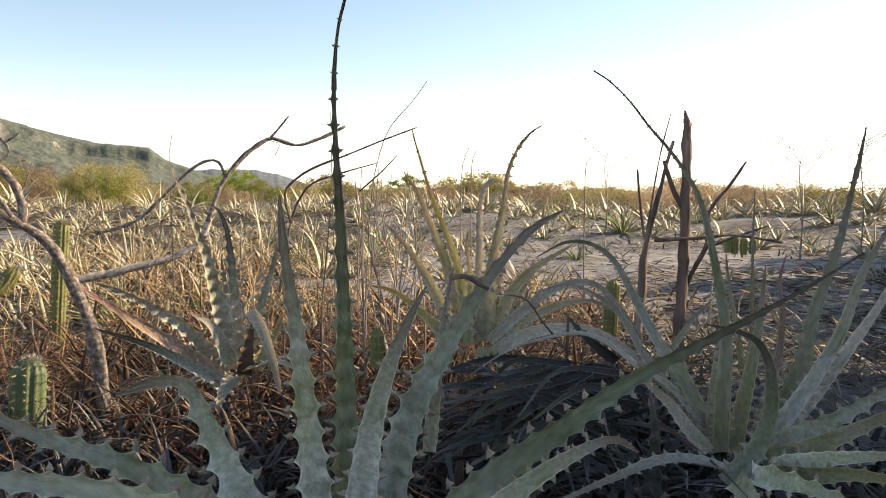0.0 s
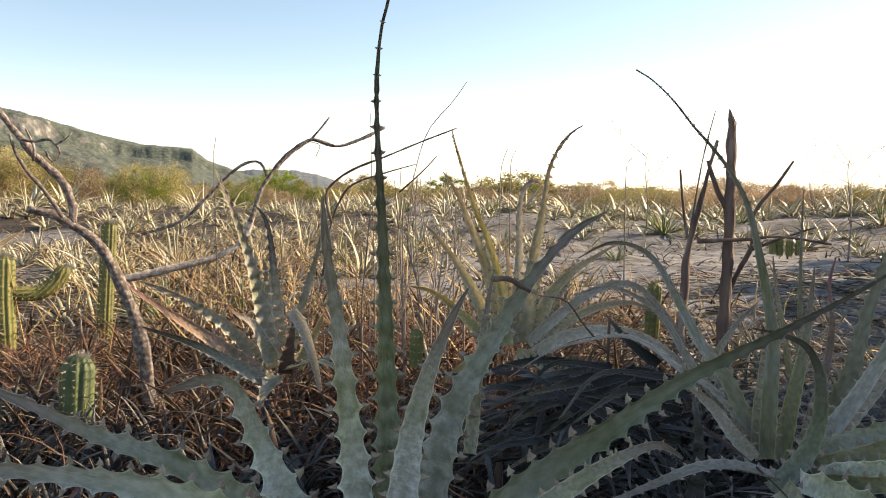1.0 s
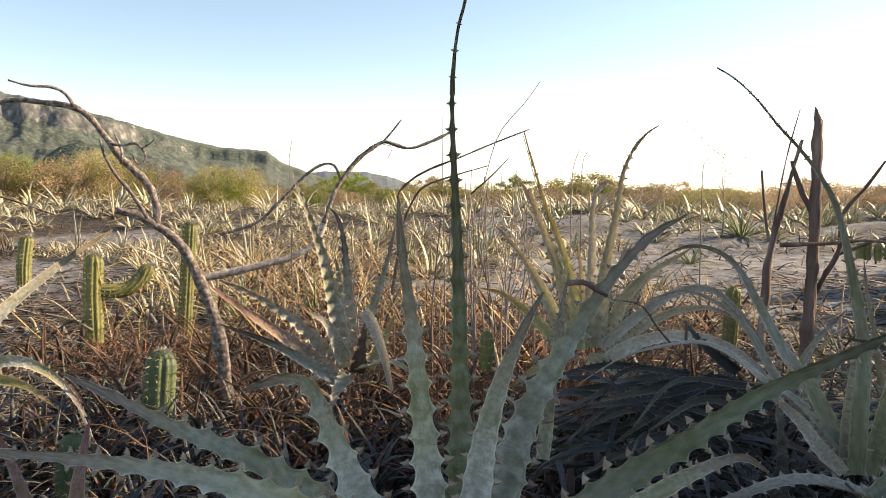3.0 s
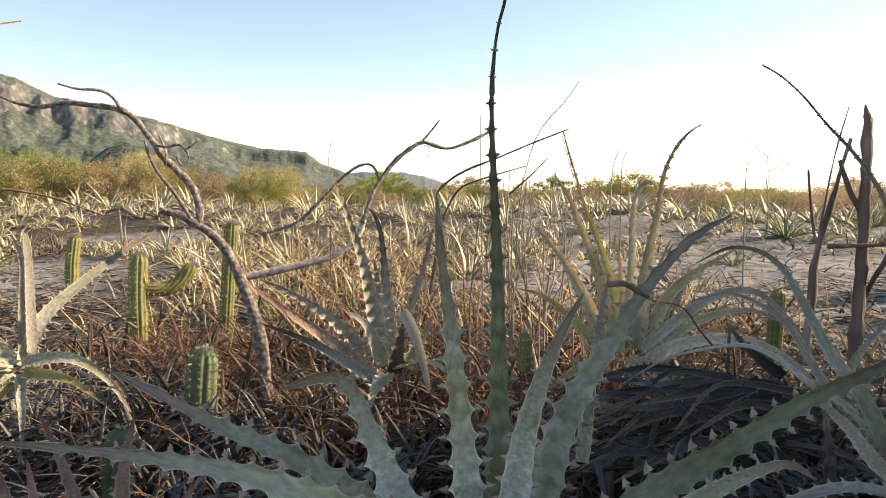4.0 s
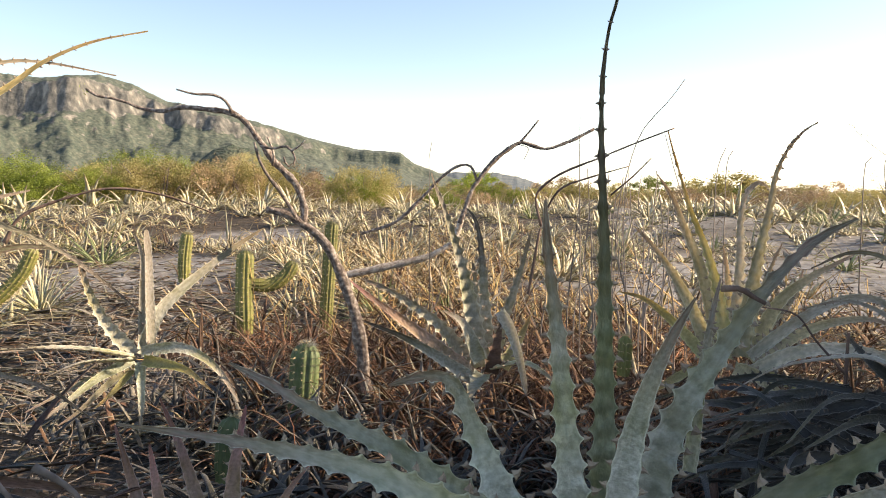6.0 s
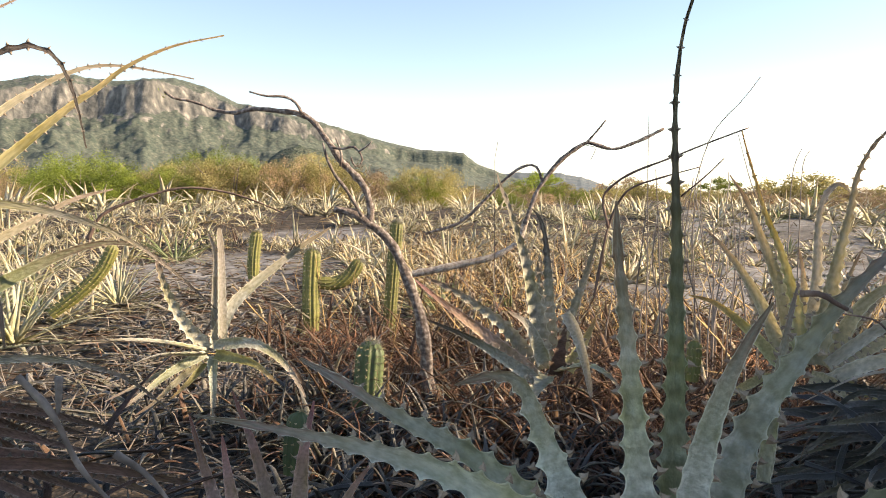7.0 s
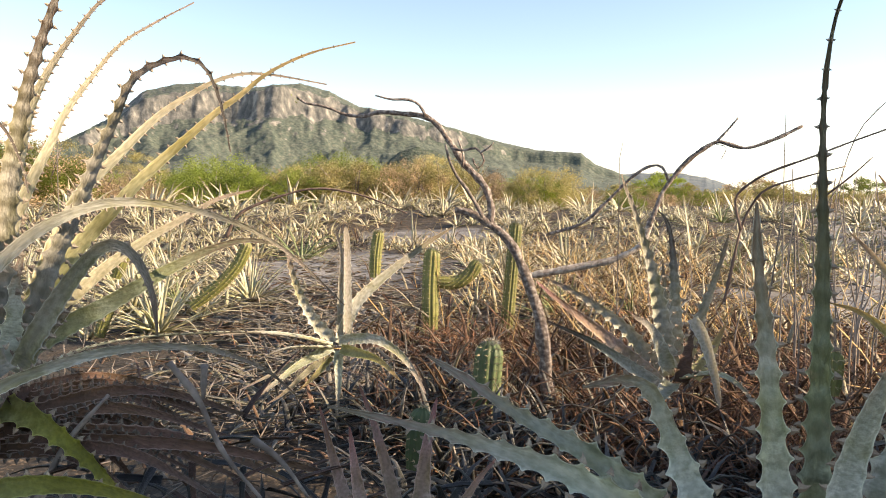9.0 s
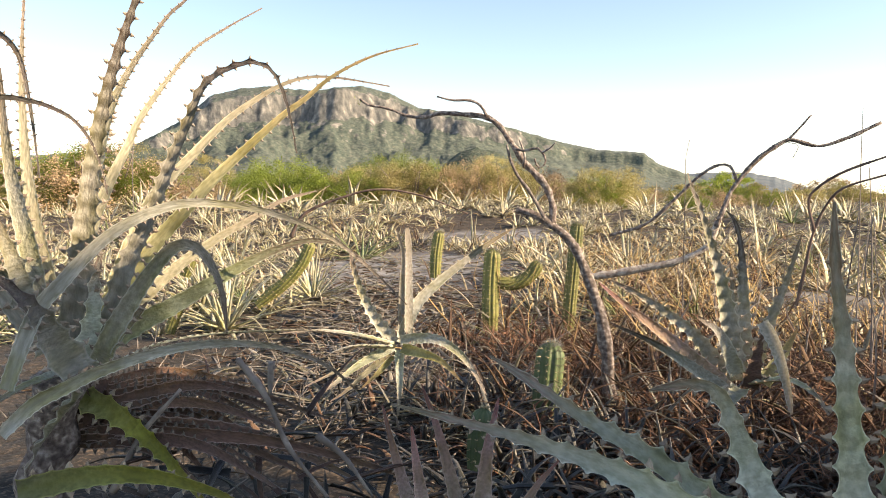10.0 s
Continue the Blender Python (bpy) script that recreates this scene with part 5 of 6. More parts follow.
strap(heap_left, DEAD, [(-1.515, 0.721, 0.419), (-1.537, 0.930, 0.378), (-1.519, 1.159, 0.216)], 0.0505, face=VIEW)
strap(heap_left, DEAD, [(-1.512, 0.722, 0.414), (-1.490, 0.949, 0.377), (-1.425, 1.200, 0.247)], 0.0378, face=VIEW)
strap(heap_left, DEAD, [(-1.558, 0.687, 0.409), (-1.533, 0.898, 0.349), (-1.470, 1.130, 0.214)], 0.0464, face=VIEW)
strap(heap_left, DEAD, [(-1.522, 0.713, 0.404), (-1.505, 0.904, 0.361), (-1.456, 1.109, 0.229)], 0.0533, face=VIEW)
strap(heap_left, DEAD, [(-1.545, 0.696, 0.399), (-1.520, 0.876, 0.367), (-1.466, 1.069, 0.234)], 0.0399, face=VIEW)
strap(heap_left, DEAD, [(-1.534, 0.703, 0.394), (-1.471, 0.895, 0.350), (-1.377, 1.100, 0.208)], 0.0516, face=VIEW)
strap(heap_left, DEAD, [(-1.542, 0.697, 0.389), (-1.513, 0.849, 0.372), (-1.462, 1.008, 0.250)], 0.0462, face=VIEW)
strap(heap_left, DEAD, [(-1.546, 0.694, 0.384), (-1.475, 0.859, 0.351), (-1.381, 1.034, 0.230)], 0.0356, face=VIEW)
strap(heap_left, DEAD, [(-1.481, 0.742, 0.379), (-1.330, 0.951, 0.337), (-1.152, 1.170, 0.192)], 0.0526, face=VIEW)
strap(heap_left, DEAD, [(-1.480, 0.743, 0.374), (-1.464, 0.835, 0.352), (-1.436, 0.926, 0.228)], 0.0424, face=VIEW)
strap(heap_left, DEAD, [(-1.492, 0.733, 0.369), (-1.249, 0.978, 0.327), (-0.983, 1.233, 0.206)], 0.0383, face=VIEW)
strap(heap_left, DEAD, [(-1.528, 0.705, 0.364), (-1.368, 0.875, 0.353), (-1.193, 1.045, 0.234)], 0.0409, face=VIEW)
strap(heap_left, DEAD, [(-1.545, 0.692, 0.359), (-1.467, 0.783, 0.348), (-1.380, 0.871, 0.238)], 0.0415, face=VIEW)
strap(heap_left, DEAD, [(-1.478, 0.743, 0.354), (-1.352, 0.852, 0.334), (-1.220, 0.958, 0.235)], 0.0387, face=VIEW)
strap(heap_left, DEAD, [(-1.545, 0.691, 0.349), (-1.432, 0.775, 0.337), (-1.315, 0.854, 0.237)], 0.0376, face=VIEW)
limb(heap_left, "stalk", TWIG, [(-1.289, 0.900, 0.517), (-1.239, 0.930, 0.442), (-1.197, 0.952, 0.338), (-1.128, 0.995, 0.234)], 0.0081, 0.0035)
limb(heap_left, "stalk", TWIG, [(-1.480, 0.730, 0.245), (-1.439, 0.772, 0.361), (-1.379, 0.826, 0.454)], 0.0081, 0.0035)
limb(heap_left, "stalk", TWIG, [(-1.152, 0.989, 0.361), (-1.104, 1.021, 0.315), (-1.054, 1.051, 0.234)], 0.0081, 0.0035)
limb(heap_left, "stalk", TWIG, [(-1.233, 0.942, 0.512), (-1.232, 0.936, 0.442)], 0.0081, 0.0035)

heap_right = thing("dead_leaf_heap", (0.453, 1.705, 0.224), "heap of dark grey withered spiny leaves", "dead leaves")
strap(heap_right, DEADSHADE, [(0.373, 1.770, 0.420), (0.282, 1.770, 0.359), (0.144, 1.765, 0.252)], 0.0386, face=VIEW)
strap(heap_right, DEADSHADE, [(0.328, 1.880, 0.295), (0.210, 1.849, 0.374), (0.029, 1.807, 0.325)], 0.0281, face=VIEW, bare=1)
strap(heap_right, DEADSHADE, [(0.318, 1.813, 0.412), (0.176, 1.866, 0.377), (0.091, 1.920, 0.361)], 0.0380, face=VIEW, bare=1)
strap(heap_right, DEADSHADE, [(0.565, 1.970, 0.247), (0.442, 2.008, 0.185), (0.266, 2.041, 0.048)], 0.0182, face=VIEW)
strap(heap_right, DEADSHADE, [(0.497, 1.852, 0.362), (0.302, 1.872, 0.323), (0.049, 1.885, 0.187)], 0.0359, face=VIEW, bare=1)
strap(heap_right, DEADSHADE, [(0.490, 2.076, 0.224), (0.242, 2.148, 0.273), (0.067, 2.206, 0.142)], 0.0448, face=VIEW, bare=1)
strap(heap_right, DEADSHADE, [(0.303, 2.091, 0.185), (0.005, 2.115, 0.174), (-0.211, 2.139, 0.160)], 0.0354, face=VIEW)
strap(heap_right, DEADSHADE, [(0.429, 1.715, 0.324), (0.183, 1.781, 0.359), (0.004, 1.837, 0.261)], 0.0164, face=VIEW, bare=1)
strap(heap_right, DEADSHADE, [(0.526, 2.053, 0.161), (0.290, 2.007, 0.146), (0.031, 1.958, 0.096)], 0.0423, face=VIEW, bare=1)
strap(heap_right, DEADSHADE, [(0.360, 1.724, 0.279), (0.207, 1.743, 0.343), (0.053, 1.752, 0.280)], 0.0286, face=VIEW)
strap(heap_right, DEADSHADE, [(0.331, 1.725, 0.411), (0.173, 1.771, 0.352), (-0.050, 1.818, 0.304)], 0.0268, face=VIEW, bare=1)
strap(heap_right, DEADSHADE, [(0.488, 1.908, 0.309), (0.329, 1.975, 0.270), (0.235, 2.042, 0.238)], 0.0318, face=VIEW, bare=1)
strap(heap_right, DEADSHADE, [(0.433, 2.012, 0.156), (0.296, 1.942, 0.105), (0.099, 1.873, 0.050)], 0.0246, face=VIEW)
strap(heap_right, DEADSHADE, [(0.414, 2.051, 0.155), (0.145, 2.005, 0.198), (-0.048, 1.954, 0.171)], 0.0261, face=VIEW, bare=1)
strap(heap_right, DEADSHADE, [(0.502, 1.836, 0.293), (0.310, 1.848, 0.351), (0.117, 1.850, 0.304)], 0.0271, face=VIEW, bare=1)
strap(heap_right, DEADSHADE, [(0.353, 2.023, 0.351), (0.134, 2.097, 0.359), (-0.128, 2.162, 0.255)], 0.0334, face=VIEW)
strap(heap_right, DEADSHADE, [(0.504, 1.838, 0.343), (0.386, 1.889, 0.293), (0.207, 1.933, 0.149)], 0.0260, face=VIEW, bare=1)
strap(heap_right, DEADSHADE, [(0.448, 1.773, 0.398), (0.276, 1.712, 0.420), (0.171, 1.642, 0.332)], 0.0184, face=VIEW, bare=1)
strap(heap_right, DEADSHADE, [(0.379, 1.950, 0.174), (0.182, 1.895, 0.244), (0.012, 1.827, 0.165)], 0.0204, face=VIEW)
strap(heap_right, DEADSHADE, [(0.322, 1.720, 0.305), (0.238, 1.791, 0.349), (0.089, 1.853, 0.275)], 0.0333, face=VIEW, bare=1)
strap(heap_right, DEADSHADE, [(0.313, 1.931, 0.169), (0.160, 1.999, 0.187), (-0.055, 2.052, 0.036)], 0.0185, face=VIEW, bare=1)
strap(heap_right, DEADSHADE, [(0.488, 2.037, 0.205), (0.304, 2.006, 0.185), (0.045, 1.971, 0.115)], 0.0335, face=VIEW)
strap(heap_right, DEADSHADE, [(0.448, 1.836, 0.214), (0.366, 1.859, 0.265), (0.193, 1.870, 0.173)], 0.0250, face=VIEW, bare=1)
strap(heap_right, DEADSHADE, [(0.448, 1.721, 0.357), (0.325, 1.676, 0.389), (0.202, 1.624, 0.329)], 0.0286, face=VIEW, bare=1)
strap(heap_right, DEADSHADE, [(0.489, 1.743, 0.359), (0.374, 1.818, 0.403), (0.161, 1.882, 0.305)], 0.0287, face=VIEW)
strap(heap_right, DEADSHADE, [(0.315, 2.082, 0.277), (0.212, 2.139, 0.245), (0.044, 2.195, 0.213)], 0.0234, face=VIEW, bare=1)
strap(heap_right, DEADSHADE, [(0.555, 1.985, 0.306), (0.486, 1.987, 0.243), (0.329, 1.987, 0.157)], 0.0304, face=VIEW, bare=1)
strap(heap_right, DEADSHADE, [(0.269, 1.768, 0.396), (0.220, 1.703, 0.404), (0.098, 1.635, 0.390)], 0.0362, face=VIEW)
strap(heap_right, DEADSHADE, [(0.510, 2.055, 0.187), (0.314, 2.084, 0.141), (0.099, 2.104, -0.023)], 0.0374, face=VIEW, bare=1)
strap(heap_right, DEADSHADE, [(0.406, 1.903, 0.271), (0.259, 1.840, 0.286), (0.177, 1.765, 0.170)], 0.0220, face=VIEW, bare=1)
strap(heap_right, DEADSHADE, [(0.448, 1.868, 0.318), (0.185, 1.860, 0.366), (0.007, 1.842, 0.278)], 0.0152, face=VIEW)
strap(heap_right, DEADSHADE, [(0.327, 2.028, 0.133), (0.212, 1.986, 0.101), (0.091, 1.938, 0.006)], 0.0369, face=VIEW, bare=1)
strap(heap_right, DEADSHADE, [(0.544, 2.082, 0.308), (0.270, 2.147, 0.299), (0.004, 2.199, 0.134)], 0.0410, face=VIEW, bare=1)
strap(heap_right, DEADSHADE, [(0.283, 1.833, 0.285), (0.140, 1.851, 0.242), (-0.076, 1.863, 0.112)], 0.0154, face=VIEW)
strap(heap_right, DEADSHADE, [(0.323, 1.833, 0.275), (0.122, 1.888, 0.218), (-0.116, 1.940, 0.123)], 0.0362, face=VIEW, bare=1)
strap(heap_right, DEADSHADE, [(0.540, 1.981, 0.165), (0.307, 1.999, 0.186), (0.063, 2.002, 0.036)], 0.0257, face=VIEW, bare=1)
strap(heap_right, DEADSHADE, [(0.478, 1.957, 0.365), (0.276, 1.915, 0.321), (0.134, 1.876, 0.295)], 0.0370, face=VIEW)
strap(heap_right, DEADSHADE, [(0.494, 2.031, 0.144), (0.337, 2.030, 0.122), (0.275, 2.018, -0.045)], 0.0341, face=VIEW, bare=1)
strap(heap_right, DEADSHADE, [(0.268, 1.900, 0.256), (0.050, 1.854, 0.347), (-0.132, 1.796, 0.298)], 0.0352, face=VIEW, bare=1)
strap(heap_right, DEADSHADE, [(0.315, 1.723, 0.271), (0.219, 1.710, 0.282), (0.048, 1.690, 0.188)], 0.0348, face=VIEW)
strap(heap_right, DEADSHADE, [(0.456, 1.890, 0.333), (0.197, 1.843, 0.356), (0.032, 1.785, 0.245)], 0.0399, face=VIEW, bare=1)
strap(heap_right, DEADSHADE, [(0.514, 2.049, 0.294), (0.360, 2.019, 0.256), (0.187, 1.987, 0.198)], 0.0310, face=VIEW, bare=1)
strap(heap_right, DEADSHADE, [(0.314, 1.774, 0.422), (0.162, 1.813, 0.412), (0.075, 1.838, 0.246)], 0.0181, face=VIEW)
strap(heap_right, DEADSHADE, [(0.351, 2.072, 0.335), (0.056, 2.068, 0.293), (-0.163, 2.061, 0.211)], 0.0296, face=VIEW, bare=1)
strap(heap_right, DEADSHADE, [(0.286, 1.751, 0.224), (0.162, 1.817, 0.167), (0.063, 1.877, 0.027)], 0.0304, face=VIEW, bare=1)
strap(heap_right, DEADSHADE, [(0.298, 1.988, 0.160), (0.086, 1.919, 0.177), (-0.157, 1.848, 0.190)], 0.0216, face=VIEW)
strap(heap_right, DEADSHADE, [(0.456, 1.569, 0.146), (0.469, 1.581, 0.295), (0.457, 1.590, 0.408)], 0.0626, face=VIEW)
strap(heap_right, DEADSHADE, [(0.472, 1.969, 0.381), (0.395, 1.974, 0.443), (0.333, 1.979, 0.513)], 0.0402, face=VIEW)



def curled_leaves(heap, seed, count, low, high, mats):
    """Withered leaves lying crumpled over a heap, each one a part of it."""
    rng = random.Random(seed)
    for _ in range(count):
        x, y, z = (rng.uniform(a, b) for a, b in zip(low, high))
        v, f, u = field_leaf(rng, rng.uniform(0.16, 0.36), rng.uniform(0.014, 0.032), rng.uniform(-0.3, 0.35), rng.uniform(0.3, 2.0), rng.uniform(0, 6.28), 10, True)
        twist = Matrix.Rotation(rng.uniform(-0.35, 0.35), 3, "X") @ Matrix.Rotation(rng.uniform(-0.35, 0.35), 3, "Y")
        base = Vector((x, y, z)) - heap.location
        part("leaf", uv_mesh("leaf", [twist @ q + base for q in v], f, u, rng.choice(mats)), heap)


curled_leaves(heap_right, 31, 60, (0.0, 1.62, 0.16), (0.52, 2.1, 0.36), (DEADSHADE, DEADSHADE, DEAD))
curled_leaves(heap_left, 32, 40, (-1.6, 0.75, 0.12), (-1.05, 1.25, 0.30), (DEAD, DEAD, DEADSHADE))

shrub = thing("dead_shrub", (-1.211, 2.481, 0.005), "leafless dead shrub with crooked grey branches", "dead shrub")
limb(shrub, "trunk", BARK, [(-1.169, 2.484, 0.065), (-1.183, 2.482, 0.221), (-1.209, 2.474, 0.393), (-1.249, 2.457, 0.522), (-1.288, 2.439, 0.628), (-1.327, 2.420, 0.692), (-1.383, 2.391, 0.745), (-1.430, 2.365, 0.777), (-1.494, 2.329, 0.796)], 0.0279, 0.0127)
limb(shrub, "branch", BARK, [(-1.381, 2.396, 0.743), (-1.378, 2.399, 0.809), (-1.402, 2.389, 0.883), (-1.434, 2.372, 0.925), (-1.477, 2.350, 0.975), (-1.500, 2.338, 1.019), (-1.528, 2.324, 1.061), (-1.553, 2.312, 1.103), (-1.584, 2.295, 1.134), (-1.621, 2.274, 1.148), (-1.684, 2.237, 1.156), (-1.756, 2.195, 1.160), (-1.800, 2.167, 1.145), (-1.863, 2.130, 1.152), (-1.908, 2.105, 1.173), (-1.953, 2.079, 1.187), (-1.988, 2.058, 1.193), (-2.021, 2.041, 1.217)], 0.0145, 0.0042, bumps=1)
limb(shrub, "branch", BARK, [(-1.390, 2.359, 0.767), (-1.436, 2.335, 0.857), (-1.477, 2.313, 0.920), (-1.501, 2.300, 0.976), (-1.516, 2.293, 1.038)], 0.0076, 0.0042)
limb(shrub, "branch", BARK, [(-1.592, 2.273, 1.145), (-1.610, 2.260, 1.184), (-1.644, 2.236, 1.204), (-1.694, 2.200, 1.204), (-1.743, 2.165, 1.218)], 0.0058, 0.0033)
limb(shrub, "branch", BARK, [(-1.497, 2.302, 1.023), (-1.445, 2.309, 1.014), (-1.401, 2.316, 1.022), (-1.370, 2.315, 0.994), (-1.360, 2.305, 0.963), (-1.377, 2.282, 0.950), (-1.383, 2.268, 0.982)], 0.0050, 0.0033)
limb(shrub, "branch", BARK, [(-1.375, 2.308, 1.004), (-1.343, 2.308, 1.020), (-1.319, 2.307, 1.039)], 0.0041, 0.0024)
limb(shrub, "branch", BARK, [(-1.468, 2.334, 0.953), (-1.461, 2.332, 0.997), (-1.476, 2.316, 1.057)], 0.0050, 0.0025)
limb(shrub, "branch", BARKSUNLIT, [(-1.309, 2.550, 0.533), (-1.197, 2.599, 0.556), (-1.079, 2.650, 0.584), (-0.999, 2.685, 0.606), (-0.939, 2.713, 0.638), (-0.903, 2.732, 0.670), (-0.882, 2.757, 0.751)], 0.0150, 0.0111)
limb(shrub, "branch", BARK, [(-0.883, 2.745, 0.734), (-0.860, 2.777, 0.824), (-0.836, 2.802, 0.890), (-0.767, 2.850, 0.987), (-0.685, 2.896, 1.053), (-0.643, 2.915, 1.047), (-0.578, 2.942, 1.031), (-0.492, 2.983, 1.062), (-0.401, 3.028, 1.112)], 0.0100, 0.0058, bumps=1)
limb(shrub, "branch", BARK, [(-0.681, 2.899, 1.053), (-0.642, 2.911, 1.101), (-0.609, 2.922, 1.144)], 0.0054, 0.0027)
limb(shrub, "branch", BARK, [(-1.284, 2.692, 0.691), (-1.155, 2.730, 0.735), (-1.070, 2.759, 0.813), (-0.985, 2.790, 0.907), (-0.921, 2.812, 0.958), (-0.866, 2.827, 0.963), (-0.838, 2.831, 0.906)], 0.0062, 0.0054, bumps=1)
limb(shrub, "branch", BARK, [(-0.681, 2.898, 1.046), (-0.645, 2.905, 1.033), (-0.662, 2.898, 0.987)], 0.0018, 0.0014)

for k in range(7):
    # the last green leaves at the end of its longest branch
    bud = Vector((-2.025, 2.039, 1.221)) - shrub.location + Vector((random.gauss(0, 0.008), random.gauss(0, 0.008), random.gauss(0, 0.010)))
    way = Vector((random.gauss(0, 1), random.gauss(0, 1), random.gauss(0.5, 1))).normalized() * 0.016
    side = way.cross(Vector((0.4, 0.3, 0.2))).normalized() * 0.007
    part("leaf", link_mesh("leaf", [bud, bud + way * 0.5 + side, bud + way, bud + way * 0.5 - side], [(0, 1, 2), (0, 2, 3)], GREENLEAF), shrub, "small fresh green leaf")

thorny = thing("dry_branch", (-0.484, 2.143, 0.551), "thorny dark dry branch forking into thin shoots", "branch")
limb(thorny, "branch", BARKDARK, [(-0.484, 2.143, 0.551), (-0.466, 2.157, 0.670), (-0.454, 2.167, 0.746), (-0.432, 2.178, 0.814), (-0.392, 2.192, 0.870), (-0.305, 2.218, 0.903), (-0.203, 2.246, 0.933)], 0.0054, 0.0017, bumps=1)
limb(thorny, "branch", BARKDARK, [(-0.451, 2.168, 0.755), (-0.467, 2.162, 0.840), (-0.436, 2.165, 0.882), (-0.380, 2.173, 0.918), (-0.285, 2.192, 0.956), (-0.188, 2.212, 0.997), (-0.078, 2.235, 1.040)], 0.0043, 0.0017, bumps=1)
limb(thorny, "branch", BARKDARK, [(-0.254, 2.226, 0.847), (-0.189, 2.248, 0.906), (-0.141, 2.264, 0.957)], 0.0034, 0.0017)

stump = thing("dead_tree", (0.919, 2.851, 0.125), "broken standing dead trunk with dark split bark", "dead tree")
limb(stump, "trunk", BARKDARK, [(0.919, 2.851, 0.125), (0.938, 2.869, 0.349), (0.954, 2.889, 0.594), (0.964, 2.911, 0.863), (0.972, 2.933, 1.135)], 0.0247, 0.0179, split=1)
limb(stump, "branch", BARKDARK, [(0.763, 2.858, 0.215), (0.786, 2.876, 0.439), (0.802, 2.891, 0.617), (0.854, 2.907, 0.818), (0.888, 2.918, 0.952), (0.915, 2.925, 1.042)], 0.0202, 0.0056)
limb(stump, "branch", BARKDARK, [(0.920, 2.867, 0.326), (0.981, 2.882, 0.505), (1.044, 2.892, 0.628), (1.058, 2.903, 0.762), (1.139, 2.911, 0.867), (1.204, 2.919, 0.960)], 0.0112, 0.0049, bumps=1)
limb(stump, "branch", BARKDARK, [(0.959, 2.903, 0.769), (0.922, 2.908, 0.829), (0.893, 2.914, 0.908), (0.879, 2.919, 0.964)], 0.0135, 0.0067)
limb(stump, "branch", BARKDARK, [(0.824, 2.844, 0.654), (0.982, 2.844, 0.660), (1.137, 2.845, 0.671), (1.324, 2.843, 0.642)], 0.0099, 0.0044)
limb(stump, "branch", BARKDARK, [(1.044, 2.891, 0.617), (1.156, 2.894, 0.661), (1.291, 2.898, 0.705)], 0.0067, 0.0034)
limb(stump, "branch", BARKDARK, [(0.798, 2.894, 0.662), (0.780, 2.907, 0.819), (0.772, 2.916, 0.930)], 0.0067, 0.0034)
limb(stump, "branch", BARKDARK, [(0.798, 2.891, 0.617), (0.855, 2.918, 0.952), (0.907, 2.934, 1.158)], 0.0045, 0.0018)

broken = thing("broken_twig", (0.013, 1.073, 0.721), "short black broken twig caught on a leaf", "twig")
limb(broken, "twig", BARKDARK, [(0.010, 1.063, 0.723), (0.034, 1.070, 0.723), (0.053, 1.076, 0.711), (0.067, 1.082, 0.703)], 0.0041, 0.0033)

stalk([(-0.265, 2.422, 0.745), (-0.239, 2.438, 0.856), (-0.188, 2.466, 1.040), (-0.100, 2.497, 1.151), (-0.053, 2.515, 1.219)], 0.0030)
stalk([(-0.445, 2.981, 0.533), (-0.456, 3.011, 0.949), (-0.459, 3.027, 1.169)], 0.0037)
stalk([(-0.210, 3.247, 0.510), (-0.260, 3.249, 0.708), (-0.275, 3.261, 0.905)], 0.0040)
stalk([(-0.280, 3.221, 0.412), (-0.296, 3.236, 0.659), (-0.292, 3.257, 0.905)], 0.0040)
stalk([(-0.399, 3.403, 0.489), (-0.391, 3.426, 0.752), (-0.381, 3.446, 0.961)], 0.0042)
stalk([(0.026, 3.106, 0.577), (0.001, 3.111, 0.716), (-0.069, 3.105, 0.878), (-0.128, 3.107, 1.087)], 0.0037)
stalk([(0.202, 5.248, 0.893), (0.218, 5.268, 1.085), (0.244, 5.278, 1.132)], 0.0062)
stalk([(-0.218, 3.360, 0.652), (-0.245, 3.365, 0.805), (-0.234, 3.378, 0.932)], 0.0041)
stalk([(0.970, 5.014, 0.816), (0.982, 5.031, 1.028), (1.014, 5.034, 1.067)], 0.0062)
stalk([(-0.813, 2.188, 0.876), (-0.817, 2.192, 0.947), (-0.808, 2.200, 1.018)], 0.0028)
stalk([(0.095, 3.997, 0.655), (0.105, 4.022, 0.964), (0.143, 4.032, 1.081)], 0.0049)
stalk([(-2.514, 1.392, 0.881), (-2.520, 1.403, 1.042)], 0.0032)
stalk([(-0.249, 3.091, 0.335), (-0.315, 3.098, 0.627), (-0.292, 3.127, 0.918)], 0.0054)
stalk([(-0.501, 3.211, 0.305), (-0.467, 3.238, 0.533), (-0.448, 3.261, 0.761)], 0.0045)
stalk([(-0.203, 2.882, 0.371), (-0.173, 2.910, 0.627), (-0.150, 2.937, 0.884)], 0.0043)
stalk([(-0.198, 3.115, 0.333), (-0.176, 3.136, 0.528), (-0.156, 3.157, 0.723)], 0.0050)
stalk([(-0.298, 2.787, 0.383), (-0.288, 2.809, 0.629), (-0.262, 2.835, 0.875)], 0.0033)
stalk([(-0.145, 3.636, 0.248), (-0.138, 3.666, 0.604), (-0.182, 3.683, 0.959)], 0.0049)
stalk([(-0.134, 2.854, 0.378), (-0.101, 2.878, 0.578), (-0.083, 2.899, 0.778)], 0.0033)
stalk([(-0.460, 2.741, 0.384), (-0.444, 2.761, 0.591), (-0.426, 2.782, 0.797)], 0.0050)
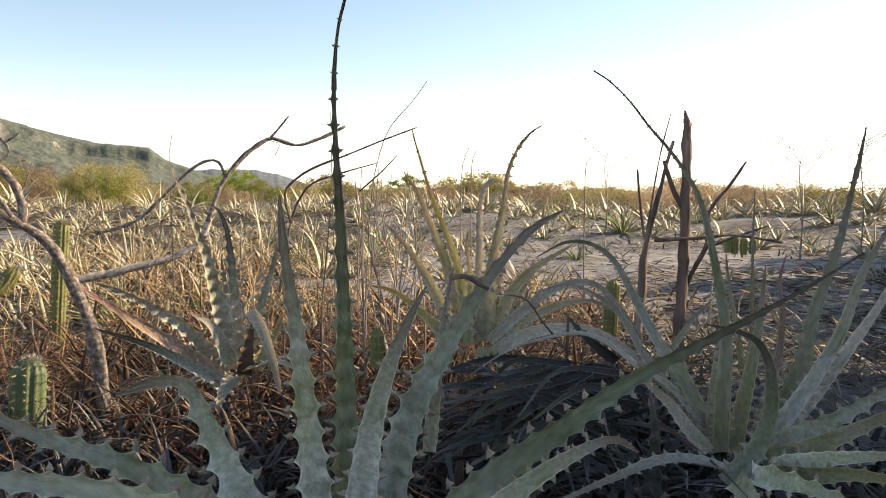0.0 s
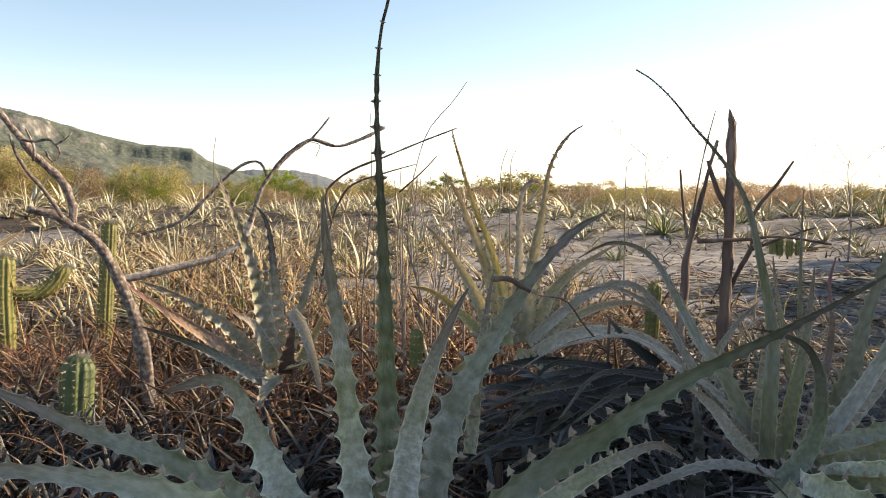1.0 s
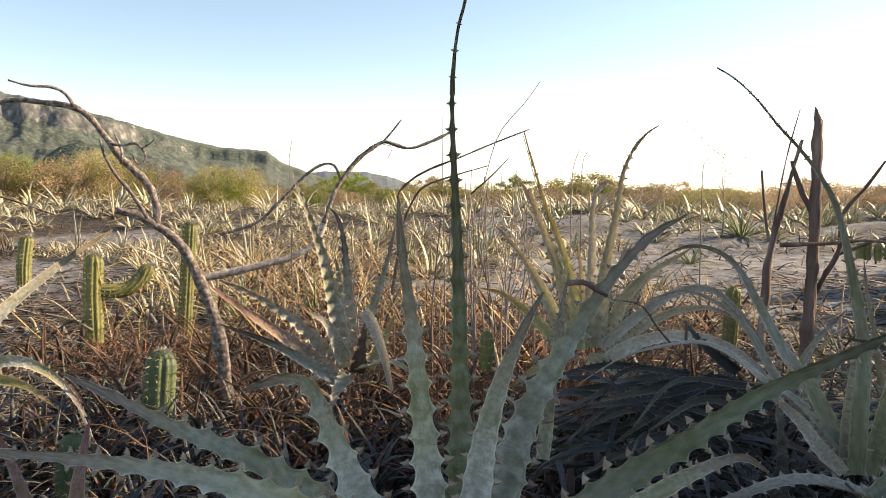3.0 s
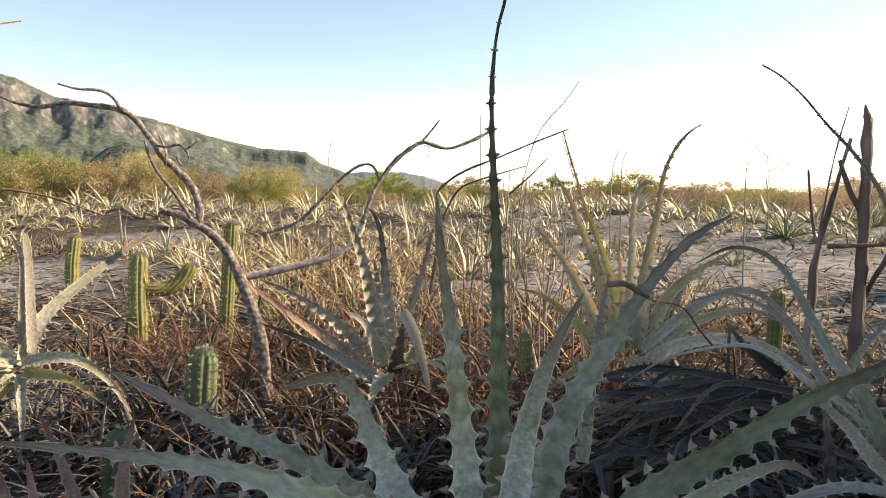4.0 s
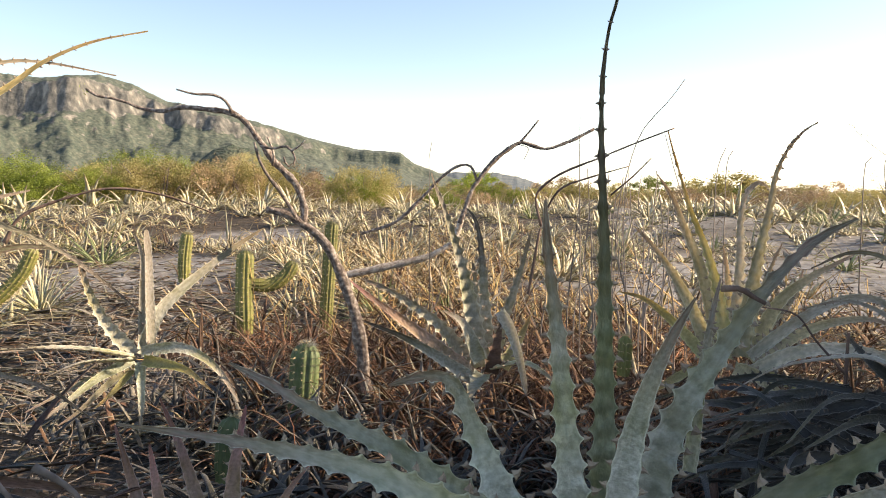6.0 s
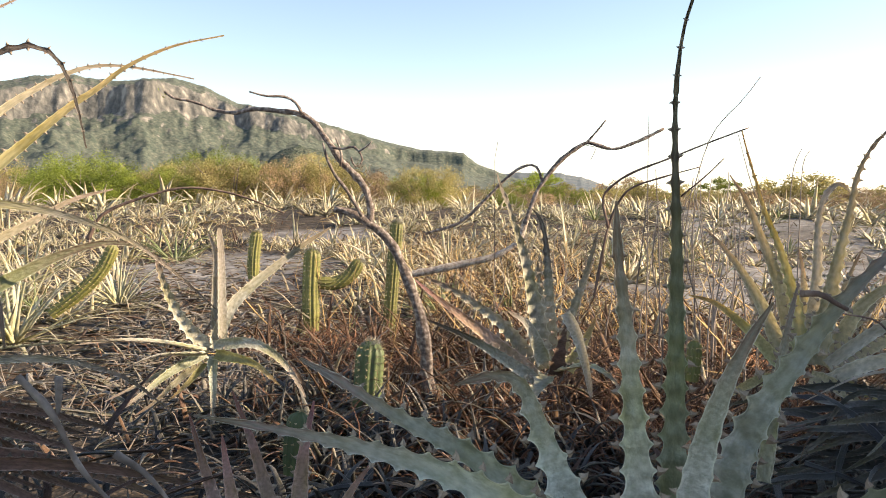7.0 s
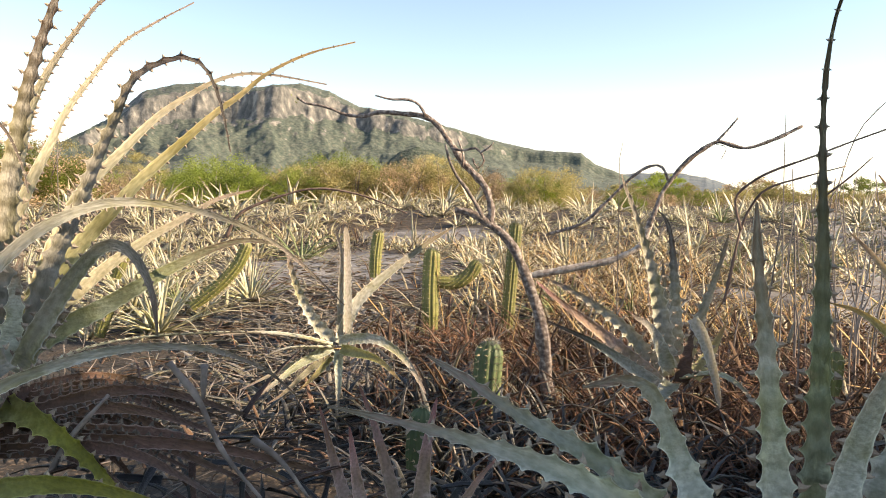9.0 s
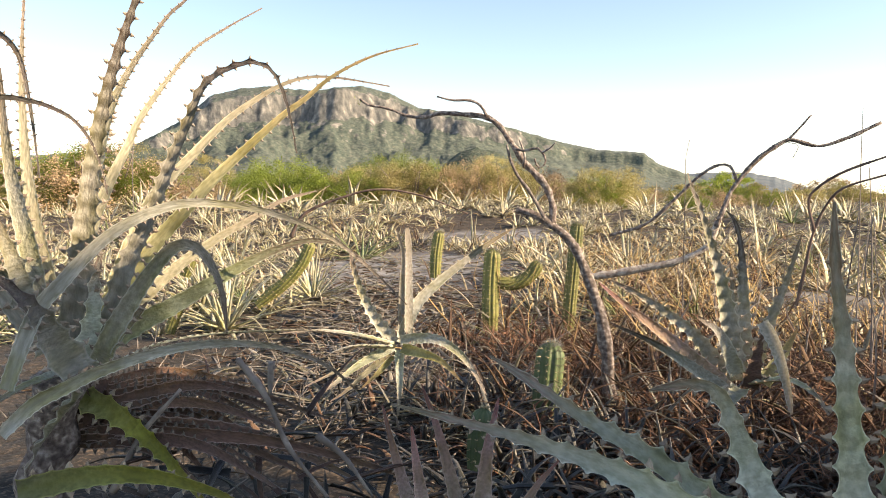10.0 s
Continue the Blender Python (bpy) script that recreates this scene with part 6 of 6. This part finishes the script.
stalk([(-0.340, 3.093, 0.331), (-0.301, 3.120, 0.544), (-0.331, 3.130, 0.758)], 0.0047)
stalk([(-0.074, 2.810, 0.388), (-0.103, 2.819, 0.590), (-0.103, 2.835, 0.792)], 0.0051)
stalk([(-0.032, 2.890, 0.376), (-0.086, 2.891, 0.561), (-0.068, 2.910, 0.746)], 0.0029)
stalk([(-0.322, 3.380, 0.284), (-0.378, 3.385, 0.525), (-0.369, 3.406, 0.766)], 0.0059)
stalk([(-0.195, 3.185, 0.321), (-0.241, 3.194, 0.577), (-0.283, 3.203, 0.833)], 0.0053)
stalk([(-0.347, 3.128, 0.325), (-0.356, 3.148, 0.610), (-0.379, 3.165, 0.895)], 0.0048)
stalk([(-0.448, 3.460, 0.266), (-0.463, 3.484, 0.617), (-0.488, 3.506, 0.968)], 0.0056)
stalk([(-0.435, 3.416, 0.274), (-0.383, 3.451, 0.548), (-0.423, 3.463, 0.824)], 0.0045)
stalk([(-0.158, 3.111, 0.335), (-0.112, 3.139, 0.542), (-0.150, 3.146, 0.749)], 0.0032)
stalk([(-0.037, 2.941, 0.368), (-0.076, 2.943, 0.520), (-0.115, 2.945, 0.672)], 0.0030)
stalk([(-0.341, 3.084, 0.332), (-0.396, 3.087, 0.550), (-0.416, 3.099, 0.767)], 0.0046)
stalk([(-0.358, 2.770, 0.384), (-0.399, 2.776, 0.588), (-0.384, 2.796, 0.792)], 0.0045)
stalk([(-0.196, 3.115, 0.333), (-0.156, 3.139, 0.505), (-0.152, 3.154, 0.678)], 0.0054)
stalk([(-0.246, 2.812, 0.381), (-0.269, 2.828, 0.660), (-0.249, 2.855, 0.939)], 0.0030)
stalk([(-0.721, 2.959, 0.290), (-0.697, 2.983, 0.513), (-0.691, 3.002, 0.737)], 0.0036)
stalk([(-1.278, 3.134, 0.235), (-1.256, 3.150, 0.371), (-1.345, 3.138, 0.508)], 0.0052)
stalk([(-0.676, 3.366, 0.219), (-0.657, 3.385, 0.409), (-0.742, 3.379, 0.599)], 0.0046)
stalk([(-0.882, 3.013, 0.274), (-0.928, 3.013, 0.426), (-0.884, 3.037, 0.578)], 0.0038)
stalk([(-1.051, 3.382, 0.200), (-1.074, 3.396, 0.454), (-1.020, 3.430, 0.709)], 0.0038)
stalk([(-0.742, 3.575, 0.178), (-0.817, 3.571, 0.368), (-0.776, 3.597, 0.557)], 0.0048)
stalk([(-0.855, 3.150, 0.250), (-0.822, 3.178, 0.483), (-0.871, 3.183, 0.716)], 0.0032)
stalk([(-1.168, 3.148, 0.237), (-1.106, 3.178, 0.421), (-1.147, 3.182, 0.605)], 0.0048)
stalk([(-1.600, 3.629, 0.132), (-1.625, 3.639, 0.340), (-1.614, 3.658, 0.548)], 0.0039)
stalk([(-1.060, 2.883, 0.290), (-1.049, 2.897, 0.432), (-1.081, 2.900, 0.574)], 0.0031)
stalk([(-0.699, 3.889, 0.123), (-0.734, 3.899, 0.363), (-0.732, 3.918, 0.602)], 0.0046)
stalk([(-0.807, 2.954, 0.288), (-0.829, 2.964, 0.486), (-0.822, 2.982, 0.684)], 0.0047)

arching = thing("dry_branch", (-2.414, 2.031, 0.674), "thin brown dry branch arching over the field", "branch")
limb(arching, "branch", BARKDARK, [(-2.414, 2.031, 0.674), (-2.369, 2.068, 0.771), (-2.244, 2.153, 0.837), (-2.109, 2.242, 0.874), (-1.951, 2.340, 0.847), (-1.791, 2.435, 0.774)], 0.0074, 0.0028)

fallen = thing("fallen_branch", (0.022, 1.912, 0.301), "dark fallen branch lying across dry litter", "branch")
limb(fallen, "branch", BARKDARK, [(0.007, 1.912, 0.304), (0.112, 1.895, 0.297), (0.207, 1.879, 0.310), (0.294, 1.863, 0.309)], 0.0090, 0.0060)

twigs = thing("dry_branch", (0.317, 1.963, 0.305), "thin forked dry twig standing in litter", "branch")
limb(twigs, "branch", BARKDARK, [(0.332, 1.961, 0.289), (0.337, 1.969, 0.382), (0.342, 1.979, 0.513)], 0.0054, 0.0039)
limb(twigs, "branch", BARKDARK, [(0.337, 1.971, 0.413), (0.271, 1.978, 0.490), (0.225, 1.983, 0.552), (0.148, 1.984, 0.567)], 0.0039, 0.0019)

c = thing("cactus", (-1.305, 2.217, -0.039), "short green ribbed cactus with pale woolly tip", "cactus", "columnar cacti")
column(c, "column", [(-1.305, 2.217, -0.039), (-1.304, 2.237, 0.161), (-1.299, 2.256, 0.330)], 0.0523)
c = thing("cactus", (-2.181, 3.205, 0.130), "yellow-green ribbed cactus with one raised arm", "cactus", "columnar cacti")
column(c, "column", [(-2.181, 3.205, 0.130), (-2.191, 3.219, 0.356), (-2.191, 3.239, 0.566)], 0.0452, CACTUSSUN)
column(c, "arm", [(-2.173, 3.235, 0.386), (-2.086, 3.300, 0.380), (-2.026, 3.350, 0.422), (-1.988, 3.385, 0.500)], 0.0362, CACTUSSUN)
c = thing("cactus", (-1.854, 3.448, 0.086), "slender yellow-green ribbed cactus in dry brush", "cactus", "columnar cacti")
column(c, "column", [(-1.854, 3.448, 0.086), (-1.846, 3.482, 0.386), (-1.836, 3.519, 0.708)], 0.0362, CACTUSSUN)
c = thing("cactus", (-2.855, 3.595, 0.330), "small upright ribbed cactus on pale sand", "cactus", "columnar cacti")
column(c, "column", [(-2.855, 3.595, 0.330), (-2.856, 3.608, 0.479), (-2.846, 3.630, 0.628)], 0.0373, CACTUSSUN)
c = thing("cactus", (-3.261, 2.528, 0.249), "leaning yellow-green ribbed cactus", "cactus", "columnar cacti")
column(c, "column", [(-3.261, 2.528, 0.249), (-3.144, 2.628, 0.373), (-3.074, 2.690, 0.481), (-3.038, 2.729, 0.595)], 0.0340, CACTUSSUN)
c = thing("cactus", (-3.816, 2.343, 0.056), "short ribbed cactus under a bromeliad", "cactus", "columnar cacti")
column(c, "column", [(-3.816, 2.343, 0.056), (-3.790, 2.373, 0.170), (-3.761, 2.404, 0.267)], 0.0325, CACTUSSUN)
c = thing("cactus", (-1.022, 1.385, 0.199), "young spiny cactus among pink leaves", "cactus", "columnar cacti")
column(c, "column", [(-1.022, 1.385, 0.199), (-1.021, 1.394, 0.280), (-1.015, 1.404, 0.345)], 0.0298)
c = thing("cactus", (0.703, 3.058, 0.196), "short ribbed cactus on pale sand", "cactus", "columnar cacti")
column(c, "column", [(0.703, 3.058, 0.196), (0.713, 3.069, 0.339), (0.723, 3.080, 0.470)], 0.0312, CACTUSSUN)
c = thing("cactus", (-0.213, 2.263, 0.296), "small bristly cactus in dry brush", "cactus", "columnar cacti")
column(c, "column", [(-0.213, 2.263, 0.296), (-0.208, 2.268, 0.367), (-0.208, 2.273, 0.420)], 0.022, CACTUSSUN)
c = thing("cactus", (-4.232, 2.728, 0.324), "ribbed cactus at the bush edge", "cactus", "columnar cacti")
column(c, "column", [(-4.232, 2.728, 0.324), (-4.202, 2.750, 0.424), (-4.176, 2.771, 0.524)], 0.0399, CACTUSSUN)
c = thing("cactus", (3.389, 8.468, 0.099), "small distant ribbed cactus on sand", "cactus", "columnar cacti")
column(c, "column", [(3.389, 8.468, 0.099), (3.389, 8.476, 0.204), (3.396, 8.485, 0.309)], 0.0394, CACTUSSUN)
c = thing("cactus", (3.494, 8.467, 0.086), "small distant ribbed cactus on sand", "cactus", "columnar cacti")
column(c, "column", [(3.494, 8.467, 0.086), (3.495, 8.475, 0.184), (3.501, 8.483, 0.282)], 0.0394, CACTUSSUN)
c = thing("cactus", (3.310, 8.469, 0.113), "small distant ribbed cactus on sand", "cactus", "columnar cacti")
column(c, "column", [(3.310, 8.469, 0.113), (3.311, 8.476, 0.198), (3.317, 8.483, 0.283)], 0.0394, CACTUSSUN)
c = thing("cactus", (3.599, 8.468, 0.099), "small distant ribbed cactus on sand", "cactus", "columnar cacti")
column(c, "column", [(3.599, 8.468, 0.099), (3.600, 8.475, 0.190), (3.607, 8.483, 0.282)], 0.0394, CACTUSSUN)


# ---- dry brush, straw and litter ----
def on_sand(x, y):
    return any((x - a) ** 2 + (y - c) ** 2 < q * q for a, c, q in SANDY)


def sticks(name, mat, seed, spots, count, length, radius, flat, label, lift=0.12):
    """A tangle of thin bent three-sided twigs round the given spots (x, y, spread)."""
    rng = np.random.default_rng(seed)
    pick = rng.integers(0, len(spots), count)
    s = np.array(spots)[pick]
    xy = s[:, :2] + rng.normal(0, 1, (count, 2)) * s[:, 2:3]
    keep = np.array([not on_sand(a, c) or lift < 0.05 for a, c in xy]) | (rng.random(count) < 0.15)
    xy = xy[keep]
    count = len(xy)
    gz = np.array([ground_z(a, b) for a, b in xy])
    z = gz + np.abs(rng.normal(0, lift, count))
    a = rng.uniform(0, 2 * np.pi, count)
    e = rng.normal(flat, 0.5, count)
    d = np.stack([np.cos(a) * np.cos(e), np.sin(a) * np.cos(e), np.abs(np.sin(e))], 1)
    length = length * rng.uniform(0.4, 1.3, count)
    p0 = np.stack([xy[:, 0], xy[:, 1], z], 1)
    bend = rng.normal(0, 0.35, (count, 3)) * [1, 1, 0.6]
    p1 = p0 + d * length[:, None] * 0.5
    d2 = d + bend
    d2 /= np.linalg.norm(d2, axis=1)[:, None]
    p2 = p1 + d2 * length[:, None] * 0.5
    p2[:, 2] = np.maximum(p2[:, 2], gz + 0.005)
    u = np.cross(d, [0.3, 0.5, 0.81]); u /= np.linalg.norm(u, axis=1)[:, None]
    w = np.cross(d, u)
    rad = (radius * rng.uniform(0.6, 1.5, count))[:, None]
    verts = np.empty((count, 9, 3))
    for j, (p, q) in enumerate(((p0, 1.0), (p1, 0.8), (p2, 0.35))):
        for k in range(3):
            c, n = math.cos(2.094 * k), math.sin(2.094 * k)
            verts[:, j * 3 + k] = p + (u * c + w * n) * rad * q
    quads = []
    for j in (0, 3):
        for k in range(3):
            quads.append((j + k, j + (k + 1) % 3, j + 3 + (k + 1) % 3, j + 3 + k))
    f = (np.arange(count)[:, None, None] * 9 + np.array(quads)[None]).reshape(-1, 4)
    tagged(new(name, link_mesh(name, verts.reshape(-1, 3).tolist(), f.tolist(), mat)), label, "litter", kind="stuff")


def strips(name, mat, seed, spots, count, length, width, label, flat=0):
    """Dead curled leaf strips, lying and arching over one another."""
    rng = random.Random(seed)
    verts, faces, uvs = [], [], []
    for _ in range(count):
        cx, cy, sp = spots[rng.randrange(len(spots))]
        x, y = cx + rng.gauss(0, sp), cy + rng.gauss(0, sp)
        if not flat and on_sand(x, y) and rng.random() < 0.85:
            continue
        base = Vector((x, y, ground_z(x, y) + abs(rng.gauss(0, 0.012 if flat else 0.05))))
        v, f, u = field_leaf(rng, length * rng.uniform(0.4, 1.2), width * rng.uniform(0.5, 1.3), rng.uniform(-0.1, 0.3 if flat else 1.2), rng.uniform(0.2, 0.7 if flat else 2.2), rng.uniform(0, 6.28), 6, True)
        k = len(verts)
        for q in v:
            q = q + base
            q.z = max(q.z, base.z - 0.02)
            verts.append(q)
        uvs += u
        faces += [tuple(i + k for i in g) for g in f]
    tagged(new(name, uv_mesh(name, verts, faces, uvs, mat)), label, "litter", kind="stuff")


NEARBRUSH = [(-0.9, 2.7, 0.45), (-0.3, 2.6, 0.4), (-1.4, 2.9, 0.5), (0.0, 3.0, 0.35), (-1.1, 3.4, 0.6), (-0.2, 3.5, 0.6), (-1.9, 3.0, 0.4)]
WIDEBRUSH = [(-1.6, 4.4, 0.8), (-0.8, 4.6, 0.9), (-1.5, 5.8, 1.0), (-2.2, 6.2, 0.9), (0.6, 4.4, 0.7), (-4.0, 8.0, 1.8), (-1.5, 8.5, 1.8), (-7.0, 9.0, 2.0)]
MOREBRUSH = WIDEBRUSH + [(3, 12, 3.0), (-3, 13, 3.5), (-10, 13, 3.5), (4.5, 6, 1.8), (5, 9, 2.5)]
sticks("dry_brush", LITTER, 61, NEARBRUSH, 11000, 0.12, 0.0013, 0.6, "tangle of thin reddish dry twigs", 0.08)
sticks("dry_brush", LITTER, 62, WIDEBRUSH, 3500, 0.22, 0.0022, 0.4, "brown dry twigs between the bromeliads", 0.08)
sticks("dry_straw", STRAW, 63, WIDEBRUSH, 1500, 0.34, 0.003, 0.7, "yellow dry straw stalks", 0.08)
strips("leaf_crumbs", CRUMB, 77, NEARBRUSH + [(-0.7, 1.9, 0.3), (-1.2, 2.1, 0.3), (-0.3, 2.1, 0.25), (-0.9, 1.6, 0.3)], 3200, 0.055, 0.020, "reddish dry leaf crumbs between the twigs")
sticks("leaf_litter", TWIG, 64, NEARBRUSH + [(-2.0, 2.2, 0.5), (1.6, 3.0, 0.5), (-2.6, 3.2, 0.6)], 5000, 0.13, 0.0026, 0.1, "grey broken twigs lying on the sand", 0.02)
strips("dead_leaf_strips", STRIPS, 65, MOREBRUSH, 2000, 0.42, 0.028, "curled pale dead leaf strips on the ground")
strips("dead_leaf_strips", STRIPSDARK, 66, MOREBRUSH + NEARBRUSH + NEARBRUSH, 3000, 0.34, 0.026, "curled brown dead leaf strips on the ground")
strips("dead_leaf_strips", STRIPSGREY, 67, [(-2.2, 2.9, 0.45), (-1.8, 2.6, 0.4), (-2.7, 3.3, 0.5), (-1.3, 2.3, 0.4), (1.6, 3.6, 0.5), (1.2, 3.2, 0.4), (2.6, 4.6, 0.8), (0.5, 3.4, 0.5)], 1500, 0.26, 0.018, "grey shredded dead leaf pieces on sand")
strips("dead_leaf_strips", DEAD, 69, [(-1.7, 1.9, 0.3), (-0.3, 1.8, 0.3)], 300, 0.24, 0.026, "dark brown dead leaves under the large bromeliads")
# near-black leaves draw the unlit hollows under the plants
strips("dead_leaf_strips", DEADSHADE, 75, [(0.8, 1.7, 0.35), (0.35, 1.7, 0.3), (0.5, 2.1, 0.25), (1.1, 2.0, 0.25), (-1.2, 1.35, 0.3), (-0.75, 1.5, 0.3)], 1000, 0.24, 0.03, "dead leaves blackened as shade in the hollow under the bromeliads")
strips("dead_leaf_strips", DEADSHADE, 76, [(-1.8, 2.0, 0.25), (-1.5, 2.2, 0.25), (-1.35, 2.6, 0.25), (-2.1, 2.5, 0.3), (-1.2, 2.0, 0.3), (-0.6, 2.1, 0.3), (-0.5, 1.7, 0.25)], 1200, 0.22, 0.028, "withered leaves blackened as shade round the small bromeliad")
strips("dead_leaf_strips", DEADSHADE, 68, [(1.55, 4.9, 0.10), (3.6, 6.6, 0.14), (2.2, 9.0, 0.2), (4.4, 7.2, 0.2), (-2.4, 7.6, 0.2), (-7.7, 8.8, 0.45), (-7.0, 7.9, 0.4), (-7.3, 8.3, 0.4), (1.7, 7.8, 0.2), (4.6, 10.1, 0.4), (-0.4, 14.5, 0.5), (4.0, 12.0, 0.5), (2.5, 10.5, 0.35)], 900, 0.26, 0.03, "dark withered rosette remains on sand")
strips("dead_leaf_strips", STRIPSGREY, 70, [(-3.2, 3.6, 0.6), (-3.9, 4.4, 0.8), (-4.6, 5.3, 0.9), (-2.6, 2.9, 0.5), (-2.2, 2.4, 0.4), (2.4, 5.0, 0.9), (3.2, 6.2, 1.2), (-5.3, 6.4, 1.0), (2.6, 6.2, 1.2), (3.8, 4.3, 0.9)], 2300, 0.34, 0.03, "grey dead leaves lying flat on sand", 1)
strips("dead_leaf_strips", STRIPSDARK, 74, [(-3.2, 3.6, 0.6), (-3.9, 4.4, 0.8), (-4.6, 5.3, 0.9), (-2.4, 2.6, 0.5), (2.4, 5.0, 0.9), (3.2, 6.2, 1.2), (-5.3, 6.4, 1.0), (3.8, 4.3, 0.9), (2.0, 8.0, 1.2), (4.0, 9.0, 1.4)], 1500, 0.22, 0.03, "brown dead leaf pieces on sand", 1)
